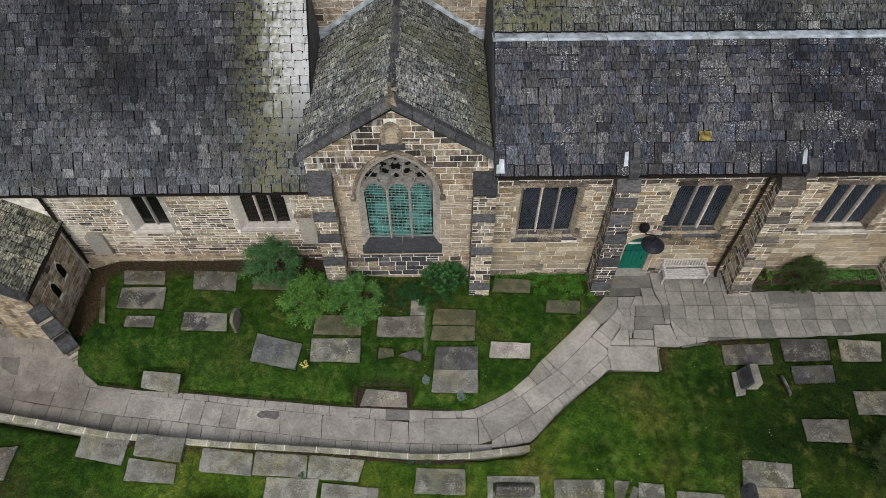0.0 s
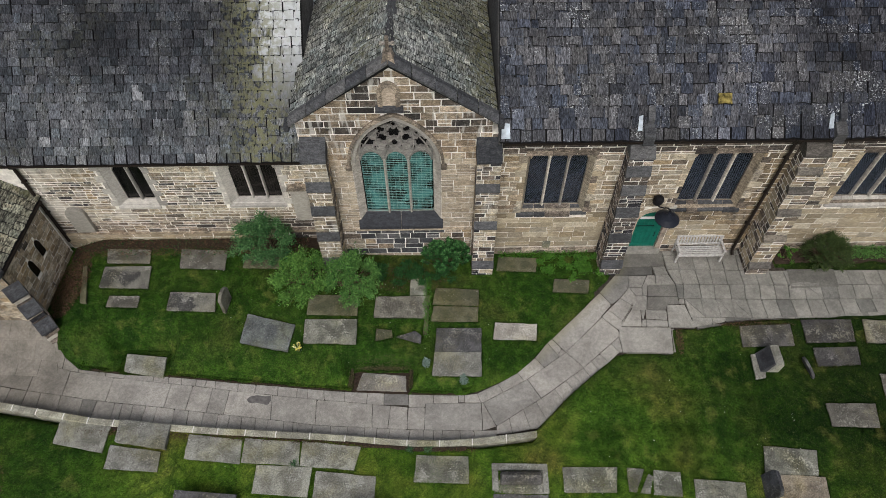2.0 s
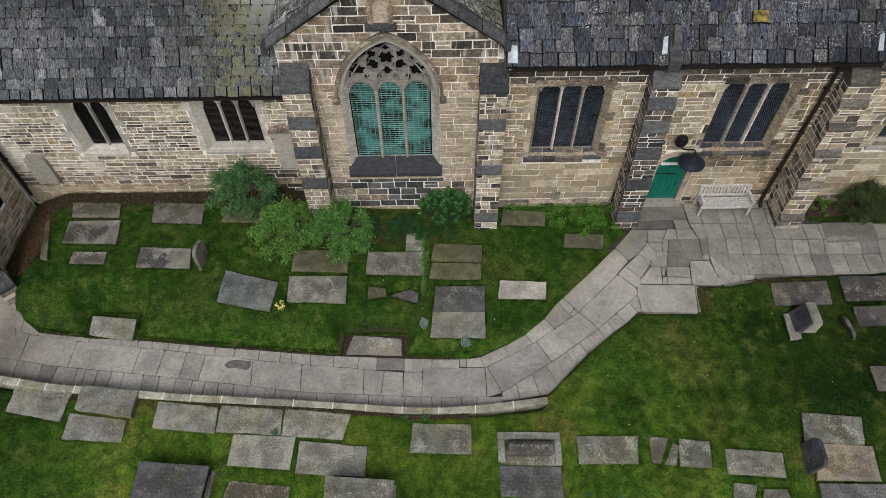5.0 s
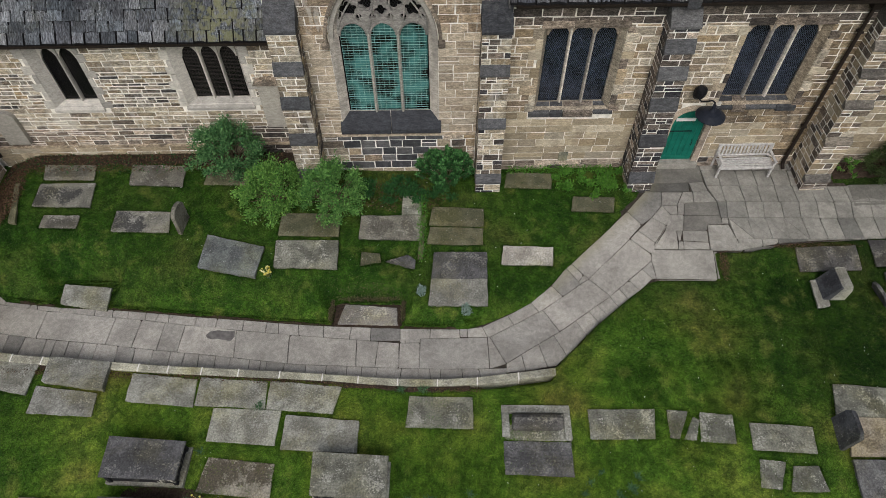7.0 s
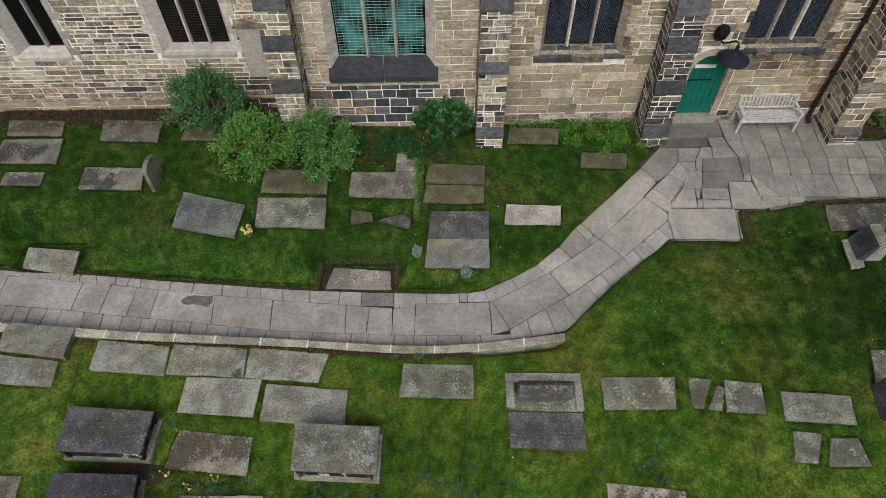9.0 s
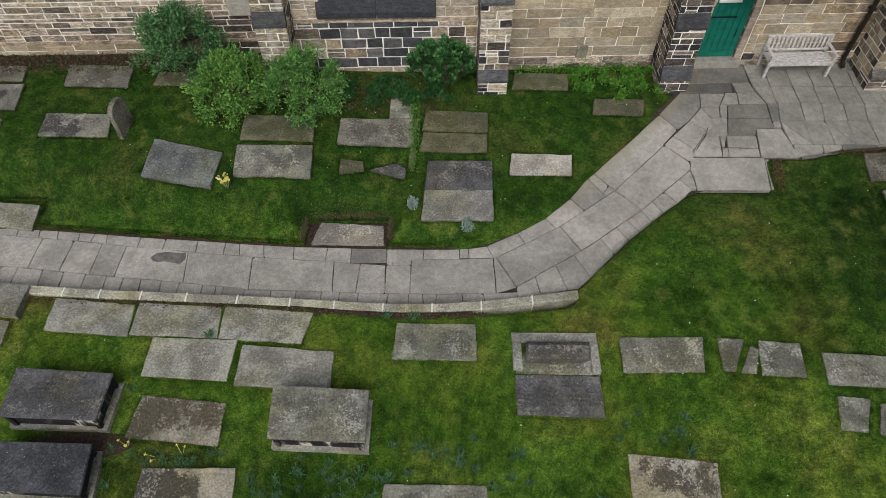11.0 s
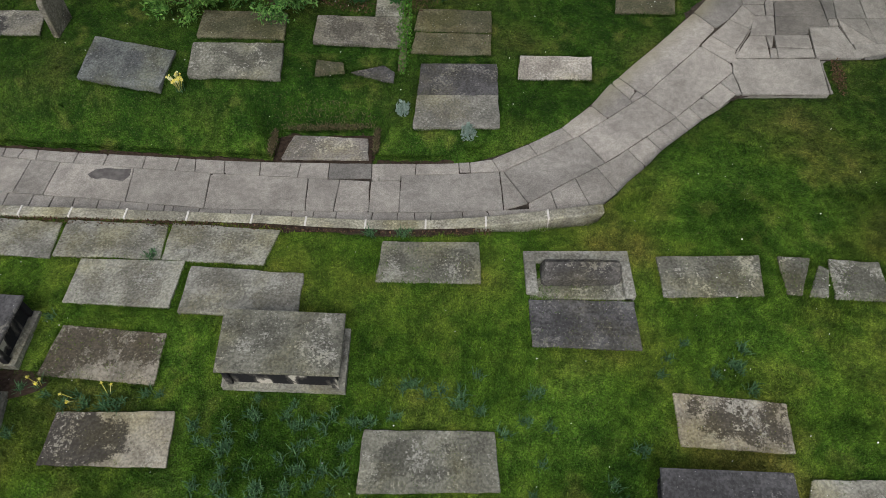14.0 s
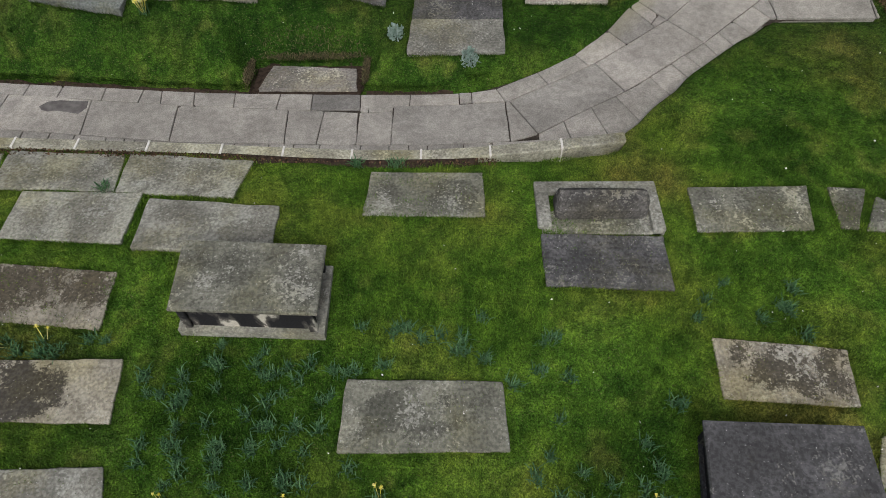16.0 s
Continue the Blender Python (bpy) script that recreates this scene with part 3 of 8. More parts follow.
def ground_z(x, y):
    n, s = north_y(x), south_y(x)
    if y >= n:
        if -3.38 < x < -1.34 and y < 10.28 or -11.95 < x < -10.28 and y < 10.95:
            return path_z(x, y) - (0.14 if x > -6 else 0.0)
        z = upper_z(x, y)
        if x < 1.5:
            d = y - n
            z = min(z, path_z(x, y) + 0.07 + 0.15 * d + 1.1 * max(0.0, d - 0.22) + 2.0 * ease(0.2, 1.5, x))
        for x0, x1, y1 in ((-3.38, -1.34, 10.28), (-11.95, -10.28, 10.95)):
            d = math.hypot(max(0.0, x0 - x, x - x1), max(0.0, y - y1))
            if d < 1.0:
                z = min(z, path_z(x, y) + 0.07 + 0.3 * d + 1.7 * max(0.0, d - 0.2))
        k = ease(0.0, 0.10, y - n)
        return z * k + (path_z(x, y) - 0.14) * (1 - k)
    if y <= s:
        z = lower_z(x, y)
        k = ease(0.38, 0.5, s - y) if x < 3.1 else ease(0.0, 0.12, s - y)
        return z * k + (path_z(x, y) - 0.14) * (1 - k)
    return path_z(x, y) - 0.14


# ---- the ground: one sheet ----
rng = random.Random(7)


def ground_sheet():
    xs = [-400, -120, -60, -32, -24] + [round(-20 + 0.14 * i, 3) for i in range(int(40 / 0.14) + 1)] + [24, 32, 60, 120, 400]
    ys = [-400, -120, -40, -12, -4, -1] + [round(0.6 + 0.12 * i, 3) for i in range(int(15.4 / 0.12) + 1)] + [20, 40, 120, 400]
    verts, faces = [], []
    for y in ys:
        for x in xs:
            z = ground_z(max(-20, min(20, x)), max(0, min(16, y)))
            if abs(x) < 20.1 and 0 < y < 16.1:
                n, s = north_y(x), south_y(x)
                if y > n + 0.2 or y < s - 0.3:
                    z += 0.024 * noise.noise(Vector((x * 0.7, y * 0.7, 3))) + 0.012 * noise.noise(Vector((x * 3, y * 3, 9)))
            verts.append((x, y, z))
    w = len(xs)
    for j in range(len(ys) - 1):
        for i in range(w - 1):
            a = j * w + i
            faces.append((a, a + 1, a + 1 + w, a + w))
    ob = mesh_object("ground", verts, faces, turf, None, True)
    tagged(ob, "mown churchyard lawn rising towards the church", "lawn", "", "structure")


ground_sheet()


# ---- paved path of single flagstones ----
path = tagged(empty("pavement"), "worn sandstone flag path along the church", "path", "", "structure")


def inset_poly(poly, d):
    """Moves each edge of an outline inwards by d."""
    pts = [Vector((p[0], p[1])) for p in poly]
    n = len(pts)
    turn = 1 if sum(a.x * b.y - b.x * a.y for a, b in zip(pts, pts[1:] + pts[:1])) > 0 else -1
    norms = []
    for a, b in zip(pts, pts[1:] + pts[:1]):
        e = b - a
        norms.append(Vector((-e.y, e.x)) * turn / max(e.length, 1e-6))
    out = []
    for i in range(n):
        a, b = norms[i - 1], norms[i]
        out.append(pts[i] + (a + b) * d / max(0.35, 1 + a.dot(b)))
    return out


def clip_poly(poly, p, n):
    """Keeps the side of the line through p towards which n points."""
    out = []
    for i in range(len(poly)):
        a, b = poly[i], poly[(i + 1) % len(poly)]
        da = (a[0] - p[0]) * n[0] + (a[1] - p[1]) * n[1]
        db = (b[0] - p[0]) * n[0] + (b[1] - p[1]) * n[1]
        if da >= 0:
            out.append(a)
        if da * db < 0:
            t = da / (da - db)
            out.append((a[0] + t * (b[0] - a[0]), a[1] + t * (b[1] - a[1])))
    return out


def slab_piece(name, poly, zf, thick, mat, parent, gap=0.011, lift=0.0, tilt=0.008, round_by=0.009, fan=False):
    """A flat stone of any outline, with a rounded upper edge, lying on a height function."""
    if len(poly) < 3:
        return None
    base = inset_poly(poly, gap)
    top = inset_poly(poly, gap + round_by)
    if abs(sum(a[0] * b[1] - b[0] * a[1] for a, b in zip(base, base[1:] + base[:1]))) < 0.012:
        return None
    cx, cy = sum(p[0] for p in base) / len(base), sum(p[1] for p in base) / len(base)
    tx, ty = rng.uniform(-tilt, tilt), rng.uniform(-tilt, tilt)

    def h(p):
        return zf(p[0], p[1]) + lift + tx * (p[0] - cx) + ty * (p[1] - cy)
    n = len(base)
    verts = [(p[0], p[1], h(p) - thick) for p in base] + [(p[0], p[1], h(p) - round_by * 0.8) for p in base] + [(p[0], p[1], h(p)) for p in top]
    faces = [tuple(range(n))[::-1]]
    if fan:
        # the top bends a little with the fall of the path
        verts.append((cx, cy, h((cx, cy))))
        faces += [(2 * n + i, 2 * n + (i + 1) % n, 3 * n) for i in range(n)]
    else:
        faces.append(tuple(range(2 * n, 3 * n)))
    for k in (0, n):
        for i in range(n):
            j = (i + 1) % n
            faces.append((k + i, k + j, k + n + j, k + n + i))
    area = sum(a[0] * b[1] - b[0] * a[1] for a, b in zip(base, base[1:] + base[:1]))
    if area < 0:
        faces = [f[::-1] for f in faces]
    return mesh_object(name, verts, faces, mat, parent)


# the two long joints of the straight path, between the middle flags and the strips beside them
RAIL_N = [(-22, 12.0), (-16, 10.75), (-14, 10.2), (-12.4, 9.96), (-10.6, 9.78), (-9.1, 9.66), (-7.5, 9.46), (-4.5, 9.19), (-2.7, 9.05), (-1.35, 8.93), (-1.3, 9.1), (1.3, 9.09)]
RAIL_S = [(-22, 10.6), (-16, 9.5), (-12, 8.98), (-9.8, 8.8), (-8.6, 8.66), (-6.2, 8.44), (-4.5, 8.25), (-1.3, 8.12), (1.3, 8.08)]


def joints(a, b, lo, hi):
    out = [a]
    while out[-1] < b - hi:
        out.append(out[-1] + rng.uniform(lo, hi))
    return out + [b]


def flag(*poly, mat=None, gap=0.0075, lift=0.0):
    """One flagstone; its corners wander a little and may be chipped off."""
    pts = []
    for i, p in enumerate(poly):
        v, a, b = Vector(p), Vector(poly[i - 1]), Vector(poly[(i + 1) % len(poly)])
        chip = rng.uniform(0.006, 0.018) if rng.random() < 0.9 else rng.uniform(0.03, 0.07)
        pts += [tuple(v + (a - v) * min(0.3, chip / max((a - v).length, 0.01))), tuple(v + (b - v) * min(0.3, chip / max((b - v).length, 0.01)))]
        e = b - v
        n = Vector((-e.y, e.x)).normalized()
        steps = int(e.length / 0.24)
        pts += [tuple(v + e * k / steps + n * rng.uniform(-0.007, 0.007)) for k in range(1, steps)]
    return slab_piece("flagstone", pts, path_z, 0.12, mat or flagstone, path, gap, lift, 0.002, 0.009, True)


def flag_strip(top, bottom, xs, skew):
    lean = [rng.uniform(-skew, skew) for _ in xs]
    for a, b, ka, kb in zip(xs, xs[1:], lean, lean[1:]):
        flag((a + ka, line_y(top, a + ka)), (b + kb, line_y(top, b + kb)), (b - kb, line_y(bottom, b - kb)), (a - ka, line_y(bottom, a - ka)))


KERB = [(-21, 9.5), (-16.5, 8.8), (-12.1, 8.12), (-8.0, 7.84), (-4.4, 7.69), (-0.9, 7.48), (0.6, 7.53), (2.1, 7.73), (3.16, 7.88)]
KERB_EDGE = [(x, y + 0.1) for x, y in KERB]
flag_strip(NORTH, RAIL_N, joints(-20, -12.5, 0.6, 1.0) + [-11.77, -10.69, -10.13, -9.65, -9.1, -8.74, -8.38, -7.54, -6.9, -6.08, -5.38, -5.0, -4.39, -3.64, -2.83, -2.22, -1.34, -0.45, 0.43], 0.035)
flag_strip(RAIL_N, RAIL_S, [-18, -16.6, -15.1, -13.8, -12.15, -10.0, -9.2, -8.46, -7.83, -6.2, -4.6, -2.59, -1.99, -1.34], 0.05)
flag((-1.335, 8.93), (-0.74, 8.95), (-0.74, 8.11), (-1.335, 8.13))
flag((-1.335, 9.1), (-1.18, 9.1), (-1.18, 8.94), (-1.335, 8.93))
flag((-1.18, 9.1), (-0.74, 9.1), (-0.74, 8.95), (-1.18, 8.94))
flag((-0.74, 9.1), (1.24, 9.08), (1.27, 8.08), (-0.74, 8.11))
flag_strip(RAIL_S, KERB_EDGE, joints(-20, -11.5, 0.45, 0.85) + [-11.1, -10.67, -10.25, -9.59, -9.07, -8.54, -8.02, -7.61, -7.15, -6.66, -6.24, -5.66, -5.33, -5.15, -4.66, -4.01, -3.42, -2.81, -2.39, -1.96, -1.27, -0.76, -0.42, -0.13, 0.5, 1.0, 1.75], 0.03)
# the bend towards the door: large middle flags, a strip on either side
flag((1.245, 9.09), (1.31, 9.09), (1.745, 8.215), (1.275, 8.08))
flag((1.31, 9.09), (2.91, 9.93), (3.37, 9.24), (1.75, 8.22))
flag((2.91, 9.93), (4.36, 10.9), (4.97, 10.36), (3.37, 9.26))
flag((4.36, 10.9), (5.78, 12.25), (6.39, 11.71), (6.35, 11.51), (4.97, 10.36))
flag((0.43, 9.4), (0.65, 9.39), (0.66, 9.12), (0.44, 9.12))
flag((0.65, 9.39), (1.1, 9.44), (1.24, 9.09), (0.66, 9.11))
flag((1.1, 9.44), (1.86, 9.79), (2.03, 9.47), (1.31, 9.09), (1.24, 9.09))
flag((1.86, 9.79), (2.57, 10.17), (2.8, 9.875), (2.03, 9.47))
flag((2.57, 10.17), (3.23, 10.72), (3.54, 10.35), (2.91, 9.93), (2.8, 9.875))
flag((3.23, 10.72), (3.7, 11.27), (4.05, 10.82), (4.1, 10.73), (3.54, 10.35))
flag((3.7, 11.27), (3.88, 11.4), (4.22, 11.03), (4.05, 10.82))
flag((4.05, 10.82), (4.22, 11.03), (4.36, 10.9), (4.1, 10.73))
flag((3.88, 11.4), (5.2, 12.62), (5.78, 12.25), (4.36, 10.9))
flag((1.75, 8.22), (2.2, 8.5), (2.29, 7.98), (1.75, 7.93))
flag((2.2, 8.5), (2.71, 8.825), (2.91, 8.1), (2.29, 7.98))
flag((2.71, 8.825), (3.17, 9.115), (3.5, 8.45), (3.16, 8.14), (2.91, 8.1))
flag((3.17, 9.115), (3.37, 9.25), (3.86, 9.59), (4.17, 9.14), (3.5, 8.45))
flag((3.86, 9.59), (4.28, 9.88), (4.57, 9.52), (4.17, 9.14))
flag((4.28, 9.88), (4.55, 10.08), (4.87, 9.72), (4.57, 9.52))
flag((4.55, 10.07), (4.95, 10.35), (5.2, 9.99), (4.87, 9.72))
flag((4.95, 10.35), (5.26, 10.6), (5.51, 10.25), (5.2, 9.99))
flag((5.26, 10.6), (5.58, 10.87), (5.88, 10.55), (5.51, 10.25))
flag((5.58, 10.87), (6.03, 11.24), (6.31, 10.93), (5.88, 10.55))
flag((6.03, 11.24), (6.35, 11.51), (6.43, 10.93), (6.31, 10.93))
flag((6.35, 11.51), (6.39, 11.73), (6.42, 11.9), (6.45, 10.93))
# the broken paving before the door
flag((6.4, 11.88), (8.32, 11.89), (8.29, 10.92), (6.44, 10.93))
flag((6.92, 12.53), (7.27, 12.53), (7.25, 11.91), (6.45, 11.91))
flag((7.27, 12.53), (7.46, 12.54), (7.36, 12.2), (7.29, 12.2))
flag((7.29, 12.18), (7.44, 12.18), (7.42, 11.91), (7.25, 11.91))
flag((7.46, 12.54), (8.24, 12.54), (8.23, 12.16), (7.44, 12.2))
flag((7.44, 12.19), (8.23, 12.15), (8.23, 11.91), (7.42, 11.91))
flag((8.28, 12.76), (8.95, 12.76), (9.24, 11.88), (8.24, 11.88))
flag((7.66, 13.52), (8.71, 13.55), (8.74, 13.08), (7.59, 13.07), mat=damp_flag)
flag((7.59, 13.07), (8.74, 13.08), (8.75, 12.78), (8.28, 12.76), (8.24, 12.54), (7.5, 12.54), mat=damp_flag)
flag((7.12, 13.09), (7.59, 13.1), (7.5, 12.54), (6.92, 12.53))
flag((7.44, 13.52), (7.66, 13.52), (7.59, 13.1), (7.4, 13.09))
flag((6.93, 13.42), (7.42, 13.42), (7.4, 13.09), (7.16, 13.09))
flag((6.99, 13.93), (7.68, 13.93), (7.42, 13.42), (6.93, 13.42))
flag((7.7, 13.96), (8.01, 13.96), (7.97, 13.53), (7.61, 13.52), (7.45, 13.48))
flag((8.01, 13.96), (8.52, 14.0), (8.71, 13.55), (7.97, 13.53))
flag((6.45, 13.93), (6.99, 13.93), (6.93, 13.42), (6.55, 12.99), (6.2, 12.73), (5.79, 13.2))
flag((6.93, 13.42), (7.16, 13.09), (6.98, 12.71), (6.55, 12.99))
flag((6.55, 12.99), (6.98, 12.71), (6.55, 12.12), (6.06, 12.53))
flag((5.79, 13.2), (6.2, 12.73), (5.75, 12.25), (5.17, 12.6))
flag((6.06, 12.53), (6.55, 12.12), (6.39, 11.75), (5.78, 12.25))
flag((6.98, 12.7), (6.9, 12.53), (6.45, 11.91), (6.39, 11.73), (6.55, 12.12))
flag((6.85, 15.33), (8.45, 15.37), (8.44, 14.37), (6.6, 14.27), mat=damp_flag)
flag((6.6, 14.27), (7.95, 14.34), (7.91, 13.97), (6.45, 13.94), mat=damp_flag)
flag((7.95, 14.34), (8.44, 14.37), (8.52, 14.0), (8.01, 13.96))
# eastwards: square flags in four rows, their joints nearly in line
COLUMNS = [8.98, 9.58, 10.15, 10.72, 11.3, 11.87, 12.42, 12.97] + [12.97 + 0.61 * k for k in range(1, 19)]
ROW_Y = [15.5, 14.87, 14.21, 13.57, 13.0, 12.28]


def row_y(k, x):
    return ROW_Y[k] + 0.02 * max(0.0, x - 12.5)


for k in range(5):
    first = (8.46, 8.45, 8.5, 8.72, 8.97)[k]
    last = (8.45, 8.5, 8.72, 8.75, 9.11)[k]
    cols = [(first, last)] + [(c + (0.0, 0.0, 0.0, 0.04, 0.0)[k], c + rng.uniform(-0.02, 0.06) + (0.1 if k == 4 else 0.0)) for c in COLUMNS if c > first + 0.2]
    for (a, b), (c, d) in zip(cols, cols[1:]):
        if k < 2 and c > 12.7:
            break
        corners = [(a, row_y(k, a)), (c, row_y(k, c)), (d, row_y(k + 1, d)), (b, row_y(k + 1, b))]
        if k == 4 and c < 11.4 or rng.random() < 0.07:
            flag(corners[0], corners[1], corners[2], gap=0.003)
            flag(corners[0], corners[2], corners[3], gap=0.003)
        else:
            flag(*corners)
flag((8.75, 13.0), (8.97, 13.0), (8.96, 12.79), (8.75, 12.8))
xs = [9.15] + joints(9.9, 24, 0.5, 1.0)
for a, b in zip(xs, xs[1:]):
    flag((a, row_y(5, a)), (b, row_y(5, b)), (b, line_y(SOUTH, b) + 0.03), (a, line_y(SOUTH, a) + 0.03))
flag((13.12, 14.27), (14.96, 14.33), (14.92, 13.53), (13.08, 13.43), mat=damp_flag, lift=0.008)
# narrow dark stones on edge where the paving ends at the lawn
flag((8.33, 11.86), (8.45, 11.86), (8.47, 10.98), (8.32, 10.95), lift=-0.03)
flag((9.3, 11.98), (10.4, 12.08), (10.4, 11.98), (9.3, 11.86), lift=-0.02)
# paving before the porch
rows = [9.95, 10.55, 11.2, 11.95]
for r0, r1 in zip(rows, rows[1:]):
    js = joints(-20, -13.4, 0.6, 1.1)
    for x0, x1 in zip(js, js[1:]):
        poly = [(x0, r0), (x1, r0), (x1, r1), (x0, r1)]
        poly = clip_poly(poly, (-14.45, 10.7), (-1, -0.35))
        slab_piece("flagstone", poly, path_z, 0.12, flagstone, path, 0.006, 0.004)
# a dark scaled patch on one flag
slab_piece("worn_patch", ((-7.14, 9.15), (-7.02, 9.29), (-6.8, 9.33), (-6.45, 9.3), (-6.29, 9.31), (-6.26, 9.12), (-6.36, 8.96), (-6.55, 9.0), (-6.75, 9.04), (-6.93, 9.02), (-7.05, 9.06)), path_z, 0.03, worn_stone, path, 0.0, 0.008, 0.0, 0.012)
# the bed under the flags
bed_v, bed_f = [], []
for i in range(180):
    x = -20 + 26.3 * i / 179
    for k in range(9):
        low = min(line_y(SOUTH, x), line_y(KERB_EDGE, x)) if x < 3.1 else line_y(SOUTH, x)
        y = line_y(NORTH, x) + (low - line_y(NORTH, x)) * k / 8
        bed_v.append((x, y, path_z(x, y) - 0.035))
for i in range(179):
    for k in range(8):
        a = i * 9 + k
        bed_f.append((a, a + 1, a + 10, a + 9))
mesh_object("bed", bed_v, bed_f, joint_dirt, path)
xs = [5.6 + 0.5 * i for i in range(40)]
bed_top = lambda x: 15.4 + 0.03 * x if x < 12.7 else 14.28
bed_v = [(x, y, path_z(x, y) - 0.045) for x in xs for y in (south_y(x), (south_y(x) + bed_top(x)) / 2, bed_top(x))]
bed_f = [(i * 3 + k, i * 3 + k + 1, i * 3 + k + 4, i * 3 + k + 3) for i in range(39) for k in (0, 1)]
mesh_object("bed", bed_v, bed_f, joint_dirt, path)


def soil_bank(name, line, label):
    """A ragged cut edge of turf: a ribbon of soil from the paving up to the grass."""
    r = random.Random(len(line))
    verts, faces = [], []
    for (x, y, nx, ny) in line:
        zb, w = path_z(x, y) - 0.05, 0.02 + 0.05 * abs(noise.noise(Vector((x * 2.5, y * 2.5, 1)))) + r.uniform(0, 0.02)
        zt = zb + 0.075 + 0.05 * noise.noise(Vector((x * 3.1, y * 3.1, 5)))
        verts += [(x - nx * 0.02, y - ny * 0.02, zb), (x + nx * w * 0.4, y + ny * w * 0.4, zb + (zt - zb) * 0.6), (x + nx * w, y + ny * w, zt + r.uniform(-0.015, 0.01)), (x + nx * (w + 0.05), y + ny * (w + 0.05), zt - 0.04)]
    for i in range(len(line) - 1):
        for k in range(3):
            a = i * 4 + k
            faces.append((a, a + 4, a + 5, a + 1))
    tagged(mesh_object(name, verts, faces, soil), label, "soil", "", "stuff")


soil_bank("soil_edge", [(-13.1 + 0.07 * i, line_y(NORTH, -13.1 + 0.07 * i) + 0.01, 0, 1) for i in range(139)], "dark soil where the lawn is cut along the path")
soil_bank("soil_edge", [(-1.25 + 0.07 * i, line_y(NORTH, -1.25 + 0.07 * i) + 0.01, 0, 1) for i in range(30)], "dark soil where the lawn is cut along the path")
for x0, x1, y1 in ((-3.36, -1.36, 10.26),):
    ring_ = [(x0, 9.5 + (y1 - 9.5) * k / 12, -1, 0) for k in range(13)] + [(x0 + (x1 - x0) * k / 26, y1, 0, 1) for k in range(27)] + [(x1, y1 - (y1 - 9.5) * k / 12, 1, 0) for k in range(13)]
    soil_bank("soil_edge", ring_, "dark soil bank round a sunken grave slab")
    vs = [(x, y, path_z(x, y) - 0.02) for y in (9.4, (9.4 + y1) / 2, y1) for x in (x0, (x0 + x1) / 2, x1)]
    tagged(mesh_object("soil_floor", vs, [(0, 1, 4, 3), (1, 2, 5, 4), (3, 4, 7, 6), (4, 5, 8, 7)], soil), "bare soil floor round a sunken slab", "soil", "", "stuff")
strip_v = []
for i in range(140):
    x = -13.2 + 0.1 * i
    y = line_y(SOUTH, x) - 0.42
    w = 0.16 + 0.14 * noise.noise(Vector((x * 1.7, 0, 2))) + 0.05 * noise.noise(Vector((x * 6, 0, 8)))
    strip_v += [(x, y, lower_z(x, y) + 0.03), (x, y - w * 0.6, lower_z(x, y) + 0.025), (x, y - w, lower_z(x, y - w) - 0.03)]
tagged(mesh_object("soil_strip", strip_v, [(3 * i + k, 3 * i + k + 1, 3 * i + k + 4, 3 * i + k + 3) for i in range(139) for k in (0, 1)], soil), "bare soil and debris along the foot of the kerb", "soil", "", "stuff")

# ---- low kerb wall along the south side of the path ----
kerb = tagged(empty("kerb"), "low sandstone kerb with white mortar joints beside the path", "kerb", "", "structure")
KERB_X = [-21, -20, -19, -18, -17, -16, -15.1, -14.2, -13.2, -12.3, -11.4, -10.45, -9.5, -8.6, -7.75, -6.8, -5.76, -4.6, -3.4, -2.4, -1.3, -0.2, 0.9, 2.05, 3.2]
def kerb_y(x):
    return line_y(KERB, x)


for a, b in zip(KERB_X, KERB_X[1:]):
    bm = bmesh.new()
    ends = []
    b_ = min(b, 3.1)
    for x in (a + 0.012, b_ - 0.012):
        y, z = kerb_y(x), lerp_in(x, (-16, -8, 0, 3.1), (0.1, 0.1, 0.07, 0.1)) + rng.uniform(-0.008, 0.008)
        ends.append([(x, y + 0.115, z - 0.5), (x, y + 0.11, z - 0.02), (x, y + 0.09, z), (x, y - 0.1, z), (x, y - 0.12, z - 0.02), (x, y - 0.125, z - 0.5)])
    r0, r1 = ([bm.verts.new(p) for p in e] for e in ends)
    for i in range(6):
        j = (i + 1) % 6
        bm.faces.new((r0[i], r0[j], r1[j], r1[i]))
    bm.faces.new(r0[::-1]), bm.faces.new(r1)
    part("kerbstone", bm, kerb_mat, kerb)
    if b < 3:
        y, z = kerb_y(b), lerp_in(b, (-16, -8, 0, 3.1), (0.1, 0.1, 0.07, 0.1))
        part("joint", box_bm(b - 0.017, b + 0.017, y - 0.118, y + 0.112, z - 0.3, z + 0.008), kerb_joint, kerb)

# ---- the church, in its own axes: u along the south front, v inwards, z up ----
CHURCH = Matrix.Translation((-1.7, 14.8, 0)) @ pose(0, 0, 0, 0, 0, 1.7)


def in_church(ob):
    ob.matrix_world = CHURCH
    return ob


def holed_slab(outer, holes, v0, v1):
    """A wall between the planes v0 and v1 with openings right through it; outlines are lists of (u, z)."""
    bm = bmesh.new()
    edges = []
    for loop in (outer, *holes):
        vs = [bm.verts.new((u, v0, z)) for u, z in loop]
        edges += [bm.edges.new((a, b)) for a, b in zip(vs, vs[1:] + vs[:1])]
    bmesh.ops.triangle_fill(bm, use_beauty=True, edges=edges)
    res = bmesh.ops.extrude_face_region(bm, geom=list(bm.faces))
    bmesh.ops.translate(bm, vec=(0, v1 - v0, 0), verts=[g for g in res["geom"] if isinstance(g, bmesh.types.BMVert)])
    return bm


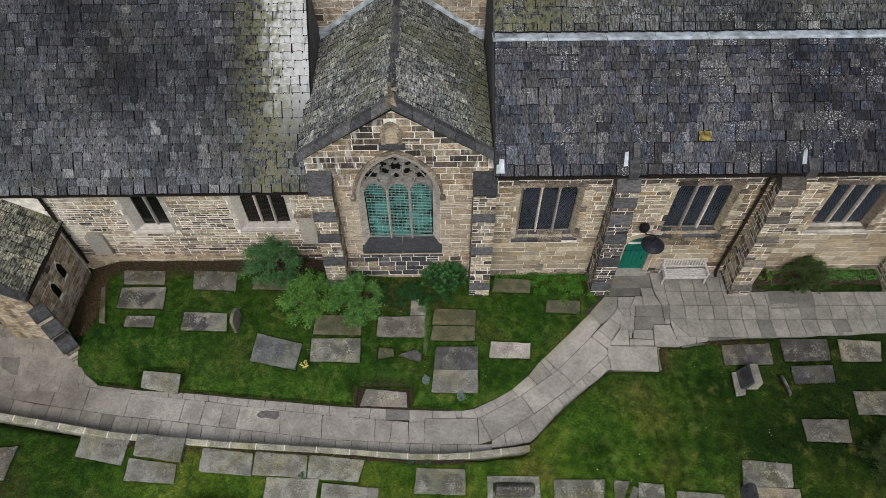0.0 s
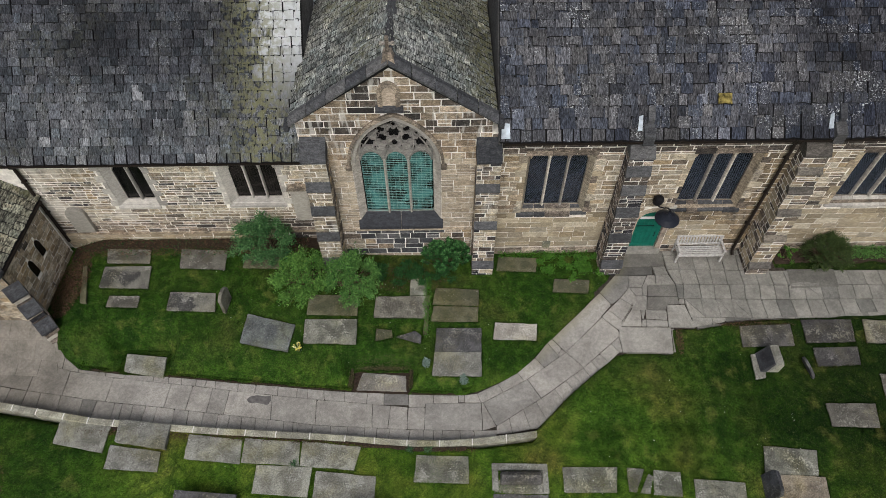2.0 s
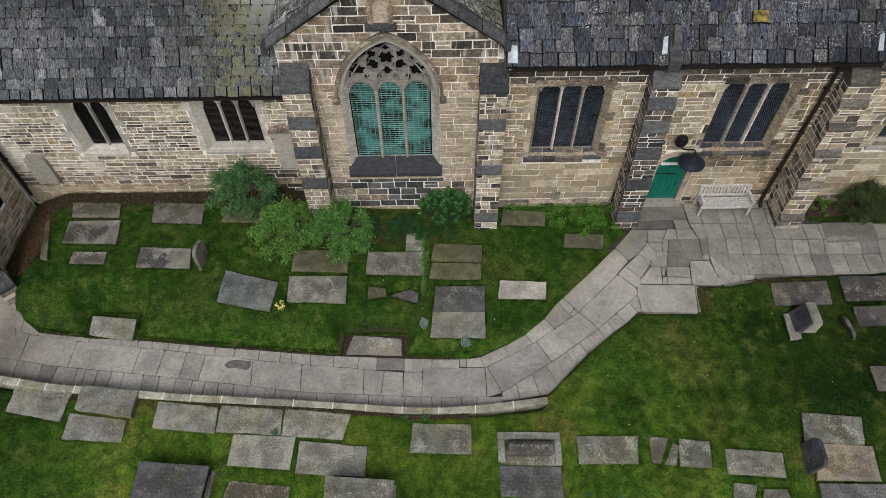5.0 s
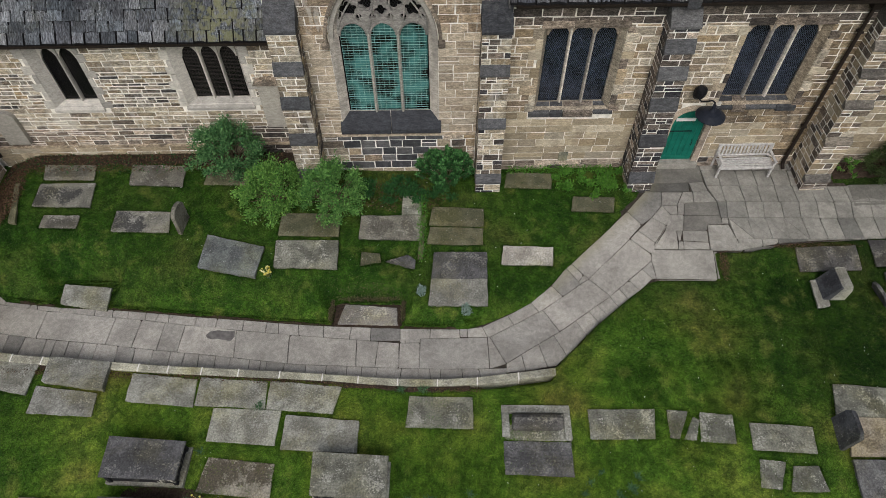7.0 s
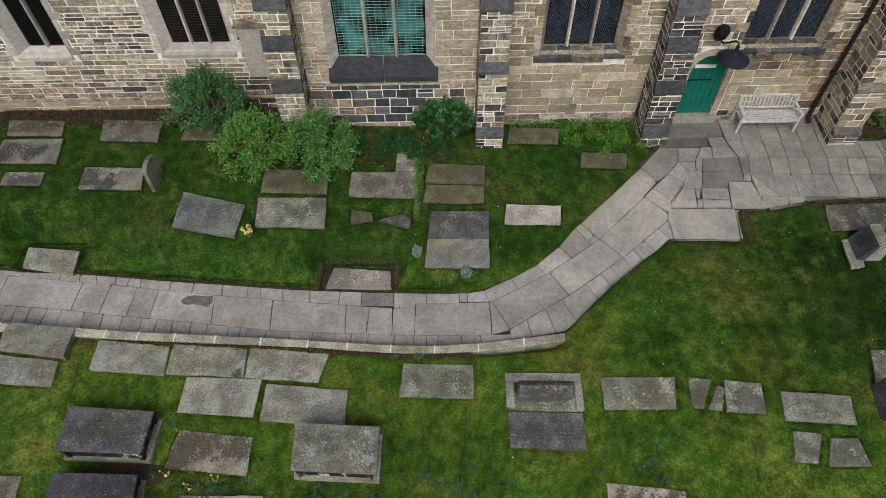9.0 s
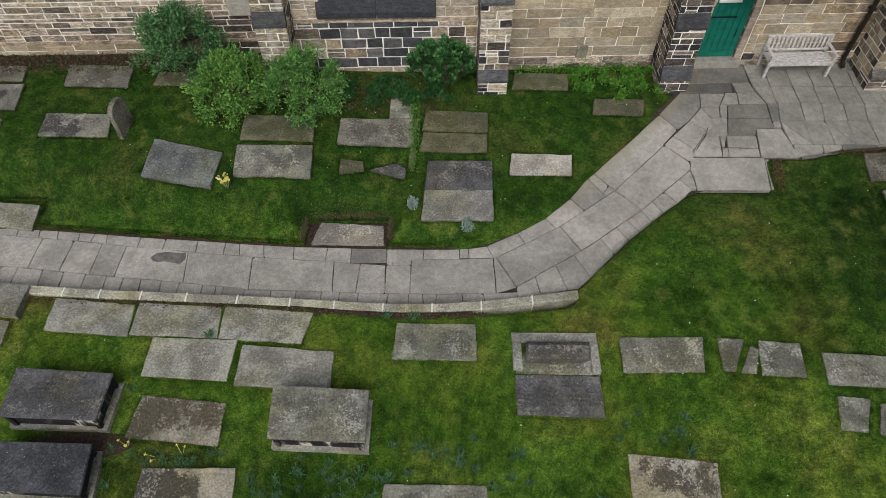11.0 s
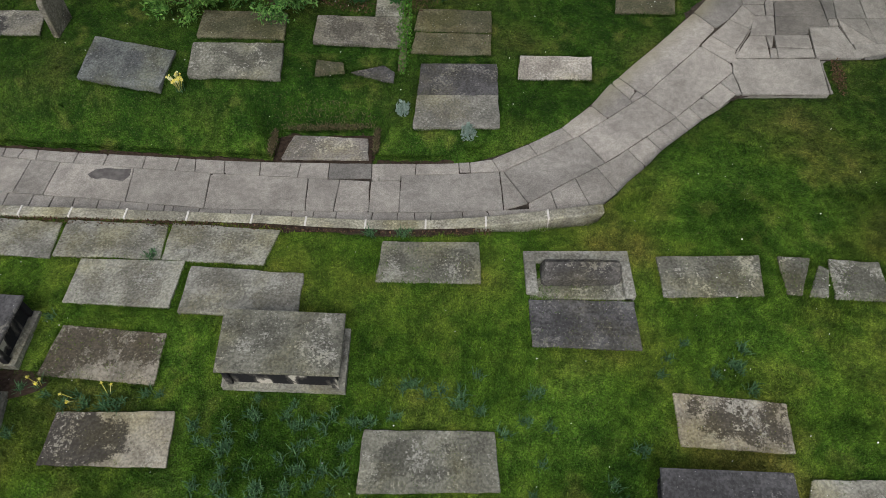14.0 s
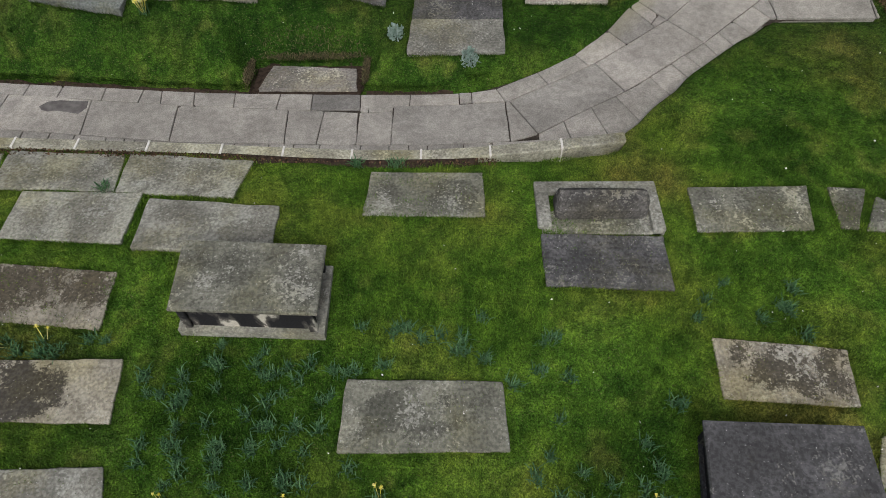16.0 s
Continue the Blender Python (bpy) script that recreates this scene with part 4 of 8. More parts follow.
def rect(u0, u1, z0, z1):
    return [(u0, z0), (u1, z0), (u1, z1), (u0, z1)]


def arch(u0, u1, z0, spring, top, n=10):
    """A pointed arch outline, anticlockwise from the lower left."""
    c, w = (u0 + u1) / 2, (u1 - u0) / 2
    h = top - spring
    r = (w * w + h * h) / (2 * w)
    right = []
    for i in range(n + 1):
        a = math.asin(min(1, h / r)) * i / n
        right.append((u1 - r + r * math.cos(a), spring + r * math.sin(a)))
    left = [(2 * c - u, z) for u, z in right[::-1]][1:]
    return [(u0, z0), (u1, z0)] + right + left


def arch_span(u0, u1, z0, spring, top, pad=0.0):
    c, w = (u0 + u1) / 2, (u1 - u0) / 2
    h = top - spring
    r = (w * w + h * h) / (2 * w)

    def span(z):
        if z < z0 - pad or z > top + pad:
            return None
        if z <= spring:
            return (u0 - pad, u1 + pad)
        q = (r + pad) ** 2 - (z - spring) ** 2
        half = math.sqrt(q) - r + w if q > 0 else -1
        return (c - half, c + half) if half > 0.03 else None
    return span


def rect_span(u0, u1, z0, z1):
    return lambda z: (u0, u1) if z0 < z < z1 else None


def block_meshes(inset=0.06):
    out = []
    for k in range(11):
        r = random.Random(k)
        j = lambda: r.uniform(-0.05, 0.05)
        f = [(-0.5 + inset + j(), -1, -0.5 + inset * 1.6 + j()), (0.5 - inset + j(), -1, -0.5 + inset * 1.6 + j()), (0.5 - inset + j(), -1, 0.5 - inset * 1.6 + j()), (-0.5 + inset + j(), -1, 0.5 - inset * 1.6 + j())]
        m = [(x + r.uniform(-0.02, 0.02), -0.6, z + r.uniform(-0.05, 0.05)) for x, z in ((-0.5, -0.5), (0.5, -0.5), (0.5, 0.5), (-0.5, 0.5))]
        b = [(x, 0, z) for x, _, z in m]
        out.append((b + m + f, [(8, 9, 10, 11)] + [(i + o, (i + 1) % 4 + o, (i + 1) % 4 + o + 4, i + o + 4) for o in (0, 4) for i in range(4)]))
    return out


BLOCKS = block_meshes()
SHARED = {}


def shared_mesh(kind, k, mat, data):
    key = (kind, k, mat.name)
    if key not in SHARED:
        me = bpy.data.meshes.new(kind)
        me.from_pydata(data[0], [], data[1])
        me.materials.append(mat)
        if len(data) > 2:
            me.materials.append(slate_edge)
            me.polygons.foreach_set("material_index", data[2])
        SHARED[key] = me
    return SHARED[key]


def lay(kind, pieces, mat, parent, shapes, limit=290):
    """Pieces are matrices over unit shapes: the first ones become objects of their own, the rest one joined mesh."""
    for i, m in enumerate(pieces[:limit]):
        ob = new(kind, shared_mesh(kind, i % len(shapes), mat, shapes[i % len(shapes)]))
        ob.parent = parent
        ob.matrix_local = m
    rest = pieces[limit:]
    if rest:
        verts, faces = [], []
        for i, m in enumerate(rest):
            vs, fs = shapes[i % len(shapes)][:2]
            a = np.array(vs) @ np.array(m.to_3x3()).T + np.array(m.translation)
            o = len(verts)
            verts += [tuple(p) for p in a]
            faces += [tuple(o + k for k in f) for f in fs]
        ob = mesh_object(kind + "work", verts, faces, mat, parent)
        if len(shapes[0]) > 2:
            ob.data.materials.append(slate_edge)
            ob.data.polygons.foreach_set("material_index", [k for i in range(len(rest)) for k in shapes[i % len(shapes)][2]])
        tagged(ob, "", "", "", "stuff")


def courses(ext, holes, z0, z1, ch, length, v, proud=0.02, joint=0.026, seed=1, du=0.0):
    """Blocks in courses on a wall plane; ext(z) gives the reach of the wall, holes the spans left open."""
    r = random.Random(seed)
    z, out = z0, []
    while z < z1 - 0.04:
        h = min(r.uniform(*ch), z1 - z)
        zm = z + h / 2
        e = ext(zm)
        if e:
            spans = [e]
            for hole in holes:
                cut = [c for c in (hole(z + h * 0.15), hole(zm), hole(z + h * 0.85)) if c]
                if cut:
                    a, b = min(c[0] for c in cut), max(c[1] for c in cut)
                    spans = [s for p, q in spans for s in ((p, min(q, a)), (max(p, b), q)) if s[1] - s[0] > 0.04]
            for a, b in spans:
                u = a
                first = r.uniform(0.4, 1.0)
                while u < b - 0.02:
                    w = r.uniform(*length) * first
                    first = 1.0
                    if b - u - w < length[0] * 0.5:
                        w = b - u
                    turn = Euler((0, r.uniform(-0.007, 0.007), 0))
                    deep = proud * 0.5 * r.uniform(0.4, 1.6)
                    if h > 0.17 and r.random() < 0.1:
                        cut_ = h * r.uniform(0.38, 0.62)
                        for zz, hh in ((z + cut_ / 2, cut_), (z + (h + cut_) / 2, h - cut_)):
                            out.append(Matrix.LocRotScale((u + w / 2, v, zz), turn, (max(0.03, w - joint), deep, max(0.03, hh - joint))))
                    else:
                        out.append(Matrix.LocRotScale((u + w / 2, v, zm + r.uniform(-0.006, 0.006)), turn, (max(0.03, w - joint * r.uniform(0.7, 1.3)), deep, max(0.03, h - joint * r.uniform(0.7, 1.3)))))
                    u += w
        z += h
    return out


def slate_shapes():
    out = []
    for k in range(4):
        r = random.Random(40 + k)
        j = lambda a=0.02: r.uniform(-a, a)
        a, m, b = j(0.04), j(0.04), j(0.04)
        lo = [(-0.5, a - 0.075, 0), (0.0, m - 0.075, 0), (0.5, b - 0.075, 0), (0.5, 1, 0), (-0.5, 1, 0)]
        hi = [(-0.46 + j(0.015), a, 1), (0.0, m, 1.0), (0.46 + j(0.015), b, 1), (0.46, 1, 0.9), (-0.46, 1, 0.9)]
        out.append((lo + hi, [(5, 6, 7, 8, 9), (0, 1, 6, 5), (1, 2, 7, 6), (2, 3, 8, 7), (4, 0, 5, 9)], (0, 1, 1, 1, 1)))
    return out


SLATES = slate_shapes()


def slate_roof(origin, along, up, width, length, gauge, wide, seed, keep=None, thick=(0.032, 0.05), gap=(0.004, 0.014)):
    """Courses of slates on a slope: matrices over the unit slate, eaves first."""
    r = random.Random(seed)
    a, b = Vector(along).normalized(), Vector(up).normalized()
    n = a.cross(b).normalized()
    o = Vector(origin)
    out, s, row = [], 0.0, 0
    while s < length:
        t = s / length
        g = gauge[0] + (gauge[1] - gauge[0]) * t
        u = -r.uniform(0, wide[1])
        while u < width:
            w = r.uniform(*wide)
            c0, c1 = max(0, u), min(width, u + w)
            if c1 - c0 > 0.05 and (keep is None or keep((c0 + c1) / 2, s)):
                g2 = min(g * 1.75, length - s + 0.05)
                tail = o + a * (c0 + c1) / 2 + b * (s + r.uniform(-0.014, 0.014)) + n * (0.016 + r.uniform(0, 0.010))
                sink = 0.022 / g2
                m = Matrix((a * (c1 - c0 - r.uniform(*gap)), (b - n * sink + a * r.uniform(-0.016, 0.016)) * g2, n * r.uniform(*thick))).transposed().to_4x4()
                m.translation = tail
                out.append(m)
            u += w
        s += g
        row += 1
    return out


U0, U1 = -20.0, 22.0
LV = 0.88      # the chancel aisle's wall stands back by this much
EAVE_L, EAVE_R = 5.62, 7.2
CA_L, SA_L = math.cos(math.atan(1.03)), math.sin(math.atan(1.03))
CA_R, SA_R = math.cos(math.atan(0.9)), math.sin(math.atan(0.9))

# chancel aisle wall with two windows
W1, W2 = (-10.24, -9.17, 3.16, 5.16), (-6.12, -4.47, 3.18, 5.16)
wall_1 = in_church(tagged(empty("wall_1"), "pale coursed sandstone rubble wall of the chancel aisle", "wall", "", "structure"))
part("core", holed_slab(rect(-20, -2.9, 0.2, 5.75), [rect(a - 0.34, b + 0.1, c - 0.14, d + 0.06) for a, b, c, d in (W1, W2)], LV, LV + 0.8), pointing, wall_1)
holes = [rect_span(W1[0] - 0.52, W1[1] + 0.26, 2.9, 5.2), rect_span(W2[0] - 0.48, W2[1] + 0.28, 2.9, 5.2)]
aisle = lambda z: (-13.4, -3.0)
lay("block", courses(aisle, holes, 4.3, 5.6, (0.19, 0.28), (0.34, 0.85), LV, 0.018, 0.034, seed=3), wall_pale, wall_1, BLOCKS)
lay("small_block", courses(aisle, holes, 2.98, 4.3, (0.10, 0.18), (0.2, 0.62), LV, 0.02, 0.036, seed=35), wall_small, wall_1, BLOCKS)
lay("middle_block", courses(aisle, holes, 2.1, 2.98, (0.14, 0.21), (0.3, 0.75), LV, 0.018, 0.032, seed=36), wall_pale, wall_1, BLOCKS)
low = courses(aisle, [], 1.38, 2.1, (0.16, 0.24), (0.35, 0.85), LV, 0.018, 0.03, seed=33)
lay("lower_block", [m for m in low if m.translation.x < -5.0], wall_mixed, wall_1, BLOCKS)
lay("lower_block", [m for m in low if m.translation.x >= -5.0], wall_brown, wall_1, BLOCKS)
pieces = courses(aisle, [], 0.5, 1.35, (0.26, 0.34), (0.5, 1.3), LV - 0.06, 0.03, 0.02, seed=4)
part("plinth", box_bm(-13.4, -3.0, LV - 0.06, LV + 0.02, 0.2, 1.33), mortar, wall_1)
part("plinth_cap", box_bm(-13.4, -3.0, LV - 0.08, LV + 0.02, 1.33, 1.38), wall_tan, wall_1)
lay("plinth_block", [m for m in pieces if m.translation.x < -5.0], wall_smooth, wall_1, BLOCKS)
lay("plinth_block", [m for m in pieces if m.translation.x >= -5.0], wall_brown, wall_1, BLOCKS)

# gable end of the transept chapel
GE, GA = 7.75, 9.9
wall_2 = in_church(tagged(empty("wall_2"), "soot-streaked ashlar gable wall of the side chapel", "wall", "", "structure"))
BIG = (-1.5, 1.46, 2.72, 5.9, 8.0)
part("core", holed_slab([(-3.05, 0.2), (3.1, 0.2), (3.1, GE), (0.0, GA), (-3.05, GE)], [arch(*BIG)], 0.0, 0.8), mortar, wall_2)
g_ext = lambda z: (-3.05, 3.1) if z < GE else ((-3.05 * (GA - z) / (GA - GE), 3.1 * (GA - z) / (GA - GE)) if z < GA - 0.12 else None)
g_hole = arch_span(BIG[0], BIG[1], 2.6, BIG[3], BIG[4])
niche_hole = arch_span(-0.36, 0.2, 8.35, 8.95, 9.3)
lay("ashlar", courses(g_ext, [g_hole], 2.55, 6.1, (0.24, 0.31), (0.35, 0.8), 0, 0.012, 0.016, seed=5), wall_ashlar, wall_2, BLOCKS)
lay("gable_block", courses(g_ext, [g_hole, niche_hole], 6.1, 7.25, (0.25, 0.31), (0.4, 0.95), 0, 0.014, 0.026, seed=6), wall_umber, wall_2, BLOCKS)
lay("sooty_block", courses(g_ext, [g_hole, niche_hole], 7.25, GA, (0.25, 0.31), (0.35, 0.9), 0, 0.014, 0.03, seed=61), wall_sooted, wall_2, BLOCKS)
part("plinth", box_bm(-2.5, 2.6, -0.08, 0.02, 0.2, 2.47), mortar, wall_2)
part("plinth_cap", box_bm(-2.5, 2.6, -0.1, 0.02, 2.47, 2.53), wall_ashlar, wall_2)
plinth = {"sooty": [], "tan": [], "mixed": [], "base": []}
pick = random.Random(77)
for m in courses(lambda z: (-2.5, 2.6), [], 0.5, 2.5, (0.27, 0.34), (0.36, 0.72), -0.08, 0.03, 0.034, seed=7):
    u, z = m.translation.x, m.translation.z
    # soot washed down from the sill narrows towards the ground
    if abs(u + 0.05) < 1.75 - 1.25 * (2.45 - z) and pick.random() < 0.92 or (1.0 < z < 1.32 and u < 0.9 and pick.random() < 0.85):
        plinth["sooty"].append(m)
    elif z < 1.0:
        plinth["base"].append(m)
    else:
        plinth["tan" if pick.random() < 0.72 else "mixed"].append(m)
for key, mat in (("sooty", dark_stone), ("tan", wall_tan), ("mixed", wall_mixed), ("base", wall_ashlar)):
    lay("plinth_block", plinth[key], mat, wall_2, BLOCKS)
for side in (-3.05, 3.1):
    part("return_wall", box_bm(min(side, side * 0.8), max(side, side * 0.8), 0.8, 6.4, 0.2, GE), mortar, wall_2)

# south aisle wall with three windows and the door
W3, W4, W5 = (4.46, 6.42, 3.5, 6.15), (10.0, 11.98, 3.6, 6.15), (15.6, 17.6, 3.75, 6.1)
DOOR = (8.75, 9.8, 0.6, 2.72, 3.25)
wall_3 = in_church(tagged(empty("wall_3"), "coursed sandstone wall of the south aisle", "wall", "", "structure"))
part("core", holed_slab(rect(3.1, U1, 0.2, 7.25), [rect(a - 0.12, b + 0.16, c - 0.14, d + 0.06) for a, b, c, d in (W3, W4, W5)] + [arch(*DOOR)], 0.0, 0.8), tan_pointing, wall_3)
holes = [rect_span(a - 0.3, b + 0.34, c - 0.3, d + 0.06) for a, b, c, d in (W3, W4, W5)] + [arch_span(DOOR[0] - 0.22, DOOR[1] + 0.22, 0.5, DOOR[3], DOOR[4] + 0.22)]
front = lambda z: (3.1, U1)
upper = courses(front, holes, 3.3, 6.3, (0.19, 0.29), (0.28, 0.72), 0, 0.02, 0.032, seed=8)
smooth = courses(front, holes, 1.25, 3.3, (0.24, 0.33), (0.4, 0.95), 0, 0.014, 0.014, seed=37)
damp = lambda m: 12.1 < m.translation.x < 13.6 or (9.9 < m.translation.x < 13.6 and 2.75 < m.translation.z < 3.5)
lay("block", [m for m in upper if not damp(m)], wall_tan, wall_3, BLOCKS)
lay("smooth_block", [m for m in smooth if not damp(m)], wall_smooth, wall_3, BLOCKS, 200)
lay("brown_block", [m for m in upper + smooth if damp(m)], wall_damp, wall_3, BLOCKS)
lay("base_block", courses(front, holes, 0.4, 1.25, (0.26, 0.34), (0.35, 0.8), -0.03, 0.03, 0.02, seed=9), wall_mixed, wall_3, BLOCKS, 80)
lay("eaves_block", courses(front, holes, 6.3, 7.2, (0.2, 0.28), (0.35, 0.8), 0.0, 0.025, 0.035, seed=10), wall_brown, wall_3, BLOCKS)


# roofs
def roof(name, label, corners, thick, mat, pieces):
    r = in_church(tagged(empty(name), label, "roof", "", "structure"))
    a, b, c, d = (Vector(p) for p in corners)
    n = (b - a).cross(d - a).normalized()
    part("deck", prism_bm([a, b, c, d], -n * thick), dark_void, r)
    lay("slate", pieces, mat, r, SLATES)
    return r


e0 = (-20.0, LV - 0.42, EAVE_L)
len_l = 7.4
up_l = (0, CA_L, SA_L)
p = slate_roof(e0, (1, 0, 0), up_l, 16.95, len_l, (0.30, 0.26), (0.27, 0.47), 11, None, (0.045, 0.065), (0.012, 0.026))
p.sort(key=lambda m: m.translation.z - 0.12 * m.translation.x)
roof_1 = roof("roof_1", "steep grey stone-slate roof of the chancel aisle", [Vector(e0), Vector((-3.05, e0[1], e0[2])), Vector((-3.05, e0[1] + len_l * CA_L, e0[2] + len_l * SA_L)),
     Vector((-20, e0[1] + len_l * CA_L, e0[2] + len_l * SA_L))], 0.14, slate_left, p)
part("end_wall", prism_bm([(-3.1, 0.9, 5.6), (-3.1, 6.9, 5.6), (-3.1, e0[1] + len_l * CA_L, e0[2] + len_l * SA_L - 0.1), (-3.1, 0.9, 5.95)], (0.05, 0, 0)), dark_stone, roof_1)
e1 = (3.3, -0.38, EAVE_R)
len_r = 4.4
up_r = (0, CA_R, SA_R)
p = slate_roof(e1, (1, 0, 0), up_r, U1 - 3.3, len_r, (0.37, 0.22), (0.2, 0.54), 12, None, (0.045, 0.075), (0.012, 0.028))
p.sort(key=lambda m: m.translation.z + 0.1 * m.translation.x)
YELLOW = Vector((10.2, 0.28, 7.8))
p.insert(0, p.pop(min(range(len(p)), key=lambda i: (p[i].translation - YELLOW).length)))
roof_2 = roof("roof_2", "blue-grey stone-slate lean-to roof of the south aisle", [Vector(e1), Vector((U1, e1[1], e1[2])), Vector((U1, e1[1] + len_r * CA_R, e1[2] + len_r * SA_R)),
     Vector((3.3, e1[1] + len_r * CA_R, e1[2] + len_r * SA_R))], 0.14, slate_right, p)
TOPV, TOPZ = e1[1] + len_r * CA_R, e1[2] + len_r * SA_R
part("end_wall", prism_bm([(3.28, -0.3, 7.0), (3.28, TOPV, 7.0), (3.28, TOPV, TOPZ - 0.06), (3.28, -0.3, EAVE_R - 0.05)], (0.05, 0, 0)), dark_stone, roof_2)
p = slate_roof((3.3, TOPV + 0.34, TOPZ + 0.1), (1, 0, 0), (0, 0.8, 0.6), U1 - 3.3, 4.0, (0.27, 0.25), (0.3, 0.46), 13)
roof_3 = roof("roof_3", "dark stone-slate roof of the nave above a lead gutter", [Vector((3.3, TOPV + 0.5, TOPZ + 0.12)), Vector((U1, TOPV + 0.5, TOPZ + 0.12)), Vector((U1, TOPV + 3.7, TOPZ + 2.52)), Vector((3.3, TOPV + 3.7, TOPZ + 2.52))], 0.14, slate_nave, p)
part("end_wall", prism_bm([(3.28, TOPV, 7.0), (3.28, TOPV + 3.7, 7.0), (3.28, TOPV + 3.7, TOPZ + 2.4), (3.28, TOPV, TOPZ)], (0.05, 0, 0)), dark_stone, roof_3)
mark = next(o for o in roof_2.children if o.name.startswith("slate") and (o.matrix_basis.translation - YELLOW).length < 0.5)
mark.matrix_basis = mark.matrix_basis @ Matrix.Translation((0, 0, 0.9)) @ Matrix.Diagonal((0.46 / abs(mark.matrix_basis.to_scale().x), 0.55, 1, 1))
mark.data = mark.data.copy()
mark.data.materials[0] = slate_yellow
gutter = in_church(tagged(empty("lead_gutter"), "pale lead gutter between the two slate roofs", "gutter", "", "structure"))
u = 3.25
while u < U1:
    w = rng.uniform(1.6, 2.3)
    part("lead_sheet", box_bm(u, min(u + w - 0.02, U1), TOPV - 0.06, TOPV + 0.4, TOPZ + 0.02, TOPZ + 0.05 + rng.uniform(0, 0.02), 0.008), lead, gutter)
    part("lead_roll", tube_bm([(u, TOPV - 0.02, TOPZ + 0.07), (min(u + w - 0.03, U1), TOPV - 0.02, TOPZ + 0.07)], 0.045), lead, gutter)
    u += w
# stones of the buttresses that come up through the eaves, with lead dressed round them
for u in (7.93, 13.9):
    stub = in_church(tagged(empty("eaves_stone"), "lichened buttress stone rising through the slates with white lead", "stone", "eaves stones"))
    part("stone", prism_bm([(u - 0.16, -0.5, 7.05), (u - 0.16, -0.5, 7.42), (u - 0.16, -0.12, 7.62), (u - 0.16, -0.12, 7.05)], (0.34, 0, 0)), dark_stone, stub)
    part("upper_stone", prism_bm([(u - 0.06, -0.12, 7.3), (u - 0.06, -0.12, 7.75), (u - 0.02, 0.3, 7.98), (u - 0.02, 0.3, 7.6)], (0.22, 0.04, 0)), dark_stone, stub)
    part("lead_soaker", prism_bm([(u - 0.34, -0.22, 7.42), (u - 0.2, -0.22, 7.44), (u - 0.18, 0.12, 7.75), (u - 0.3, 0.1, 7.72)], (0, 0, 0.03)), lead, stub)
lead_corner = in_church(part("lead_patch", prism_bm([(3.34, -0.36, 7.3), (3.62, -0.36, 7.3), (3.6, -0.02, 7.61), (3.36, 0.0, 7.63)], (0, -0.02, 0.03)), lead, None))
tagged(lead_corner, "white lead patch dressed into the corner of the eaves", "flashing")
# gable roof over the chapel
RZ, RE = 10.0, 7.85
sl = Vector((3.2, 0, RZ - RE)).length
roof_4 = in_church(tagged(empty("roof_4"), "mossy stone-slate gabled roof of the side chapel", "roof", "", "structure"))
for sgn, mat_seed in ((-1, 14), (1, 15)):
    o = (sgn * 3.2, -0.1, RE) if sgn < 0 else (3.2, 6.4, RE)
    al = (0, -1, 0) if sgn < 0 else (0, 1, 0)
    o = (-3.2, 6.4, RE) if sgn < 0 else (3.2, -0.1, RE)
    p = slate_roof(o, al, (-sgn * 3.2, 0, RZ - RE), 6.5, sl, (0.25, 0.2), (0.22, 0.4), mat_seed)
    p.sort(key=lambda m: m.translation.y)
    lay("slate", p, slate_gable, roof_4, SLATES, 150)
    a = [Vector((sgn * 3.2, -0.1, RE)), Vector((sgn * 3.2, 6.4, RE)), Vector((0, 6.4, RZ)), Vector((0, -0.1, RZ))]
    part("deck", prism_bm([v - Vector((0, 0, 0.02)) for v in a], (0, 0, -0.14)), dark_void, roof_4)
v = -0.1
while v < 6.3:
    bm = prism_bm([(-0.17, v, RZ - 0.06), (0, v, RZ + 0.09), (0.17, v, RZ - 0.06), (0.15, v, RZ - 0.1), (0, v, RZ + 0.03), (-0.15, v, RZ - 0.1)], (0, 0.5, 0))
    part("ridge_tile", bm, dark_stone, roof_4)
    v += 0.52
wall_4 = in_church(tagged(empty("wall_4"), "coursed stone wall rising behind the chapel roof", "wall", "", "structure"))
part("core", box_bm(-3.3, 3.35, 6.4, 6.9, 6.0, 15.0), mortar, wall_4)
lay("block", courses(lambda z: (-3.3, 3.33), [], 7.6, 15, (0.24, 0.3), (0.4, 0.75), 6.4, 0.02, 0.02, seed=16), wall_tan, wall_4, BLOCKS, 120)
# flashings where the chapel roof meets the wall and the neighbouring roofs
flash = in_church(tagged(empty("lead_flashing"), "light grey lead flashing along the roof joints", "flashing", "", "structure"))
for sgn in (-1, 1):
    part("sheet", prism_bm([(sgn * 3.1, 6.33, RE + 0.12), (0, 6.33, RZ + 0.12), (0, 6.33, RZ + 0.34), (sgn * 3.1, 6.33, RE + 0.34)], (0, 0.03, 0)), lead, flash)
    part("apron", box_bm(min(sgn * 2.65, sgn * 3.25), max(sgn * 2.65, sgn * 3.25), 6.1, 6.38, RE + 0.1, RE + 0.5, 0.02), lead, flash)
part("sheet", prism_bm([(-3.1, 2.4, 7.93), (-2.72, 2.4, 8.12), (-2.72, 6.3, 8.15), (-3.1, 6.3, 7.96)], (0, 0, 0.03)), lead, flash)

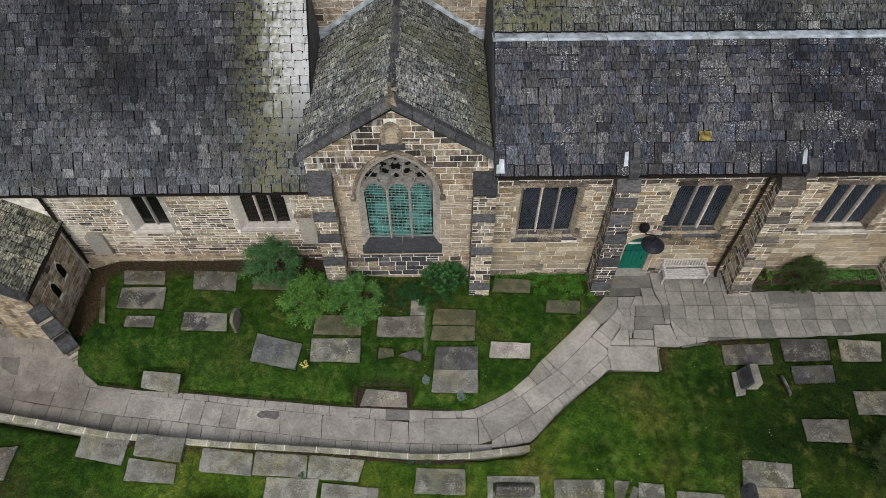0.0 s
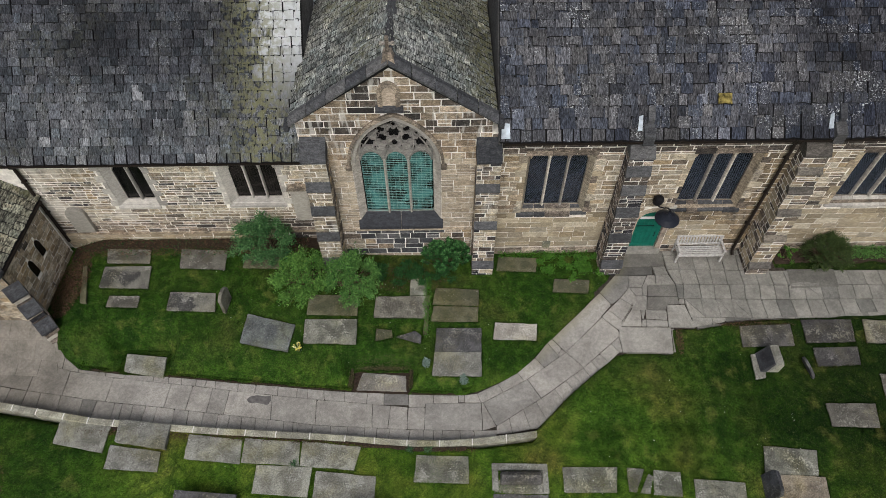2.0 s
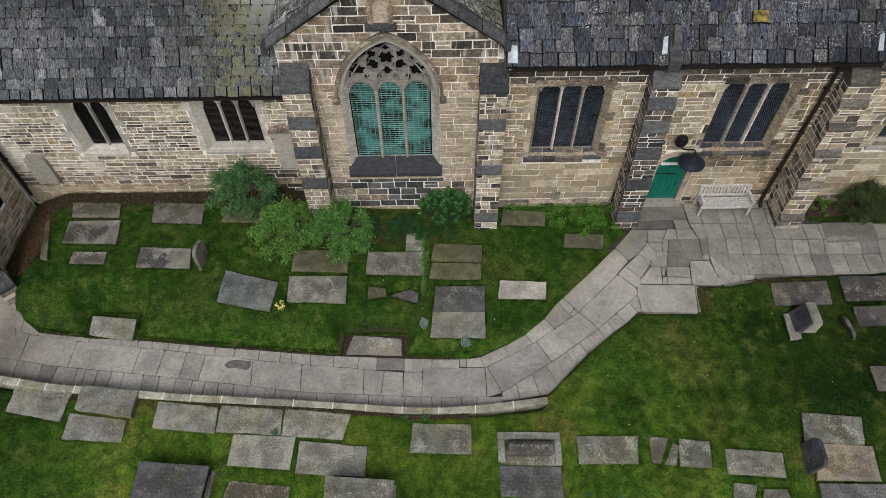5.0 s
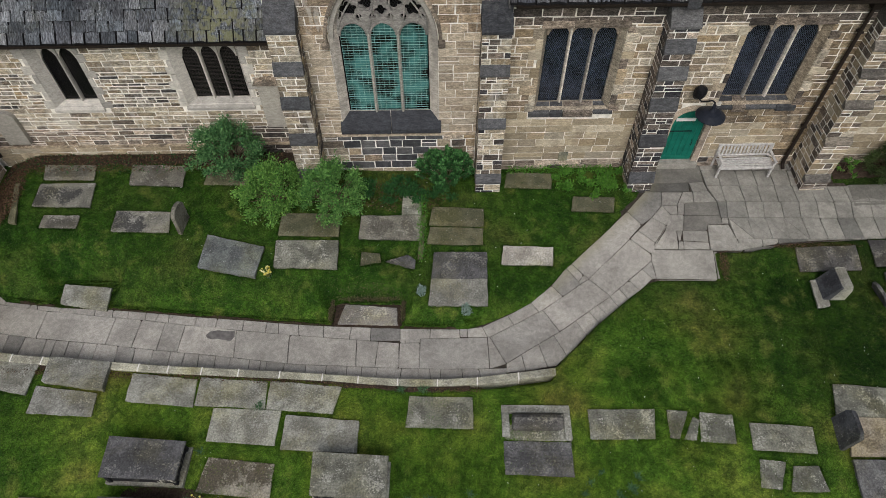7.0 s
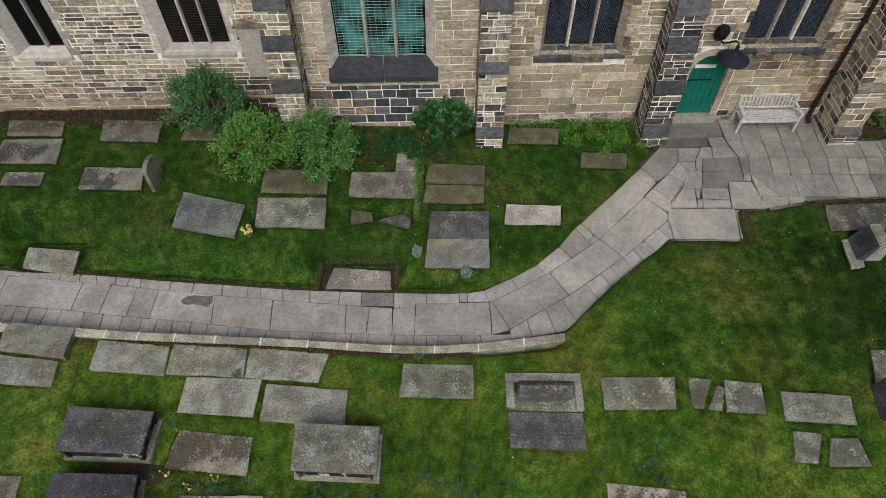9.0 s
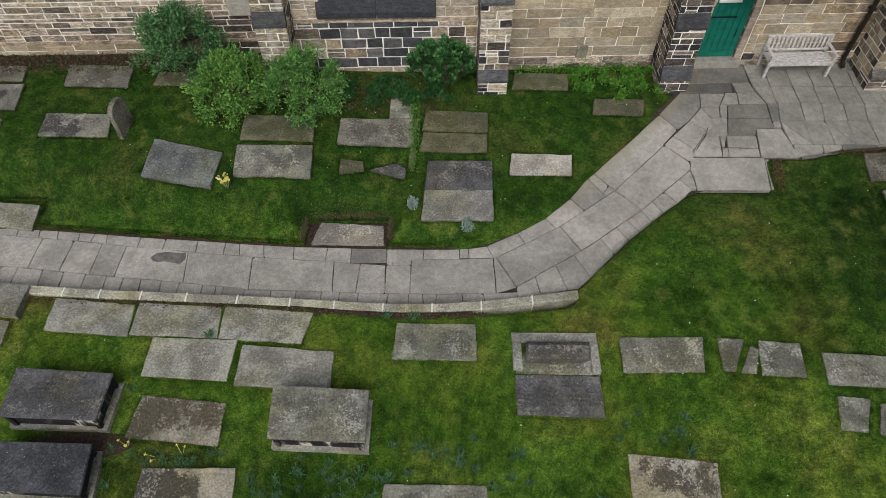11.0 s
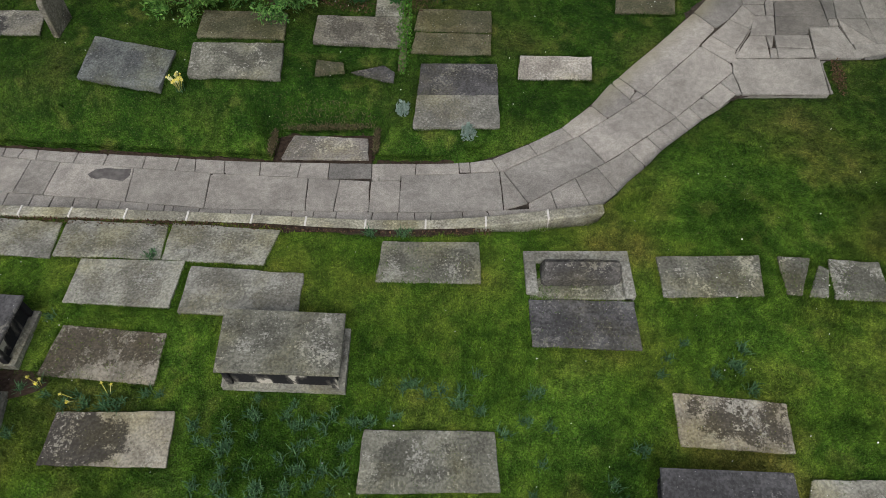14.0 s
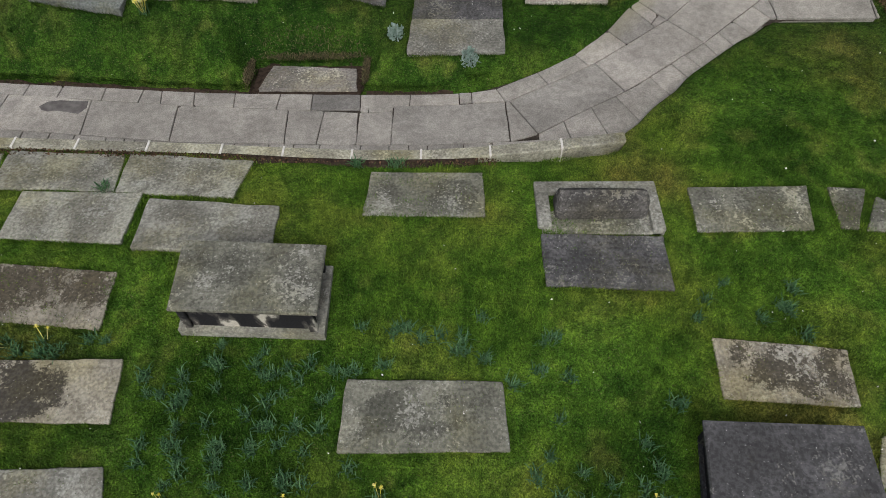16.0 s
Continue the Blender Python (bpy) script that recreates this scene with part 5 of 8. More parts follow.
# ---- windows, doors, mouldings ----
def glass_mat(name, col, rough=0.12, scale=6, low=0.55, high=1.4):
    k = Nodes(name, rough)
    w = k.noise(scale, 4, 0.6)
    k.b.inputs["Specular IOR Level"].default_value = 0.5
    k.b.inputs["Transmission Weight"].default_value = 0.35
    lo, hi = tuple(c * low for c in col), tuple(c * high for c in col)
    return k.done(k.ramp(w, [(0.4, lo), (0.6, hi)]), w, 0.15, 0.01)


glass_dark = glass_mat("dark_leaded_glass", (0.026, 0.036, 0.058), 0.1, 2.5, 0.4, 1.6)
glass_black = glass_mat("unlit_window_glass", (0.008, 0.008, 0.009), 0.2)
glass_teal = glass_mat("teal_protected_glass", (0.05, 0.165, 0.16), 0.2, 1.7, 0.0, 2.0)
wire_grey = plain("grey_wire", (0.085, 0.097, 0.125), 0.5, 0.3, 0.3)
wire_brown = plain("dull_brown_wire", (0.06, 0.05, 0.045), 0.7, 0.0, 0.4)
wire_teal = plain("teal_wire_mesh", (0.28, 0.48, 0.45), 0.5, 0.0, 0.35, 3)
mullion_grey = stone_mat("grey_mullion_stone", [(0, (0.30, 0.28, 0.26)), (1, (0.40, 0.37, 0.33))], 0.5, (0.09, 0.085, 0.08))
tracery_stone = stone_mat("grey_tracery_stone", [(0, (0.19, 0.184, 0.177)), (1, (0.27, 0.258, 0.243))], 0.6, (0.12, 0.115, 0.11), 0.5, 0.62, coarse=0.5)
hood_stone = stone_mat("weathered_moulding_stone", [(0, (0.24, 0.20, 0.165)), (1, (0.33, 0.28, 0.225))], 0.6, (0.06, 0.055, 0.05), 0.48, 0.62)


def loft(outer, inner, v0, v1):
    """A splayed reveal between two outlines of the same number of points."""
    bm = bmesh.new()
    a = [bm.verts.new((u, v0, z)) for u, z in outer]
    b = [bm.verts.new((u, v1, z)) for u, z in inner]
    c = [bm.verts.new((u, v1 + 0.02, z)) for u, z in inner]
    n = len(a)
    for i in range(n):
        j = (i + 1) % n
        bm.faces.new((a[i], a[j], b[j], b[i]))
        bm.faces.new((b[i], b[j], c[j], c[i]))
    return bm


def lattice(u0, u1, z0, z1, v, pitch, wire, slant=True):
    bm = bmesh.new()
    w, h = u1 - u0, z1 - z0
    if slant:
        k = -h * 0.6
        while k < w + h * 0.6:
            for s in (1, -1):
                # a line u = k + s * 0.6 * (z - z0), cut to the panel
                ends = []
                for z in (z0, z1):
                    ends.append((u0 + k + (s * 0.6 * (z - z0) if s > 0 else 0.6 * (z1 - z) - 0.0), z))
                (ua, za), (ub, zb) = ends
                if ua > ub:
                    ua, za, ub, zb = ub, zb, ua, za
                if ub <= u0 or ua >= u1 or ub - ua < 1e-6:
                    continue
                t0, t1 = max(0, (u0 - ua) / (ub - ua)), min(1, (u1 - ua) / (ub - ua))
                p, q = Vector((ua + t0 * (ub - ua), v, za + t0 * (zb - za))), Vector((ua + t1 * (ub - ua), v, za + t1 * (zb - za)))
                if (q - p).length > 0.03:
                    tube_bm([p, q], wire, 3, bm)
            k += pitch
    else:
        z = z0
        while z < z1:
            tube_bm([(u0, v, z), (u1, v, z)], wire, 3, bm)
            z += pitch
        u = u0
        while u < u1:
            tube_bm([(u, v + 0.006, z0), (u, v + 0.006, z1)], wire * 0.5, 3, bm)
            u += pitch * 1.8
    return bm


def mullioned_window(name, label, span, face, lights, splay, depth, stone, sill_mat, glass, wire_pitch, cusped):
    """A square-headed window: splayed reveal, sill, mullions, panes and wire guard."""
    head_mat = dressed if cusped else wall_brown
    u0, u1, z0, z1 = span
    top = z1 + 0.06
    win = in_church(tagged(empty(name), label, "window", "", "structure"))
    out = rect(u0 - splay[0], u1 + splay[1], z0 - 0.14, top)
    part("reveal", loft(out, rect(u0, u1, z0, z1), face - 0.012, face + depth), stone if cusped else wall_tan, win)
    ends = [u0 - splay[0] - 0.06, u1 + splay[1] + 0.06]
    if not cusped:
        ends = [ends[0] - 0.1, ends[0] + 0.55, ends[0] + 0.95, ends[1] - 0.5, ends[1] + 0.1]
    for a, b in zip(ends, ends[1:]):
        lo = z0 - 0.3 if cusped else z0 - rng.uniform(0.24, 0.4)
        part("window_sill", prism_bm([(a, face - 0.09, lo), (a, face - 0.09, z0 - 0.2), (a, face + depth - 0.02, z0), (a, face + depth - 0.02, lo)], (b - a - 0.014, 0, 0)),
             sill_mat if cusped or rng.random() < 0.75 else wall_brown, win)
    # dressed stones in and out along the jambs
    r = random.Random(int(u0 * 100))
    for side in (0, 1):
        z, k = z0 - 0.2, 0
        while z < top - 0.05:
            h = min(r.uniform(0.24, 0.36), top - z)
            w = (0.3, 0.16)[k % 2] * r.uniform(0.85, 1.15)
            e = u0 - splay[0] if side == 0 else u1 + splay[1]
            a, b = (e - w, e) if side == 0 else (e, e + w)
            mat = stone if cusped else r.choice((wall_tan, wall_tan, wall_smooth, wall_brown))
            if not cusped:
                w *= r.uniform(0.8, 1.5)
                a, b = (e - w, e) if side == 0 else (e, e + w)
            part("jamb_stone", box_bm(a + 0.006, b, face - r.uniform(0.026, 0.04), face + 0.05, z + 0.008, z + h - 0.008, 0.016), mat, win)
            z += h
            k += 1
    e0_, e1_ = u0 - splay[0] - 0.08, u1 + splay[1] + 0.08
    cuts = [e0_, e0_ + (e1_ - e0_) * r.uniform(0.28, 0.36), e0_ + (e1_ - e0_) * r.uniform(0.6, 0.7), e1_]
    for a, b in zip(cuts, cuts[1:]):
        part("lintel_stone", box_bm(a + 0.008, b - 0.008, face - 0.03, face + 0.05, top - 0.005, top + 0.22, 0.01), head_mat, win)
    lw = (u1 - u0) / lights
    for i in range(lights):
        a, b = u0 + i * lw, u0 + (i + 1) * lw
        part("pane", box_bm(a + 0.01, b - 0.01, face + depth + 0.05, face + depth + 0.062, z0, z1), glass, win)
        if wire_pitch:
            part("wire_guard", lattice(a + 0.05, b - 0.05, z0 + 0.02, z1 - 0.02, face + depth + 0.02, wire_pitch, 0.0045 if cusped else 0.0036, not cusped), wire_brown if cusped else wire_grey, win)
    for i in range(1, lights):
        c = u0 + i * lw
        bm = prism_bm([(c - 0.045, face + depth + 0.06, z0 - 0.01), (c - 0.045, face + depth - 0.02, z0 - 0.01), (c - 0.02, face + depth - 0.09, z0 - 0.01), (c + 0.02, face + depth - 0.09, z0 - 0.01),
                       (c + 0.045, face + depth - 0.02, z0 - 0.01), (c + 0.045, face + depth + 0.06, z0 - 0.01)], (0, 0, z1 - z0 + 0.01))
        part("mullion", bm, stone if cusped else mullion_light, win)
    # arched heads of the lights, cut from one stone
    drop, rise = (0.44, 0.06) if cusped else (0.3, 0.04)
    comb = [(u0, z1), (u0, z1 - drop)]
    for i in range(lights):
        a, b = u0 + i * lw + 0.045, u0 + (i + 1) * lw - 0.045
        if cusped:
            comb += arch(a, b, z1 - drop, z1 - drop, z1 - rise, 7)[2:][::-1]
        else:
            comb += [((a + b) / 2 - (b - a) / 2 * math.cos(math.pi * q / 10), z1 - drop + (drop - rise) * math.sin(math.pi * q / 10)) for q in range(11)]
    comb += [(u1, z1 - drop), (u1, z1)]
    part("head", prism_bm([(u, face + depth - 0.04, z) for u, z in comb], (0, 0.085, 0)), stone, win)
    return win


mullion_light = stone_mat("light_mullion_stone", [(0, (0.46, 0.43, 0.39)), (1, (0.54, 0.5, 0.45))], 0.3, (0.16, 0.15, 0.14), coarse=0.5)
tan_dressed = stone_mat("tan_dressed_stone", [(0, (0.36, 0.30, 0.24)), (1, (0.45, 0.38, 0.31))], 0.45, (0.1, 0.09, 0.08), coarse=0.5)
mullioned_window("window_1", "two-light stone mullioned window with dark glass", W1, LV, 2, (0.3, 0.08), 0.2, dressed, dressed, glass_black, 0, True)
mullioned_window("window_2", "three-light stone mullioned window with dark glass", W2, LV, 3, (0.27, 0.1), 0.2, dressed, dressed, glass_black, 0.05, True)
mullioned_window("window_3", "three-light aisle window with leaded glass and wire guard", W3, 0.0, 3, (0.12, 0.16), 0.24, tan_dressed, dark_stone, glass_dark, 0.062, False)
mullioned_window("window_4", "three-light aisle window with leaded glass above the bench", W4, 0.0, 3, (0.12, 0.16), 0.24, tan_dressed, dark_stone, glass_dark, 0.062, False)
mullioned_window("window_5", "three-light aisle window with leaded glass at the east end", W5, 0.0, 3, (0.12, 0.16), 0.24, tan_dressed, dressed, glass_dark, 0.062, False)

reveal_stone = stone_mat("pale_grey_reveal_stone", [(0, (0.48, 0.44, 0.39)), (1, (0.55, 0.51, 0.46))], 0.5, (0.16, 0.15, 0.14), 0.5, 0.64, coarse=0.5)
sill_slate = stone_mat("blue_black_sill_stone", [(0, (0.028, 0.031, 0.038)), (1, (0.045, 0.048, 0.056))], 0.2, coarse=0.5)
# the traceried window in the gable
win = in_church(tagged(empty("window_6"), "pointed traceried window with teal wire mesh over the glass", "window", "", "structure"))
OUT, INN = BIG, (-1.24, 1.2, 3.14, 6.0, 7.5)
part("reveal", loft(arch(*OUT, 14), arch(INN[0], INN[1], INN[2] + 0.17, INN[3] + 0.17, INN[4] + 0.17, 14), -0.012, 0.16), reveal_stone, win)
for k, (a, b) in enumerate(((OUT[0] - 0.06, -0.02), (0.0, OUT[1] + 0.06))):
    part("window_sill", prism_bm([(a, -0.14, 2.62), (a, -0.14, 2.78), (a, 0.15, 3.31), (a, 0.15, 2.62)], (b - a, 0, 0)), sill_slate, win)
# hood mould with its stops
def arch_band(o, i, v0, v1):
    bm = bmesh.new()
    rows_ = []
    for (uo, zo), (ui, zi) in zip(o, i):
        rows_.append([bm.verts.new((ui, v1, zi)), bm.verts.new((ui, v0, zi)), bm.verts.new((uo, v0 + 0.03, zo)), bm.verts.new((uo, v1, zo))])
    for r0, r1 in zip(rows_, rows_[1:]):
        for k in range(4):
            bm.faces.new((r0[k], r0[(k + 1) % 4], r1[(k + 1) % 4], r1[k]))
    bm.faces.new(rows_[0]), bm.faces.new(rows_[-1][::-1])
    return bm


o = arch(OUT[0] - 0.12, OUT[1] + 0.12, 5.75, OUT[3], OUT[4] + 0.14, 14)[2:]
i_ = arch(OUT[0] - 0.03, OUT[1] + 0.03, 5.75, OUT[3], OUT[4] + 0.03, 14)[2:]
part("hood_mould", arch_band(o, i_, -0.12, 0.02), hood_stone, win)
o = arch(OUT[0] + 0.0, OUT[1] - 0.0, 5.75, OUT[3], OUT[4], 14)[2:]
i_ = arch(OUT[0] + 0.14, OUT[1] - 0.14, 5.75, OUT[3] + 0.04, OUT[4] - 0.2, 14)[2:]
part("inner_moulding", arch_band(o, i_, 0.0, 0.2), dressed, win)
for c in (OUT[0] - 0.1, OUT[1] + 0.1):
    part("hood_stop", box_bm(c - 0.1, c + 0.1, -0.15, 0.02, 5.7, 5.9, 0.03), hood_stone, win)
for a, b in ((-1.22, -0.42), (-0.42, 0.38), (0.38, 1.18)):
    part("pane", box_bm(a + 0.01, b - 0.01, 0.44, 0.452, 3.14, 6.2), glass_teal, win)
part("upper_glazing", prism_bm([(u, 0.455, z) for u, z in arch(INN[0], INN[1], 5.9, 6.0, 7.5, 10)], (0, 0.012, 0)), glass_black, win, "dark glass behind the tracery")
part("wire_guard", lattice(INN[0] + 0.05, INN[1] - 0.05, 3.2, 6.2, 0.33, 0.085, 0.0065, False), wire_teal, win)
LIGHTS = [(-1.2, -0.46), (-0.38, 0.34), (0.42, 1.16)]
for c in (-0.42, 0.38):
    part("mullion", prism_bm([(c - 0.05, 0.46, 3.14), (c - 0.05, 0.36, 3.14), (c - 0.018, 0.27, 3.14), (c + 0.018, 0.27, 3.14), (c + 0.05, 0.36, 3.14), (c + 0.05, 0.46, 3.14)], (0, 0, 2.72)), mullion_light, win)


def foil(cu, cz, r, lobes, turn=0.0):
    """The outline of a foiled opening: round lobes that meet in cusps."""
    n = lobes * 6
    out = []
    for k in range(n):
        a = 2 * math.pi * k / n
        q = r * (0.66 + 0.34 * abs(math.cos(lobes * a / 2)))
        out.append((cu + q * math.cos(a + turn), cz + q * math.sin(a + turn)))
    return out


# a plate of stone pierced by foiled openings, over the heads of the three lights
plate = arch(-1.25, 1.21, 5.95, 6.17, 7.68, 14)[1:] + [(-1.25, 5.95)]
for a, b in LIGHTS:
    plate += arch(a, b, 5.95, 6.0, 6.42, 7)[2:][::-1]
up = math.pi / 2
FOILS = [(-0.03, 7.5, 0.141, 4, up), (-0.035, 7.2, 0.268, 6, 0), (-0.44, 7.31, 0.167, 4, 0.4), (0.38, 7.31, 0.167, 4, -0.4), (-0.41, 6.96, 0.208, 4, 0.2),
         (0.34, 6.96, 0.208, 4, -0.2), (-0.03, 6.74, 0.175, 4, up), (-0.88, 6.77, 0.255, 5, up), (0.82, 6.77, 0.255, 5, up), (-0.7, 7.13, 0.114, 3, 0.9),
         (0.65, 7.13, 0.114, 3, -0.9), (-0.64, 6.56, 0.114, 3, -up), (0.58, 6.56, 0.114, 3, -up), (-0.27, 6.58, 0.094, 3, up), (0.21, 6.58, 0.094, 3, up),
         (-1.1, 6.55, 0.080, 3, up), (1.05, 6.55, 0.080, 3, up), (-0.2, 7.4, 0.067, 3, 0), (0.14, 7.4, 0.067, 3, 0)]
holes = [foil(*f) for f in FOILS]
part("tracery", holed_slab(plate, holes, 0.11, 0.23), tracery_stone, win)
for f, hole in zip(FOILS, holes):
    if f[2] > 0.08:
        rim = foil(f[0], f[1], f[2] * 1.06, f[3], f[4])
        part("foil_rim", tube_bm([(u, 0.108, z) for u, z in rim + rim[:2]], 0.014, 5), tracery_stone, win)
for a, b in LIGHTS:
    part("light_head", tube_bm([(u, 0.1, z) for u, z in arch(a + 0.01, b - 0.01, 5.95, 6.0, 6.4, 8)[2:]], 0.026, 6), tracery_stone, win)
for s in (-1, 1):
    # curved ribs that sweep from the mullions to the arch
    for p0, p1, p2 in (((0.4, 6.1), (0.1, 6.75), (0.3, 7.55)), ((0.4, 6.1), (0.72, 6.6), (0.56, 7.3)), ((1.2, 6.2), (0.95, 6.95), (0.5, 7.3))):
        pts = []
        for q in range(9):
            t = q / 8
            pts.append((-0.02 + s * ((1 - t) ** 2 * p0[0] + 2 * t * (1 - t) * p1[0] + t * t * p2[0]), 0.105, (1 - t) ** 2 * p0[1] + 2 * t * (1 - t) * p1[1] + t * t * p2[1]))
        part("tracery_bar", tube_bm(pts, 0.024, 6), tracery_stone, win)
part("tracery_grille", lattice(-0.95, 0.9, 6.25, 7.2, 0.42, 0.075, 0.006), iron, win)

for ob in win.children:
    if ob.name.split(".")[0] in ("pane", "upper_glazing", "wire_guard", "mullion", "tracery_grille"):
        ob.data.transform(Matrix.Translation((0, -0.2, 0.17)))

# niche in the gable
niche = in_church(tagged(empty("niche"), "small arched niche high in the gable", "niche", "", "structure"))
part("back", prism_bm([(u, -0.02, z) for u, z in arch(-0.28, 0.12, 8.4, 8.9, 9.12, 6)], (0, 0.02, 0)), tan_dressed, niche)
part("surround", arch_band(arch(-0.42, 0.26, 8.35, 8.9, 9.32, 8)[1:], arch(-0.28, 0.12, 8.35, 8.9, 9.12, 8)[1:], -0.08, 0.06), hood_stone, niche)
part("jamb", arch_band([(-0.42, 8.9), (-0.42, 8.35)], [(-0.28, 8.9), (-0.28, 8.35)], -0.08, 0.06), hood_stone, niche)
part("sill", prism_bm([(-0.5, 0.05, 8.16), (-0.5, -0.2, 8.26), (-0.5, -0.2, 8.34), (-0.5, 0.05, 8.42)], (0.84, 0, 0)), dark_stone, niche)

# coping of the gable, with kneelers and a finial
coping = in_church(tagged(empty("gable_coping"), "dark weathered stone coping along the gable", "coping", "", "structure"))
for sgn, end_u in ((-1, -3.22), (1, 3.26)):
    n_ = 5
    for k in range(n_):
        t0, t1 = k / n_ + 0.004, (k + 1) / n_ - 0.004
        pa = Vector((end_u * (1 - t0), 0, 7.72 + (9.98 - 7.72) * t0))
        pb = Vector((end_u * (1 - t1), 0, 7.72 + (9.98 - 7.72) * t1))
        prof = [(-0.24, 0.05), (-0.24, 0.12), (-0.02, 0.26), (0.24, 0.2), (0.24, -0.02)]
        bm = bmesh.new()
        r0 = [bm.verts.new(pa + Vector((0, v, z))) for v, z in prof]
        r1 = [bm.verts.new(pb + Vector((0, v, z))) for v, z in prof]
        for q in range(5):
            bm.faces.new((r0[q], r0[(q + 1) % 5], r1[(q + 1) % 5], r1[q]))
        bm.faces.new(r0[::-1]), bm.faces.new(r1)
        part("coping_stone", bm, dark_stone, coping)
    part("kneeler", box_bm(end_u - 0.14 * (sgn < 0) - 0.0, end_u + 0.14 * (sgn > 0) + 0.02, -0.26, 0.2, 7.6, 7.84, 0.02), dark_stone, coping)
finial = in_church(tagged(empty("finial"), "weathered stone cross finial on the gable apex", "finial"))
part("base", prism_bm([(-0.2, -0.16, 10.0), (0.2, -0.16, 10.0), (0.11, -0.16, 10.32), (-0.11, -0.16, 10.32)], (0, 0.32, 0)), hood_stone, finial)
part("shaft", box_bm(-0.055, 0.055, -0.055, 0.055, 10.3, 10.8, 0.02), hood_stone, finial)
part("arm", box_bm(-0.17, 0.17, -0.045, 0.045, 10.53, 10.62, 0.03), mullion_grey, finial)
for c in (-0.16, 0.16):
    part("knop", box_bm(c - 0.055, c + 0.055, -0.055, 0.055, 10.52, 10.63, 0.03), mullion_grey, finial)


grey_weathering = stone_mat("grey_brown_weathering_stone", [(0, (0.10, 0.095, 0.09)), (0.6, (0.17, 0.155, 0.135)), (1, (0.25, 0.22, 0.18))], 0.4, coarse=0.7)


# ---- buttresses of squared blocks ----
def cube_shapes():
    out = []
    for k in range(4):
        bm = box_bm(-0.5, 0.5, -0.5, 0.5, -0.5, 0.5, 0.03)
        r = random.Random(k)
        for v in bm.verts:
            v.co += Vector((r.uniform(-1, 1), r.uniform(-1, 1), r.uniform(-1, 1))) * 0.005
        bm.verts.index_update()
        out.append(([tuple(v.co) for v in bm.verts], [tuple(v.index for v in f.verts) for f in bm.faces]))
        bm.free()
    return out


CUBES = cube_shapes()


def buttress(u0, u1, base, top, front, setoffs, label, mats, side_mats, seed, slab_mat, hs=0.36):
    """A stepped buttress: courses on its front and sides, and smooth sloped slabs where it steps back.
    front: planes of the front, bottom and top; setoffs: heights at which it steps back, in even parts."""
    b = in_church(tagged(empty("buttress"), label, "buttress", "buttresses of the church"))
    r = random.Random(seed)
    n = len(setoffs) + 1
    planes = [front[0] + (front[1] - front[0]) * k / (n - 1) for k in range(n)]
    levels = [base] + list(setoffs) + [top]
    west = Matrix.Translation((u0, 0, 0)) @ pose(0, 0, 0, 0, 0, -90)
    east = Matrix.Translation((u1, 0, 0)) @ pose(0, 0, 0, 0, 0, 90)
    faces_, sides_ = [], []
    for k in range(n):
        z0, z1, f = levels[k] + (hs if k else 0), levels[k + 1], planes[k]
        part("core", box_bm(u0, u1, f, 0.02, levels[k], z1), mortar, b)
        faces_ += courses(lambda z: (u0 - 0.015, u1 + 0.015), [], z0, z1, (0.17, 0.26), (0.25, 0.6), f, 0.025, 0.03, seed * 10 + k)
        sides_ += [west @ m for m in courses(lambda z: (0.0, -f), [], levels[k], z1, (0.17, 0.26), (0.22, 0.5), 0, 0.025, 0.032, seed * 20 + k)]
        sides_ += [east @ m for m in courses(lambda z: (f, 0.0), [], levels[k], z1, (0.17, 0.26), (0.22, 0.5), 0, 0.025, 0.032, seed * 30 + k)]
        if k:
            g = planes[k - 1]
            part("weathering", prism_bm([(u0 - 0.02, g - 0.03, levels[k] - 0.03), (u0 - 0.02, g - 0.03, levels[k] + 0.03), (u0 - 0.02, f - 0.015, levels[k] + hs), (u0 - 0.02, f + 0.03, levels[k] + hs),
                                         (u0 - 0.02, f + 0.03, levels[k] - 0.03)], (u1 - u0 + 0.04, 0, 0)), slab_mat, b)
    f = planes[-1]
    part("cap", prism_bm([(u0 - 0.02, f - 0.05, top - 0.02), (u0 - 0.02, f - 0.05, top + 0.06), (u0 - 0.02, 0.0, top + 0.62), (u0 - 0.02, 0.02, top - 0.02)], (u1 - u0 + 0.04, 0, 0)), slab_mat, b)
    for pieces, choice in ((faces_, mats), (sides_, side_mats)):
        per = {}
        for m in pieces:
            per.setdefault(r.randrange(len(choice)), []).append(m)
        for k, ms in per.items():
            lay("block", ms, choice[k], b, BLOCKS)
    return b


buttress(-3.0, -2.22, 0.6, 6.55, (-0.95, -0.55), (1.5, 2.9, 4.2, 5.3), "tall stepped buttress of pale and black blocks at the gable corner", [wall_pale], [wall_tan, wall_brown], 21, dark_stone)
buttress(2.62, 3.4, 0.6, 6.45, (-0.95, -0.55), (1.2, 3.4, 5.2), "tall stepped buttress of sooty blocks at the gable corner", [wall_brown, wall_dark, wall_pale, wall_pale], [wall_brown, wall_tan], 22, dark_stone, 0.26)
buttress(7.52, 8.3, 0.6, 6.5, (-1.05, -0.5), (1.2, 2.7, 4.0, 5.0, 5.8), "stepped sooty stone buttress beside the green door", [wall_dark, wall_brown], [wall_dark, wall_brown], 23, dark_stone)
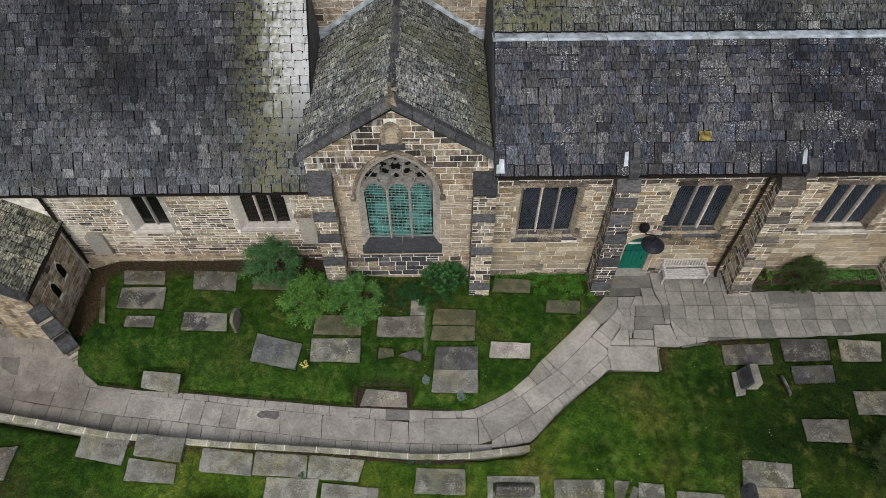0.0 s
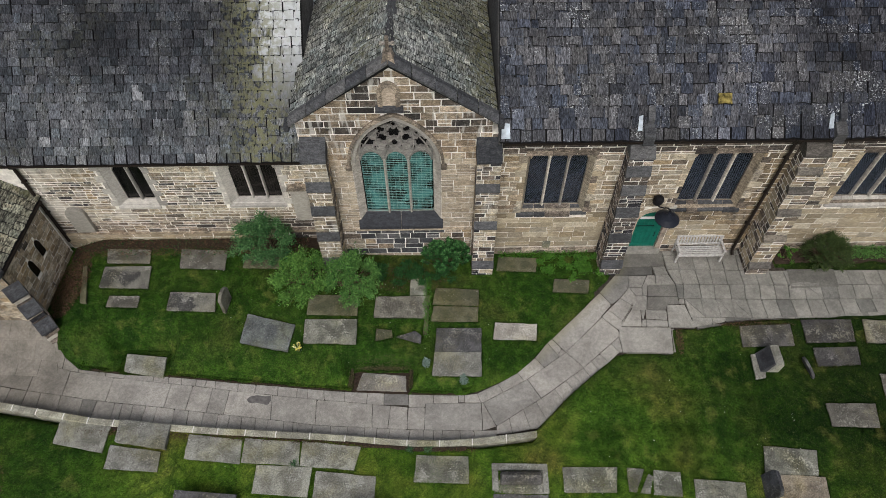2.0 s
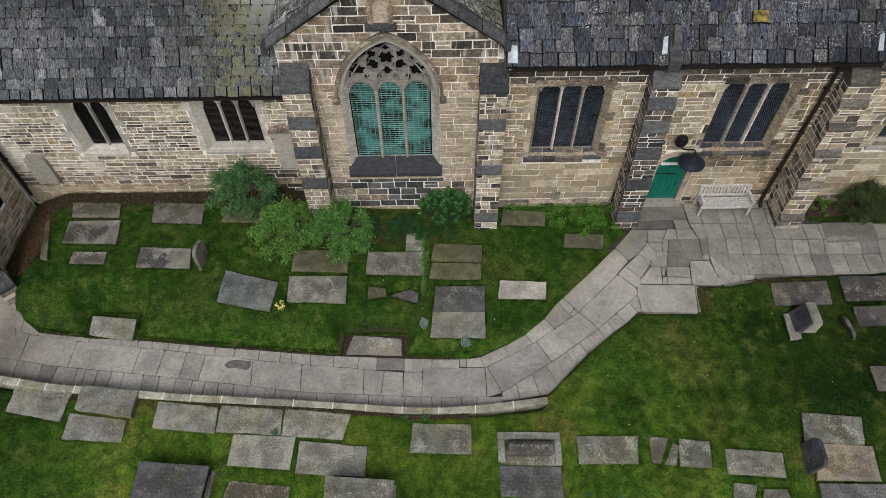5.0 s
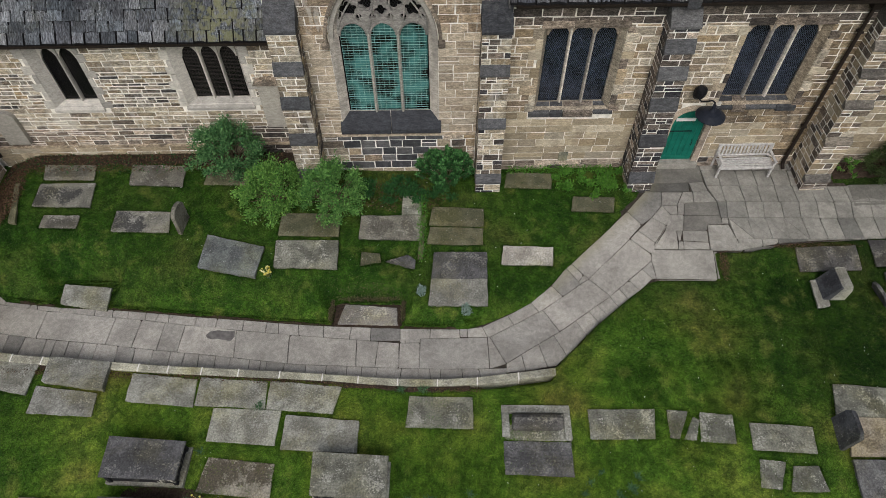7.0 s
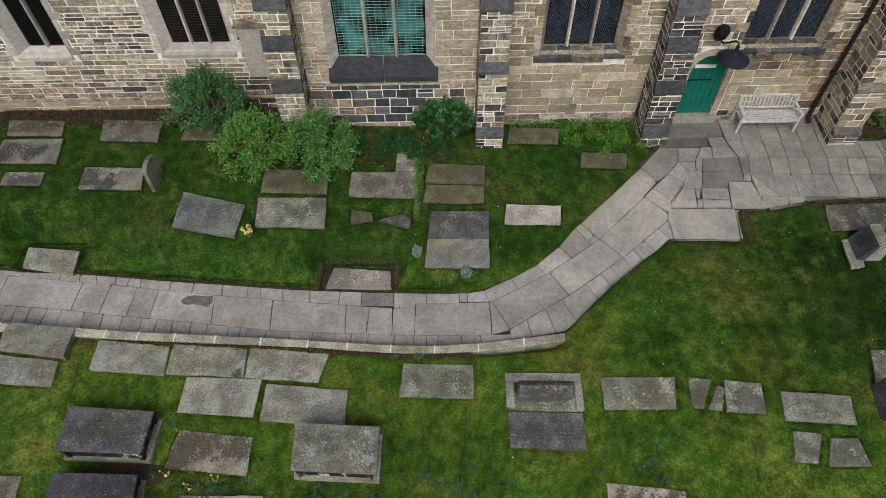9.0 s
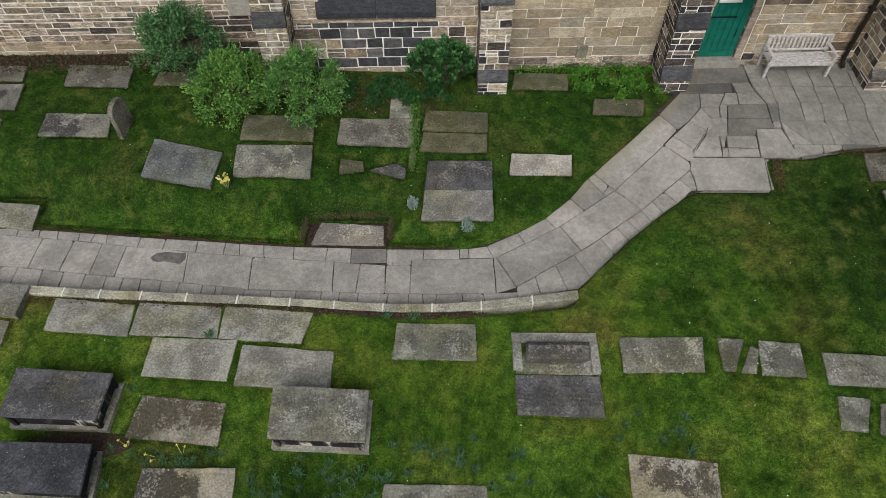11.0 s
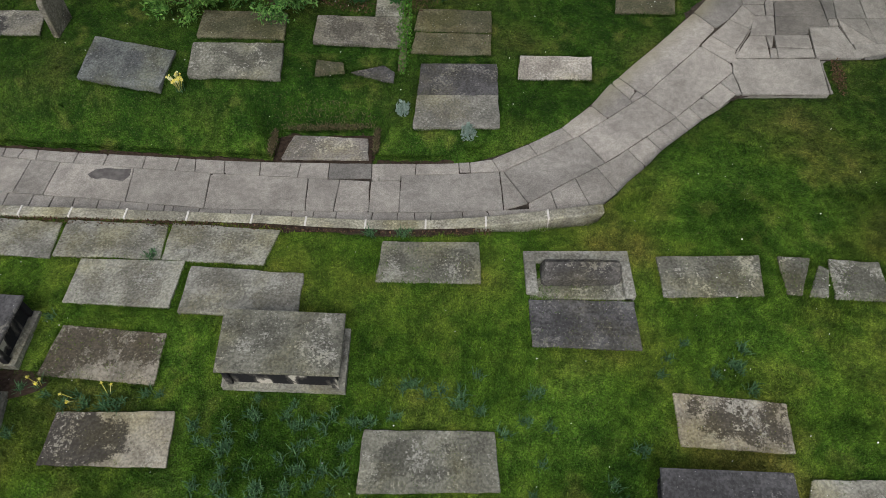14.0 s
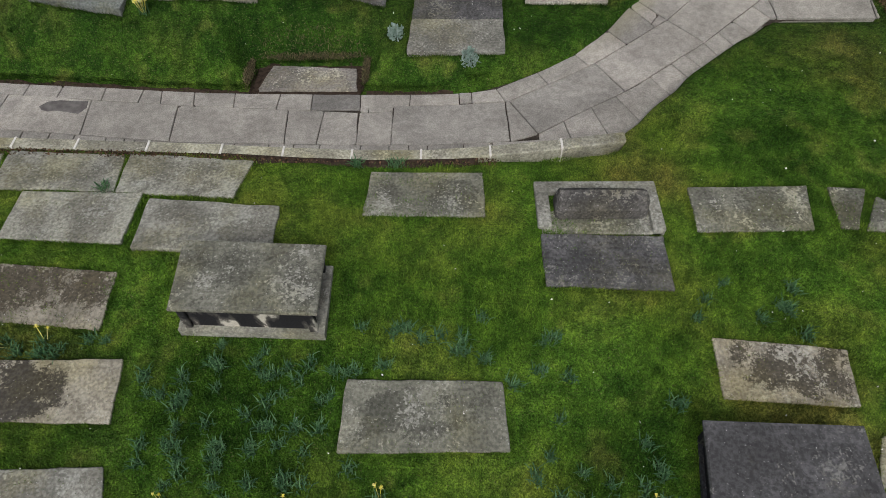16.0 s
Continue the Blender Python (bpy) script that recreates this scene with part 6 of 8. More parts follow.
buttress(13.15, 13.95, 0.6, 6.5, (-1.15, -0.5), (1.2, 2.7, 4.0, 5.0, 5.8), "stepped sandstone buttress beside the downpipe", [wall_brown, wall_tan, wall_smooth], [wall_brown, wall_smooth], 24, grey_weathering, 0.2)
buttress(19.6, 20.4, 0.6, 6.5, (-1.1, -0.5), (1.2, 2.9, 4.3, 5.5), "stepped sandstone buttress at the east of the aisle", [wall_tan, wall_brown], [wall_tan, wall_brown], 25, dark_stone)

# ---- door, downpipes, gutters, lamp ----
door = in_church(tagged(empty("door_1"), "closed green painted plank door in a pointed arch", "door", "", "structure"))
DV = 0.06
bm = prism_bm([(u, DV + 0.05, z) for u, z in arch(DOOR[0], DOOR[1], 0.85, DOOR[3], DOOR[4], 8)], (0, 0.05, 0))
leaf = part("leaf", bm, door_paint, door)
k = 6
for i in range(k):
    a = DOOR[0] + (DOOR[1] - DOOR[0]) * i / k
    b = DOOR[0] + (DOOR[1] - DOOR[0]) * (i + 1) / k
    c = (a + b) / 2
    sp = arch_span(*DOOR)
    z = 2.2
    while z < 3.25 and sp(z) and sp(z)[0] <= a + 0.02 and sp(z)[1] >= b - 0.02:
        z += 0.02
    part("plank", box_bm(a + 0.006, b - 0.006, DV + 0.03, DV + 0.052, 1.0, z - 0.04, 0.006), door_paint, leaf)
part("kick_rail", box_bm(DOOR[0] + 0.02, DOOR[1] - 0.02, DV + 0.012, DV + 0.04, 1.08, 1.24, 0.006), door_paint, leaf)
part("notice", box_bm(8.86, 9.46, DV - 0.012, DV + 0.026, 2.77, 2.87), white_paint, leaf, "blank white notice strip")
part("handle", tube_bm([(9.6, DV + 0.01, 1.75), (9.6, DV - 0.05, 1.77), (9.6, DV - 0.05, 1.93), (9.6, DV + 0.01, 1.95)], 0.012, 6), iron, leaf)
part("strap_hinge", box_bm(8.78, 9.5, DV + 0.02, DV + 0.03, 2.3, 2.34), iron, leaf)
part("arch_stones", arch_band(arch(DOOR[0] - 0.2, DOOR[1] + 0.2, 0.8, DOOR[3], DOOR[4] + 0.2, 8)[2:], arch(DOOR[0], DOOR[1], 0.8, DOOR[3], DOOR[4], 8)[2:], -0.03, 0.1), tan_dressed, door)
for a, b in ((DOOR[0] - 0.2, DOOR[0]), (DOOR[1], DOOR[1] + 0.2)):
    z = 0.75
    while z < DOOR[3] - 0.02:
        part("jamb_stone", box_bm(a, b, -0.03, 0.3, z + 0.006, min(z + 0.32, DOOR[3]) - 0.006, 0.012), tan_dressed, door)
        z += 0.32
part("threshold", box_bm(DOOR[0] - 0.2, DOOR[1] + 0.2, -0.16, 0.4, 0.6, 1.08, 0.02), flagstone, door)


def downpipe(label, pts, radius=0.055):
    d = in_church(tagged(empty("downpipe"), label, "downpipe", "downpipes"))
    pipe = part("pipe", tube_bm(pts, radius, 10), pipe_paint, d)
    top = Vector(pts[0])
    part("hopper", prism_bm([(top.x - 0.16, top.y - 0.14, top.z), (top.x + 0.16, top.y - 0.14, top.z), (top.x + 0.09, top.y - 0.1, top.z - 0.28), (top.x - 0.09, top.y - 0.1, top.z - 0.28)], (0, 0.24, 0)), pipe_paint, d)
    z = top.z - 1.0
    lo = Vector(pts[-1]).z
    while z > lo + 0.4:
        u, v = float(np.interp(z, [p[2] for p in pts[::-1]], [p[0] for p in pts[::-1]])), float(np.interp(z, [p[2] for p in pts[::-1]], [p[1] for p in pts[::-1]]))
        part("collar", box_bm(u - 0.075, u + 0.075, v - 0.07, v + 0.1, z - 0.03, z + 0.03, 0.01), pipe_paint, pipe)
        z -= 1.7
    return d


downpipe("dark cast-iron downpipe on the aisle wall", [(12.85, -0.14, 7.05), (12.85, -0.14, 1.15), (12.85, -0.18, 1.02), (12.85, -0.32, 0.92)])
downpipe("dark cast-iron downpipe in the corner by the porch", [(-13.36, LV - 0.1, 5.45), (-13.36, LV - 0.1, 1.0)], 0.06)


def eaves_gutter(u0, u1, v, z, label):
    g = in_church(tagged(empty("gutter"), label, "gutter", "eaves gutters", "structure"))
    u = u0
    while u < u1:
        e = min(u + 1.83, u1)
        bm = bmesh.new()
        prof = [(-0.065, 0.05), (-0.06, -0.02), (-0.03, -0.06), (0.03, -0.06), (0.06, -0.02), (0.065, 0.05), (0.05, 0.05), (0.0, -0.04), (-0.05, 0.05)]
        r0 = [bm.verts.new((u + 0.006, v + a, z + b)) for a, b in prof]
        r1 = [bm.verts.new((e - 0.006, v + a, z + b)) for a, b in prof]
        for q in range(9):
            bm.faces.new((r0[q], r0[(q + 1) % 9], r1[(q + 1) % 9], r1[q]))
        part("trough", bm, pipe_paint, g)
        u = e


eaves_gutter(-20, -3.05, LV - 0.44, EAVE_L - 0.06, "black gutter under the chancel aisle eaves")
eaves_gutter(3.45, U1, -0.42, EAVE_R - 0.06, "black gutter under the south aisle eaves")

lamp = in_church(tagged(empty("wall_lamp"), "black iron wall lantern with a broad round shade over the door", "lamp"))
part("wall_plate", box_bm(9.02, 9.2, -0.06, 0.02, 3.86, 4.12, 0.02), iron, lamp)
part("bracket", tube_bm([(9.11, -0.05, 4.0), (9.14, -0.16, 3.9), (9.2, -0.3, 3.86), (9.3, -0.42, 3.95), (9.4, -0.54, 4.08), (9.47, -0.6, 4.06), (9.49, -0.6, 3.9)], 0.025, 8), iron, lamp)
bm = bmesh.new()
prof = [(0.0, 3.98), (0.05, 3.96), (0.06, 3.82), (0.1, 3.76), (0.26, 3.7), (0.43, 3.58), (0.435, 3.55), (0.41, 3.56), (0.1, 3.7), (0.0, 3.72)]
rings_ = [[bm.verts.new((9.49 + r * math.cos(2 * math.pi * q / 28), -0.6 + r * math.sin(2 * math.pi * q / 28), z)) for q in range(28)] for r, z in prof[1:-1]]
for a, b in zip(rings_, rings_[1:]):
    for q in range(28):
        bm.faces.new((a[q], a[(q + 1) % 28], b[(q + 1) % 28], b[q]))
bm.faces.new(rings_[0]), bm.faces.new(rings_[-1][::-1])
shade = part("shade", bm, plain("dark_blue_black_enamel", (0.02, 0.023, 0.032), 0.35, 0.0, 0.2), lamp)
part("bulb", tube_bm([(9.49, -0.6, 3.72), (9.49, -0.6, 3.66), (9.49, -0.6, 3.58)], [0.03, 0.05, 0.02], 10), white_paint, shade)
flood = in_church(tagged(empty("floodlight"), "black floodlight fixed to the aisle wall", "floodlight"))
part("housing", tube_bm([(9.08, -0.14, 3.92), (9.1, -0.22, 4.06), (9.11, -0.26, 4.22), (9.11, -0.27, 4.32), (9.11, -0.27, 4.36)], [0.11, 0.17, 0.18, 0.14, 0.05], 12), iron, flood)
part("arm", tube_bm([(9.12, 0.0, 3.95), (9.12, -0.15, 4.0)], 0.025, 6), iron, flood)
white = in_church(part("patch_stone", box_bm(9.72, 10.0, -0.032, 0.05, 3.12, 3.55, 0.01), dressed, None))
tagged(white, "pale replacement stone in the aisle wall", "stone")
plaque = in_church(part("plaque", box_bm(5.36, 5.66, -0.05, 0.02, 1.2, 1.58, 0.015), led_grey, None))
tagged(plaque, "small grey stone plaque low on the aisle wall", "plaque")
tablet_stone = stone_mat("worn_grey_tablet", [(0, (0.33, 0.315, 0.28)), (1, (0.38, 0.36, 0.32))], 0.5, (0.2, 0.185, 0.16), 0.5, 0.66, coarse=0.3)
tablet = in_church(tagged(empty("wall_monument"), "weathered upright stone tablet against the aisle wall", "monument"))
part("slab", box_bm(-4.05, -3.4, LV - 0.2, LV - 0.02, 2.2, 4.0, 0.03), tablet_stone, tablet)
part("cap", prism_bm([(-4.15, LV - 0.26, 3.92), (-3.3, LV - 0.26, 3.92), (-3.36, LV - 0.26, 4.02), (-3.72, LV - 0.26, 4.12), (-4.08, LV - 0.26, 4.02)], (0, 0.25, 0)), hood_stone, tablet)
tablet = in_church(tagged(empty("wall_monument"), "worn round-topped stone tablet low on the wall by the porch", "monument"))
part("slab", prism_bm([(u, LV - 0.16, z) for u, z in arch(-12.72, -12.0, 1.6, 2.65, 2.95, 7)], (0, 0.15, 0)), tablet_stone, tablet)
# an added panel, painted black for the darkness inside the church
inner = in_church(tagged(part("wall_5", box_bm(-19.5, U1, 2.2, 2.3, 0.2, 5.6), dark_void, None), "added black panel standing in for the unlit interior behind the windows", "wall", "", "structure"))


# ---- bench ----
def bench():
    b = tagged(empty("bench"), "weathered silver-grey wooden slatted bench on the flags", "bench")
    m = CHURCH @ Matrix.Translation((11.42, -0.1, 0.9))
    b.matrix_world = m
    w = 0.9
    for k in range(5):
        y = -0.5 + 0.095 * k
        part("seat_slat", box_bm(-w, w, y, y + 0.075, 0.405, 0.43, 0.006), bench_wood, b)
    for k in range(15):
        x = -w + 0.1 + (2 * w - 0.2) * k / 14
        part("back_slat", box_bm(x - 0.03, x + 0.03, -0.02, 0.005, 0.5, 0.86, 0.005, None, pose(0, 0, 0, -6, 0, 0)), bench_wood, b)
    part("top_rail", box_bm(-w, w, 0.06, 0.11, 0.84, 0.92, 0.012), bench_wood, b)
    part("lower_rail", box_bm(-w, w, 0.0, 0.05, 0.46, 0.52, 0.01), bench_wood, b)
    part("front_rail", box_bm(-w, w, -0.5, -0.465, 0.32, 0.4, 0.008), bench_wood, b)
    for s in (-1, 1):
        for y, h in ((-0.5, 0.62), (0.03, 0.86)):
            part("leg", box_bm(s * (w - 0.04) - 0.035, s * (w - 0.04) + 0.035, y, y + 0.07, -0.12, h, 0.008), bench_wood, b)
        part("armrest", box_bm(s * (w - 0.04) - 0.045, s * (w - 0.04) + 0.045, -0.54, 0.08, 0.62, 0.655, 0.012), bench_wood, b)


bench()

# ---- porch at the west ----
porch = tagged(empty("porch"), "small gabled stone porch with a mossy slate roof", "porch")
part("east_wall", box_bm(-15.6, -15.12, 11.9, 15.05, 0.0, 3.62), mortar, porch)
turn_e = Matrix.Translation((-15.12, 0, 0)) @ pose(0, 0, 0, 0, 0, 90)
pcs = courses(lambda z: (11.92, 15.0), [arch_span(12.95, 13.25, 1.7, 2.2, 2.5), arch_span(13.75, 14.05, 1.9, 2.4, 2.7)], 0.3, 3.5, (0.15, 0.24), (0.25, 0.55), 0, 0.02, 0.016, seed=31)
lay("block", [turn_e @ m for m in pcs], wall_tan, porch, BLOCKS)
for y0, z0 in ((12.95, 1.7), (13.75, 1.9)):
    bm = bmesh.new()
    prism_bm([(-15.118, y, z) for y, z in arch(y0, y0 + 0.3, z0, z0 + 0.5, z0 + 0.8, 5)], (0.012, 0, 0), bm)
    part("slit_window", bm, glass_black, porch)
part("south_wall", holed_slab([(-21, 0.0), (-15.12, 0.0), (-15.12, 3.6), (-18.0, 6.0), (-21, 3.6)], [arch(-19.0, -17.0, 0.02, 2.0, 3.1)], 11.9, 12.3), wall_tan, porch)
pcs = courses(lambda z: (-21, -15.15) if z < 3.5 else (-18 - (6 - z) * 1.2, -18 + (6 - z) * 1.2), [arch_span(-19.2, -16.8, 0, 2.0, 3.3)], 0.2, 5.8, (0.18, 0.28), (0.3, 0.6), 11.9, 0.02, 0.016, seed=32)
lay("block", pcs, wall_tan, porch, BLOCKS, 60)
sl_p = slate_roof((-14.98, 11.75, 3.6), (0, 1, 0), (-3.02, 0, 2.45), 3.75, 3.9, (0.3, 0.26), (0.28, 0.48), 33)
lay("slate", sl_p, slate_porch, porch, SLATES)
part("deck", prism_bm([(-14.98, 11.75, 3.56), (-14.98, 15.5, 3.56), (-18.0, 15.5, 6.0), (-18.0, 11.75, 6.0)], (-0.08, 0, -0.12)), dark_void, porch)
part("deck", prism_bm([(-21.02, 11.75, 3.56), (-18.0, 11.75, 6.0), (-18.0, 15.5, 6.0), (-21.02, 15.5, 3.56)], (0.08, 0, -0.12)), dark_void, porch)
part("verge", prism_bm([(-14.9, 11.62, 3.52), (-14.9, 11.62, 3.66), (-18.0, 11.62, 6.18), (-18.0, 11.62, 6.02)], (0, 0.3, 0)), dark_stone, porch)
part("gutter", tube_bm([(-14.94, 11.8, 3.5), (-14.94, 15.1, 3.5)], 0.06, 8), pipe_paint, porch)
bt = Matrix.Translation((-15.2, 12.0, 0)) @ pose(0, 0, 0, 0, 0, 45)
rr = random.Random(34)
for z0, z1, reach in ((0.2, 0.95, 1.2), (0.95, 1.75, 0.92), (1.75, 2.5, 0.62)):
    pcs, z = [], z0
    while z < z1 - 0.05:
        h = min(rr.uniform(0.17, 0.27), z1 - z)
        v = -reach
        while v < 0.15:
            w = rr.uniform(0.28, 0.5)
            e = min(v + w, 0.2)
            pcs.append(bt @ Matrix.LocRotScale((rr.uniform(-0.01, 0.01), (v + e) / 2, z + h / 2), Euler((0, 0, 0)), (0.52, e - v - 0.02, h - 0.02)))
            v = e
        z += h
    for k in range(3):
        lay("buttress_block", pcs[k::3], (wall_dark, wall_pale, wall_mixed)[k], porch, CUBES)
    # a dark sloping slab over each step
    bm = prism_bm([(-0.29, -reach - 0.05, z1 - 0.02), (-0.29, -reach - 0.05, z1 + 0.06), (-0.29, -reach + 0.34, z1 + 0.42), (-0.29, -reach + 0.34, z1 - 0.02)], (0.58, 0, 0))
    bmesh.ops.transform(bm, matrix=bt, verts=bm.verts)
    part("buttress_cap", bm, dark_stone, porch)


# ---- grave slabs ----
OUTLINES = []


def grave(name, corners, zf, thick, mat, label, lift=0.06, tilt=0.012, round_by=0.01):
    """A flat grave slab with slightly worn corners, lying in the grass."""
    pts = []
    n = len(corners)
    for i, p in enumerate(corners):
        a, b = Vector(corners[i - 1]), Vector(corners[(i + 1) % n])
        v = Vector(p)
        pts += [tuple(v + (a - v).normalized() * 0.014), tuple(v + (b - v).normalized() * 0.014)]
        e = b - v
        steps = int(e.length / 0.16)
        for k in range(1, steps):
            q = v + e * k / steps
            pts.append(tuple(q + Vector((-e.y, e.x)).normalized() * (0.018 * noise.noise(Vector((q.x * 2.3, q.y * 2.3, 4))) + rng.uniform(-0.008, 0.008))))
    c = Vector((sum(p[0] for p in corners) / n, sum(p[1] for p in corners) / n))
    # the slab is flat: its tilt follows the fall of the lawn
    gx = (zf(c.x + 0.6, c.y) - zf(c.x - 0.6, c.y)) / 1.2
    gy = (zf(c.x, c.y + 0.4) - zf(c.x, c.y - 0.4)) / 0.8
    z0 = zf(c.x, c.y)
    flat = lambda x, y: z0 + gx * (x - c.x) + gy * (y - c.y)
    OUTLINES.append([tuple(p) for p in corners])
    ob = slab_piece(name, pts, flat, thick, mat, None, 0.0, lift + 0.012, tilt * 0.5, round_by)
    return tagged(ob, label, "gravestone", "ledger stones in the churchyard")


grave("ledger_stone", [(-13.37, 14.76), (-11.65, 14.75), (-11.52, 14.08), (-13.17, 14.09)], upper_z, 0.16, led_umber, "grey lichened ledger stone set in the upper lawn", 0.04)
grave("ledger_stone", [(-13.19, 13.91), (-11.4, 13.95), (-11.26, 12.93), (-13.13, 12.96)], upper_z, 0.16, led_patchy, "black-patched grey ledger stone set in the upper lawn", 0.04)
grave("ledger_stone", [(-12.62, 12.62), (-11.48, 12.61), (-11.47, 12.14), (-12.63, 12.15)], upper_z, 0.16, led_umber, "grey lichened ledger stone set in the upper lawn", 0.04)
grave("ledger_stone", [(-10.46, 14.79), (-8.65, 14.75), (-8.54, 13.82), (-10.29, 13.88)], upper_z, 0.16, led_umber, "grey lichened ledger stone set in the upper lawn", 0.04)
grave("ledger_stone", [(-10.38, 12.8), (-8.66, 12.77), (-8.54, 12.01), (-10.35, 12.04)], upper_z, 0.16, led_patchy, "black-patched grey ledger stone set in the upper lawn", 0.04)
grave("ledger_stone", [(-7.86, 14.48), (-6.49, 14.44), (-6.43, 13.89), (-7.89, 13.93)], upper_z, 0.16, led_brown, "mossy brown ledger stone half under a bush", 0.04)
grave("ledger_stone", [(-7.31, 11.92), (-5.52, 11.54), (-5.71, 10.6), (-7.46, 10.87)], upper_z, 0.16, led_slate, "smooth dark slate ledger stone lying askew", 0.06)
grave("ledger_stone", [(-5.13, 12.74), (-3.32, 12.76), (-3.31, 11.97), (-5.15, 11.93)], upper_z, 0.16, led_brown, "brownish mossy ledger stone below the shrubs", 0.04)
grave("ledger_stone", [(-5.18, 11.74), (-3.29, 11.82), (-3.27, 10.9), (-5.16, 10.88)], upper_z, 0.16, led_grey, "pale grey ledger stone with a cracked corner", 0.06)
grave("ledger_stone", [(-2.67, 12.76), (-0.76, 12.95), (-0.77, 12.08), (-2.7, 11.95)], upper_z, 0.16, led_umber, "grey ledger stone edged with weeds", 0.07)
grave("ledger_stone", [(-1.4, 13.62), (-0.78, 13.65), (-0.8, 12.98), (-1.42, 12.92)], upper_z, 0.16, led_grey, "small square grey stone beside the ledger", 0.06)
grave("ledger_stone", [(-0.44, 13.32), (1.2, 13.3), (1.19, 12.66), (-0.56, 12.62)], upper_z, 0.16, led_brown, "worn brown ledger stone with grass over its edge", 0.04)
grave("ledger_stone", [(-0.51, 12.57), (1.19, 12.62), (1.16, 12.03), (-0.61, 11.98)], upper_z, 0.16, led_brown, "worn brown ledger stone with grass over its edge", 0.04)
grave("ledger_stone", [(-0.38, 11.75), (1.28, 11.82), (1.27, 10.83), (-0.44, 10.81)], upper_z, 0.16, led_dark, "dark inscribed ledger stone beside the path lawn", 0.06)
grave("ledger_stone", [(-0.44, 10.8), (1.27, 10.83), (1.26, 9.9), (-0.51, 9.92)], upper_z, 0.16, led_pale, "pale ledger stone with lichen and a broken corner", 0.06)
grave("ledger_stone", [(1.79, 12.01), (3.36, 11.97), (3.3, 11.34), (1.72, 11.37)], upper_z, 0.16, led_white, "small whitish ledger stone in the grass", 0.06)
grave("ledger_stone", [(2.0, 14.71), (3.52, 14.67), (3.43, 14.05), (1.88, 14.08)], upper_z, 0.16, led_brown, "sunken mossy brown slab near the church wall", 0.02)
grave("ledger_stone", [(4.12, 13.78), (5.47, 13.74), (5.37, 13.19), (4.02, 13.24)], upper_z, 0.16, led_brown, "sunken mossy brown slab near the church wall", 0.02)
grave("ledger_stone", [(-1.86, 11.28), (-1.18, 11.58), (-0.93, 11.41), (-0.95, 11.09)], upper_z, 0.16, led_dark, "broken dark slate fragment lying in grass", 0.03)
grave("ledger_stone", [(-2.59, 11.55), (-2.03, 11.54), (-1.98, 11.25), (-2.59, 11.08)], upper_z, 0.16, led_brown, "broken brown stone fragment lying in grass", 0.02)
grave("ledger_stone", [(-0.81, 12.97), (-0.66, 12.95), (-0.73, 11.47), (-0.87, 11.45)], upper_z, 0.16, led_brown, "narrow mossy kerb stone in the lawn", 0.04)
grave("ledger_stone", [(-14.07, 13.93), (-13.88, 13.93), (-13.36, 12.26), (-13.63, 12.3)], upper_z, 0.16, led_brown, "narrow mossy kerb stone in the lawn", 0.04)
grave("ledger_stone", [(-11.91, 10.87), (-10.4, 10.74), (-10.3, 9.92), (-11.81, 10.16)], path_z, 0.16, led_pale, "pale slab at the edge of the path", 0.07)
grave("ledger_stone", [(-3.06, 10.24), (-1.48, 10.12), (-1.42, 9.52), (-3.24, 9.56)], path_z, 0.16, led_white, "grey ledger stone sunk in a soil recess by the path", 0.03)
grave("ledger_stone", [(-13.28, 8.2), (-11.46, 8.08), (-11.43, 7.01), (-13.2, 7.32)], lower_z, 0.16, led_pale, "pale green-grey ledger stone below the kerb", 0.04)
grave("ledger_stone", [(-11.17, 8.19), (-9.38, 8.0), (-9.32, 7.14), (-11.09, 7.38)], lower_z, 0.4, led_pale, "thick pale stone with a mossy patch below the kerb", 0.16)
grave("ledger_stone", [(-11.24, 7.3), (-9.48, 7.08), (-9.4, 6.4), (-11.2, 6.49)], lower_z, 0.16, led_pale, "pale ledger stone blotched with dark lichen", 0.04)
grave("ledger_stone", [(-8.7, 7.7), (-6.85, 7.53), (-6.76, 6.7), (-8.64, 6.85)], lower_z, 0.16, led_pale, "pale green-grey ledger stone below the kerb", 0.04)
grave("ledger_stone", [(-6.76, 7.59), (-4.89, 7.47), (-4.81, 6.67), (-6.74, 6.75)], lower_z, 0.16, led_pale, "pale green-grey ledger stone below the kerb", 0.04)
grave("ledger_stone", [(-4.81, 7.51), (-2.82, 7.34), (-2.98, 6.55), (-4.79, 6.66)], lower_z, 0.16, led_pale, "pale green-grey ledger stone below the kerb", 0.04)
grave("ledger_stone", [(-6.2, 6.69), (-4.36, 6.63), (-4.38, 5.66), (-6.19, 5.76)], lower_z, 0.16, led_pale, "pale ledger stone blotched with dark lichen", 0.04)
grave("ledger_stone", [(-4.21, 6.5), (-2.25, 6.35), (-2.23, 5.48), (-4.22, 5.56)], lower_z, 0.16, led_pale, "large smooth pale grey ledger stone", 0.05)
grave("ledger_stone", [(-0.96, 7.09), (0.76, 7.07), (0.77, 6.17), (-1.03, 6.19)], lower_z, 0.16, led_grey, "grey inscribed ledger stone with lichen spots", 0.02)
grave("ledger_stone", [(1.55, 5.87), (3.32, 5.88), (3.33, 5.0), (1.56, 5.03)], lower_z, 0.16, led_dark, "dark grey ledger stone joined to a kerbed grave", 0.03)
grave("ledger_stone", [(3.83, 6.75), (5.64, 6.79), (5.53, 5.98), (3.83, 5.96)], lower_z, 0.16, led_grey, "grey lichened ledger stone in the lower lawn", 0.03)
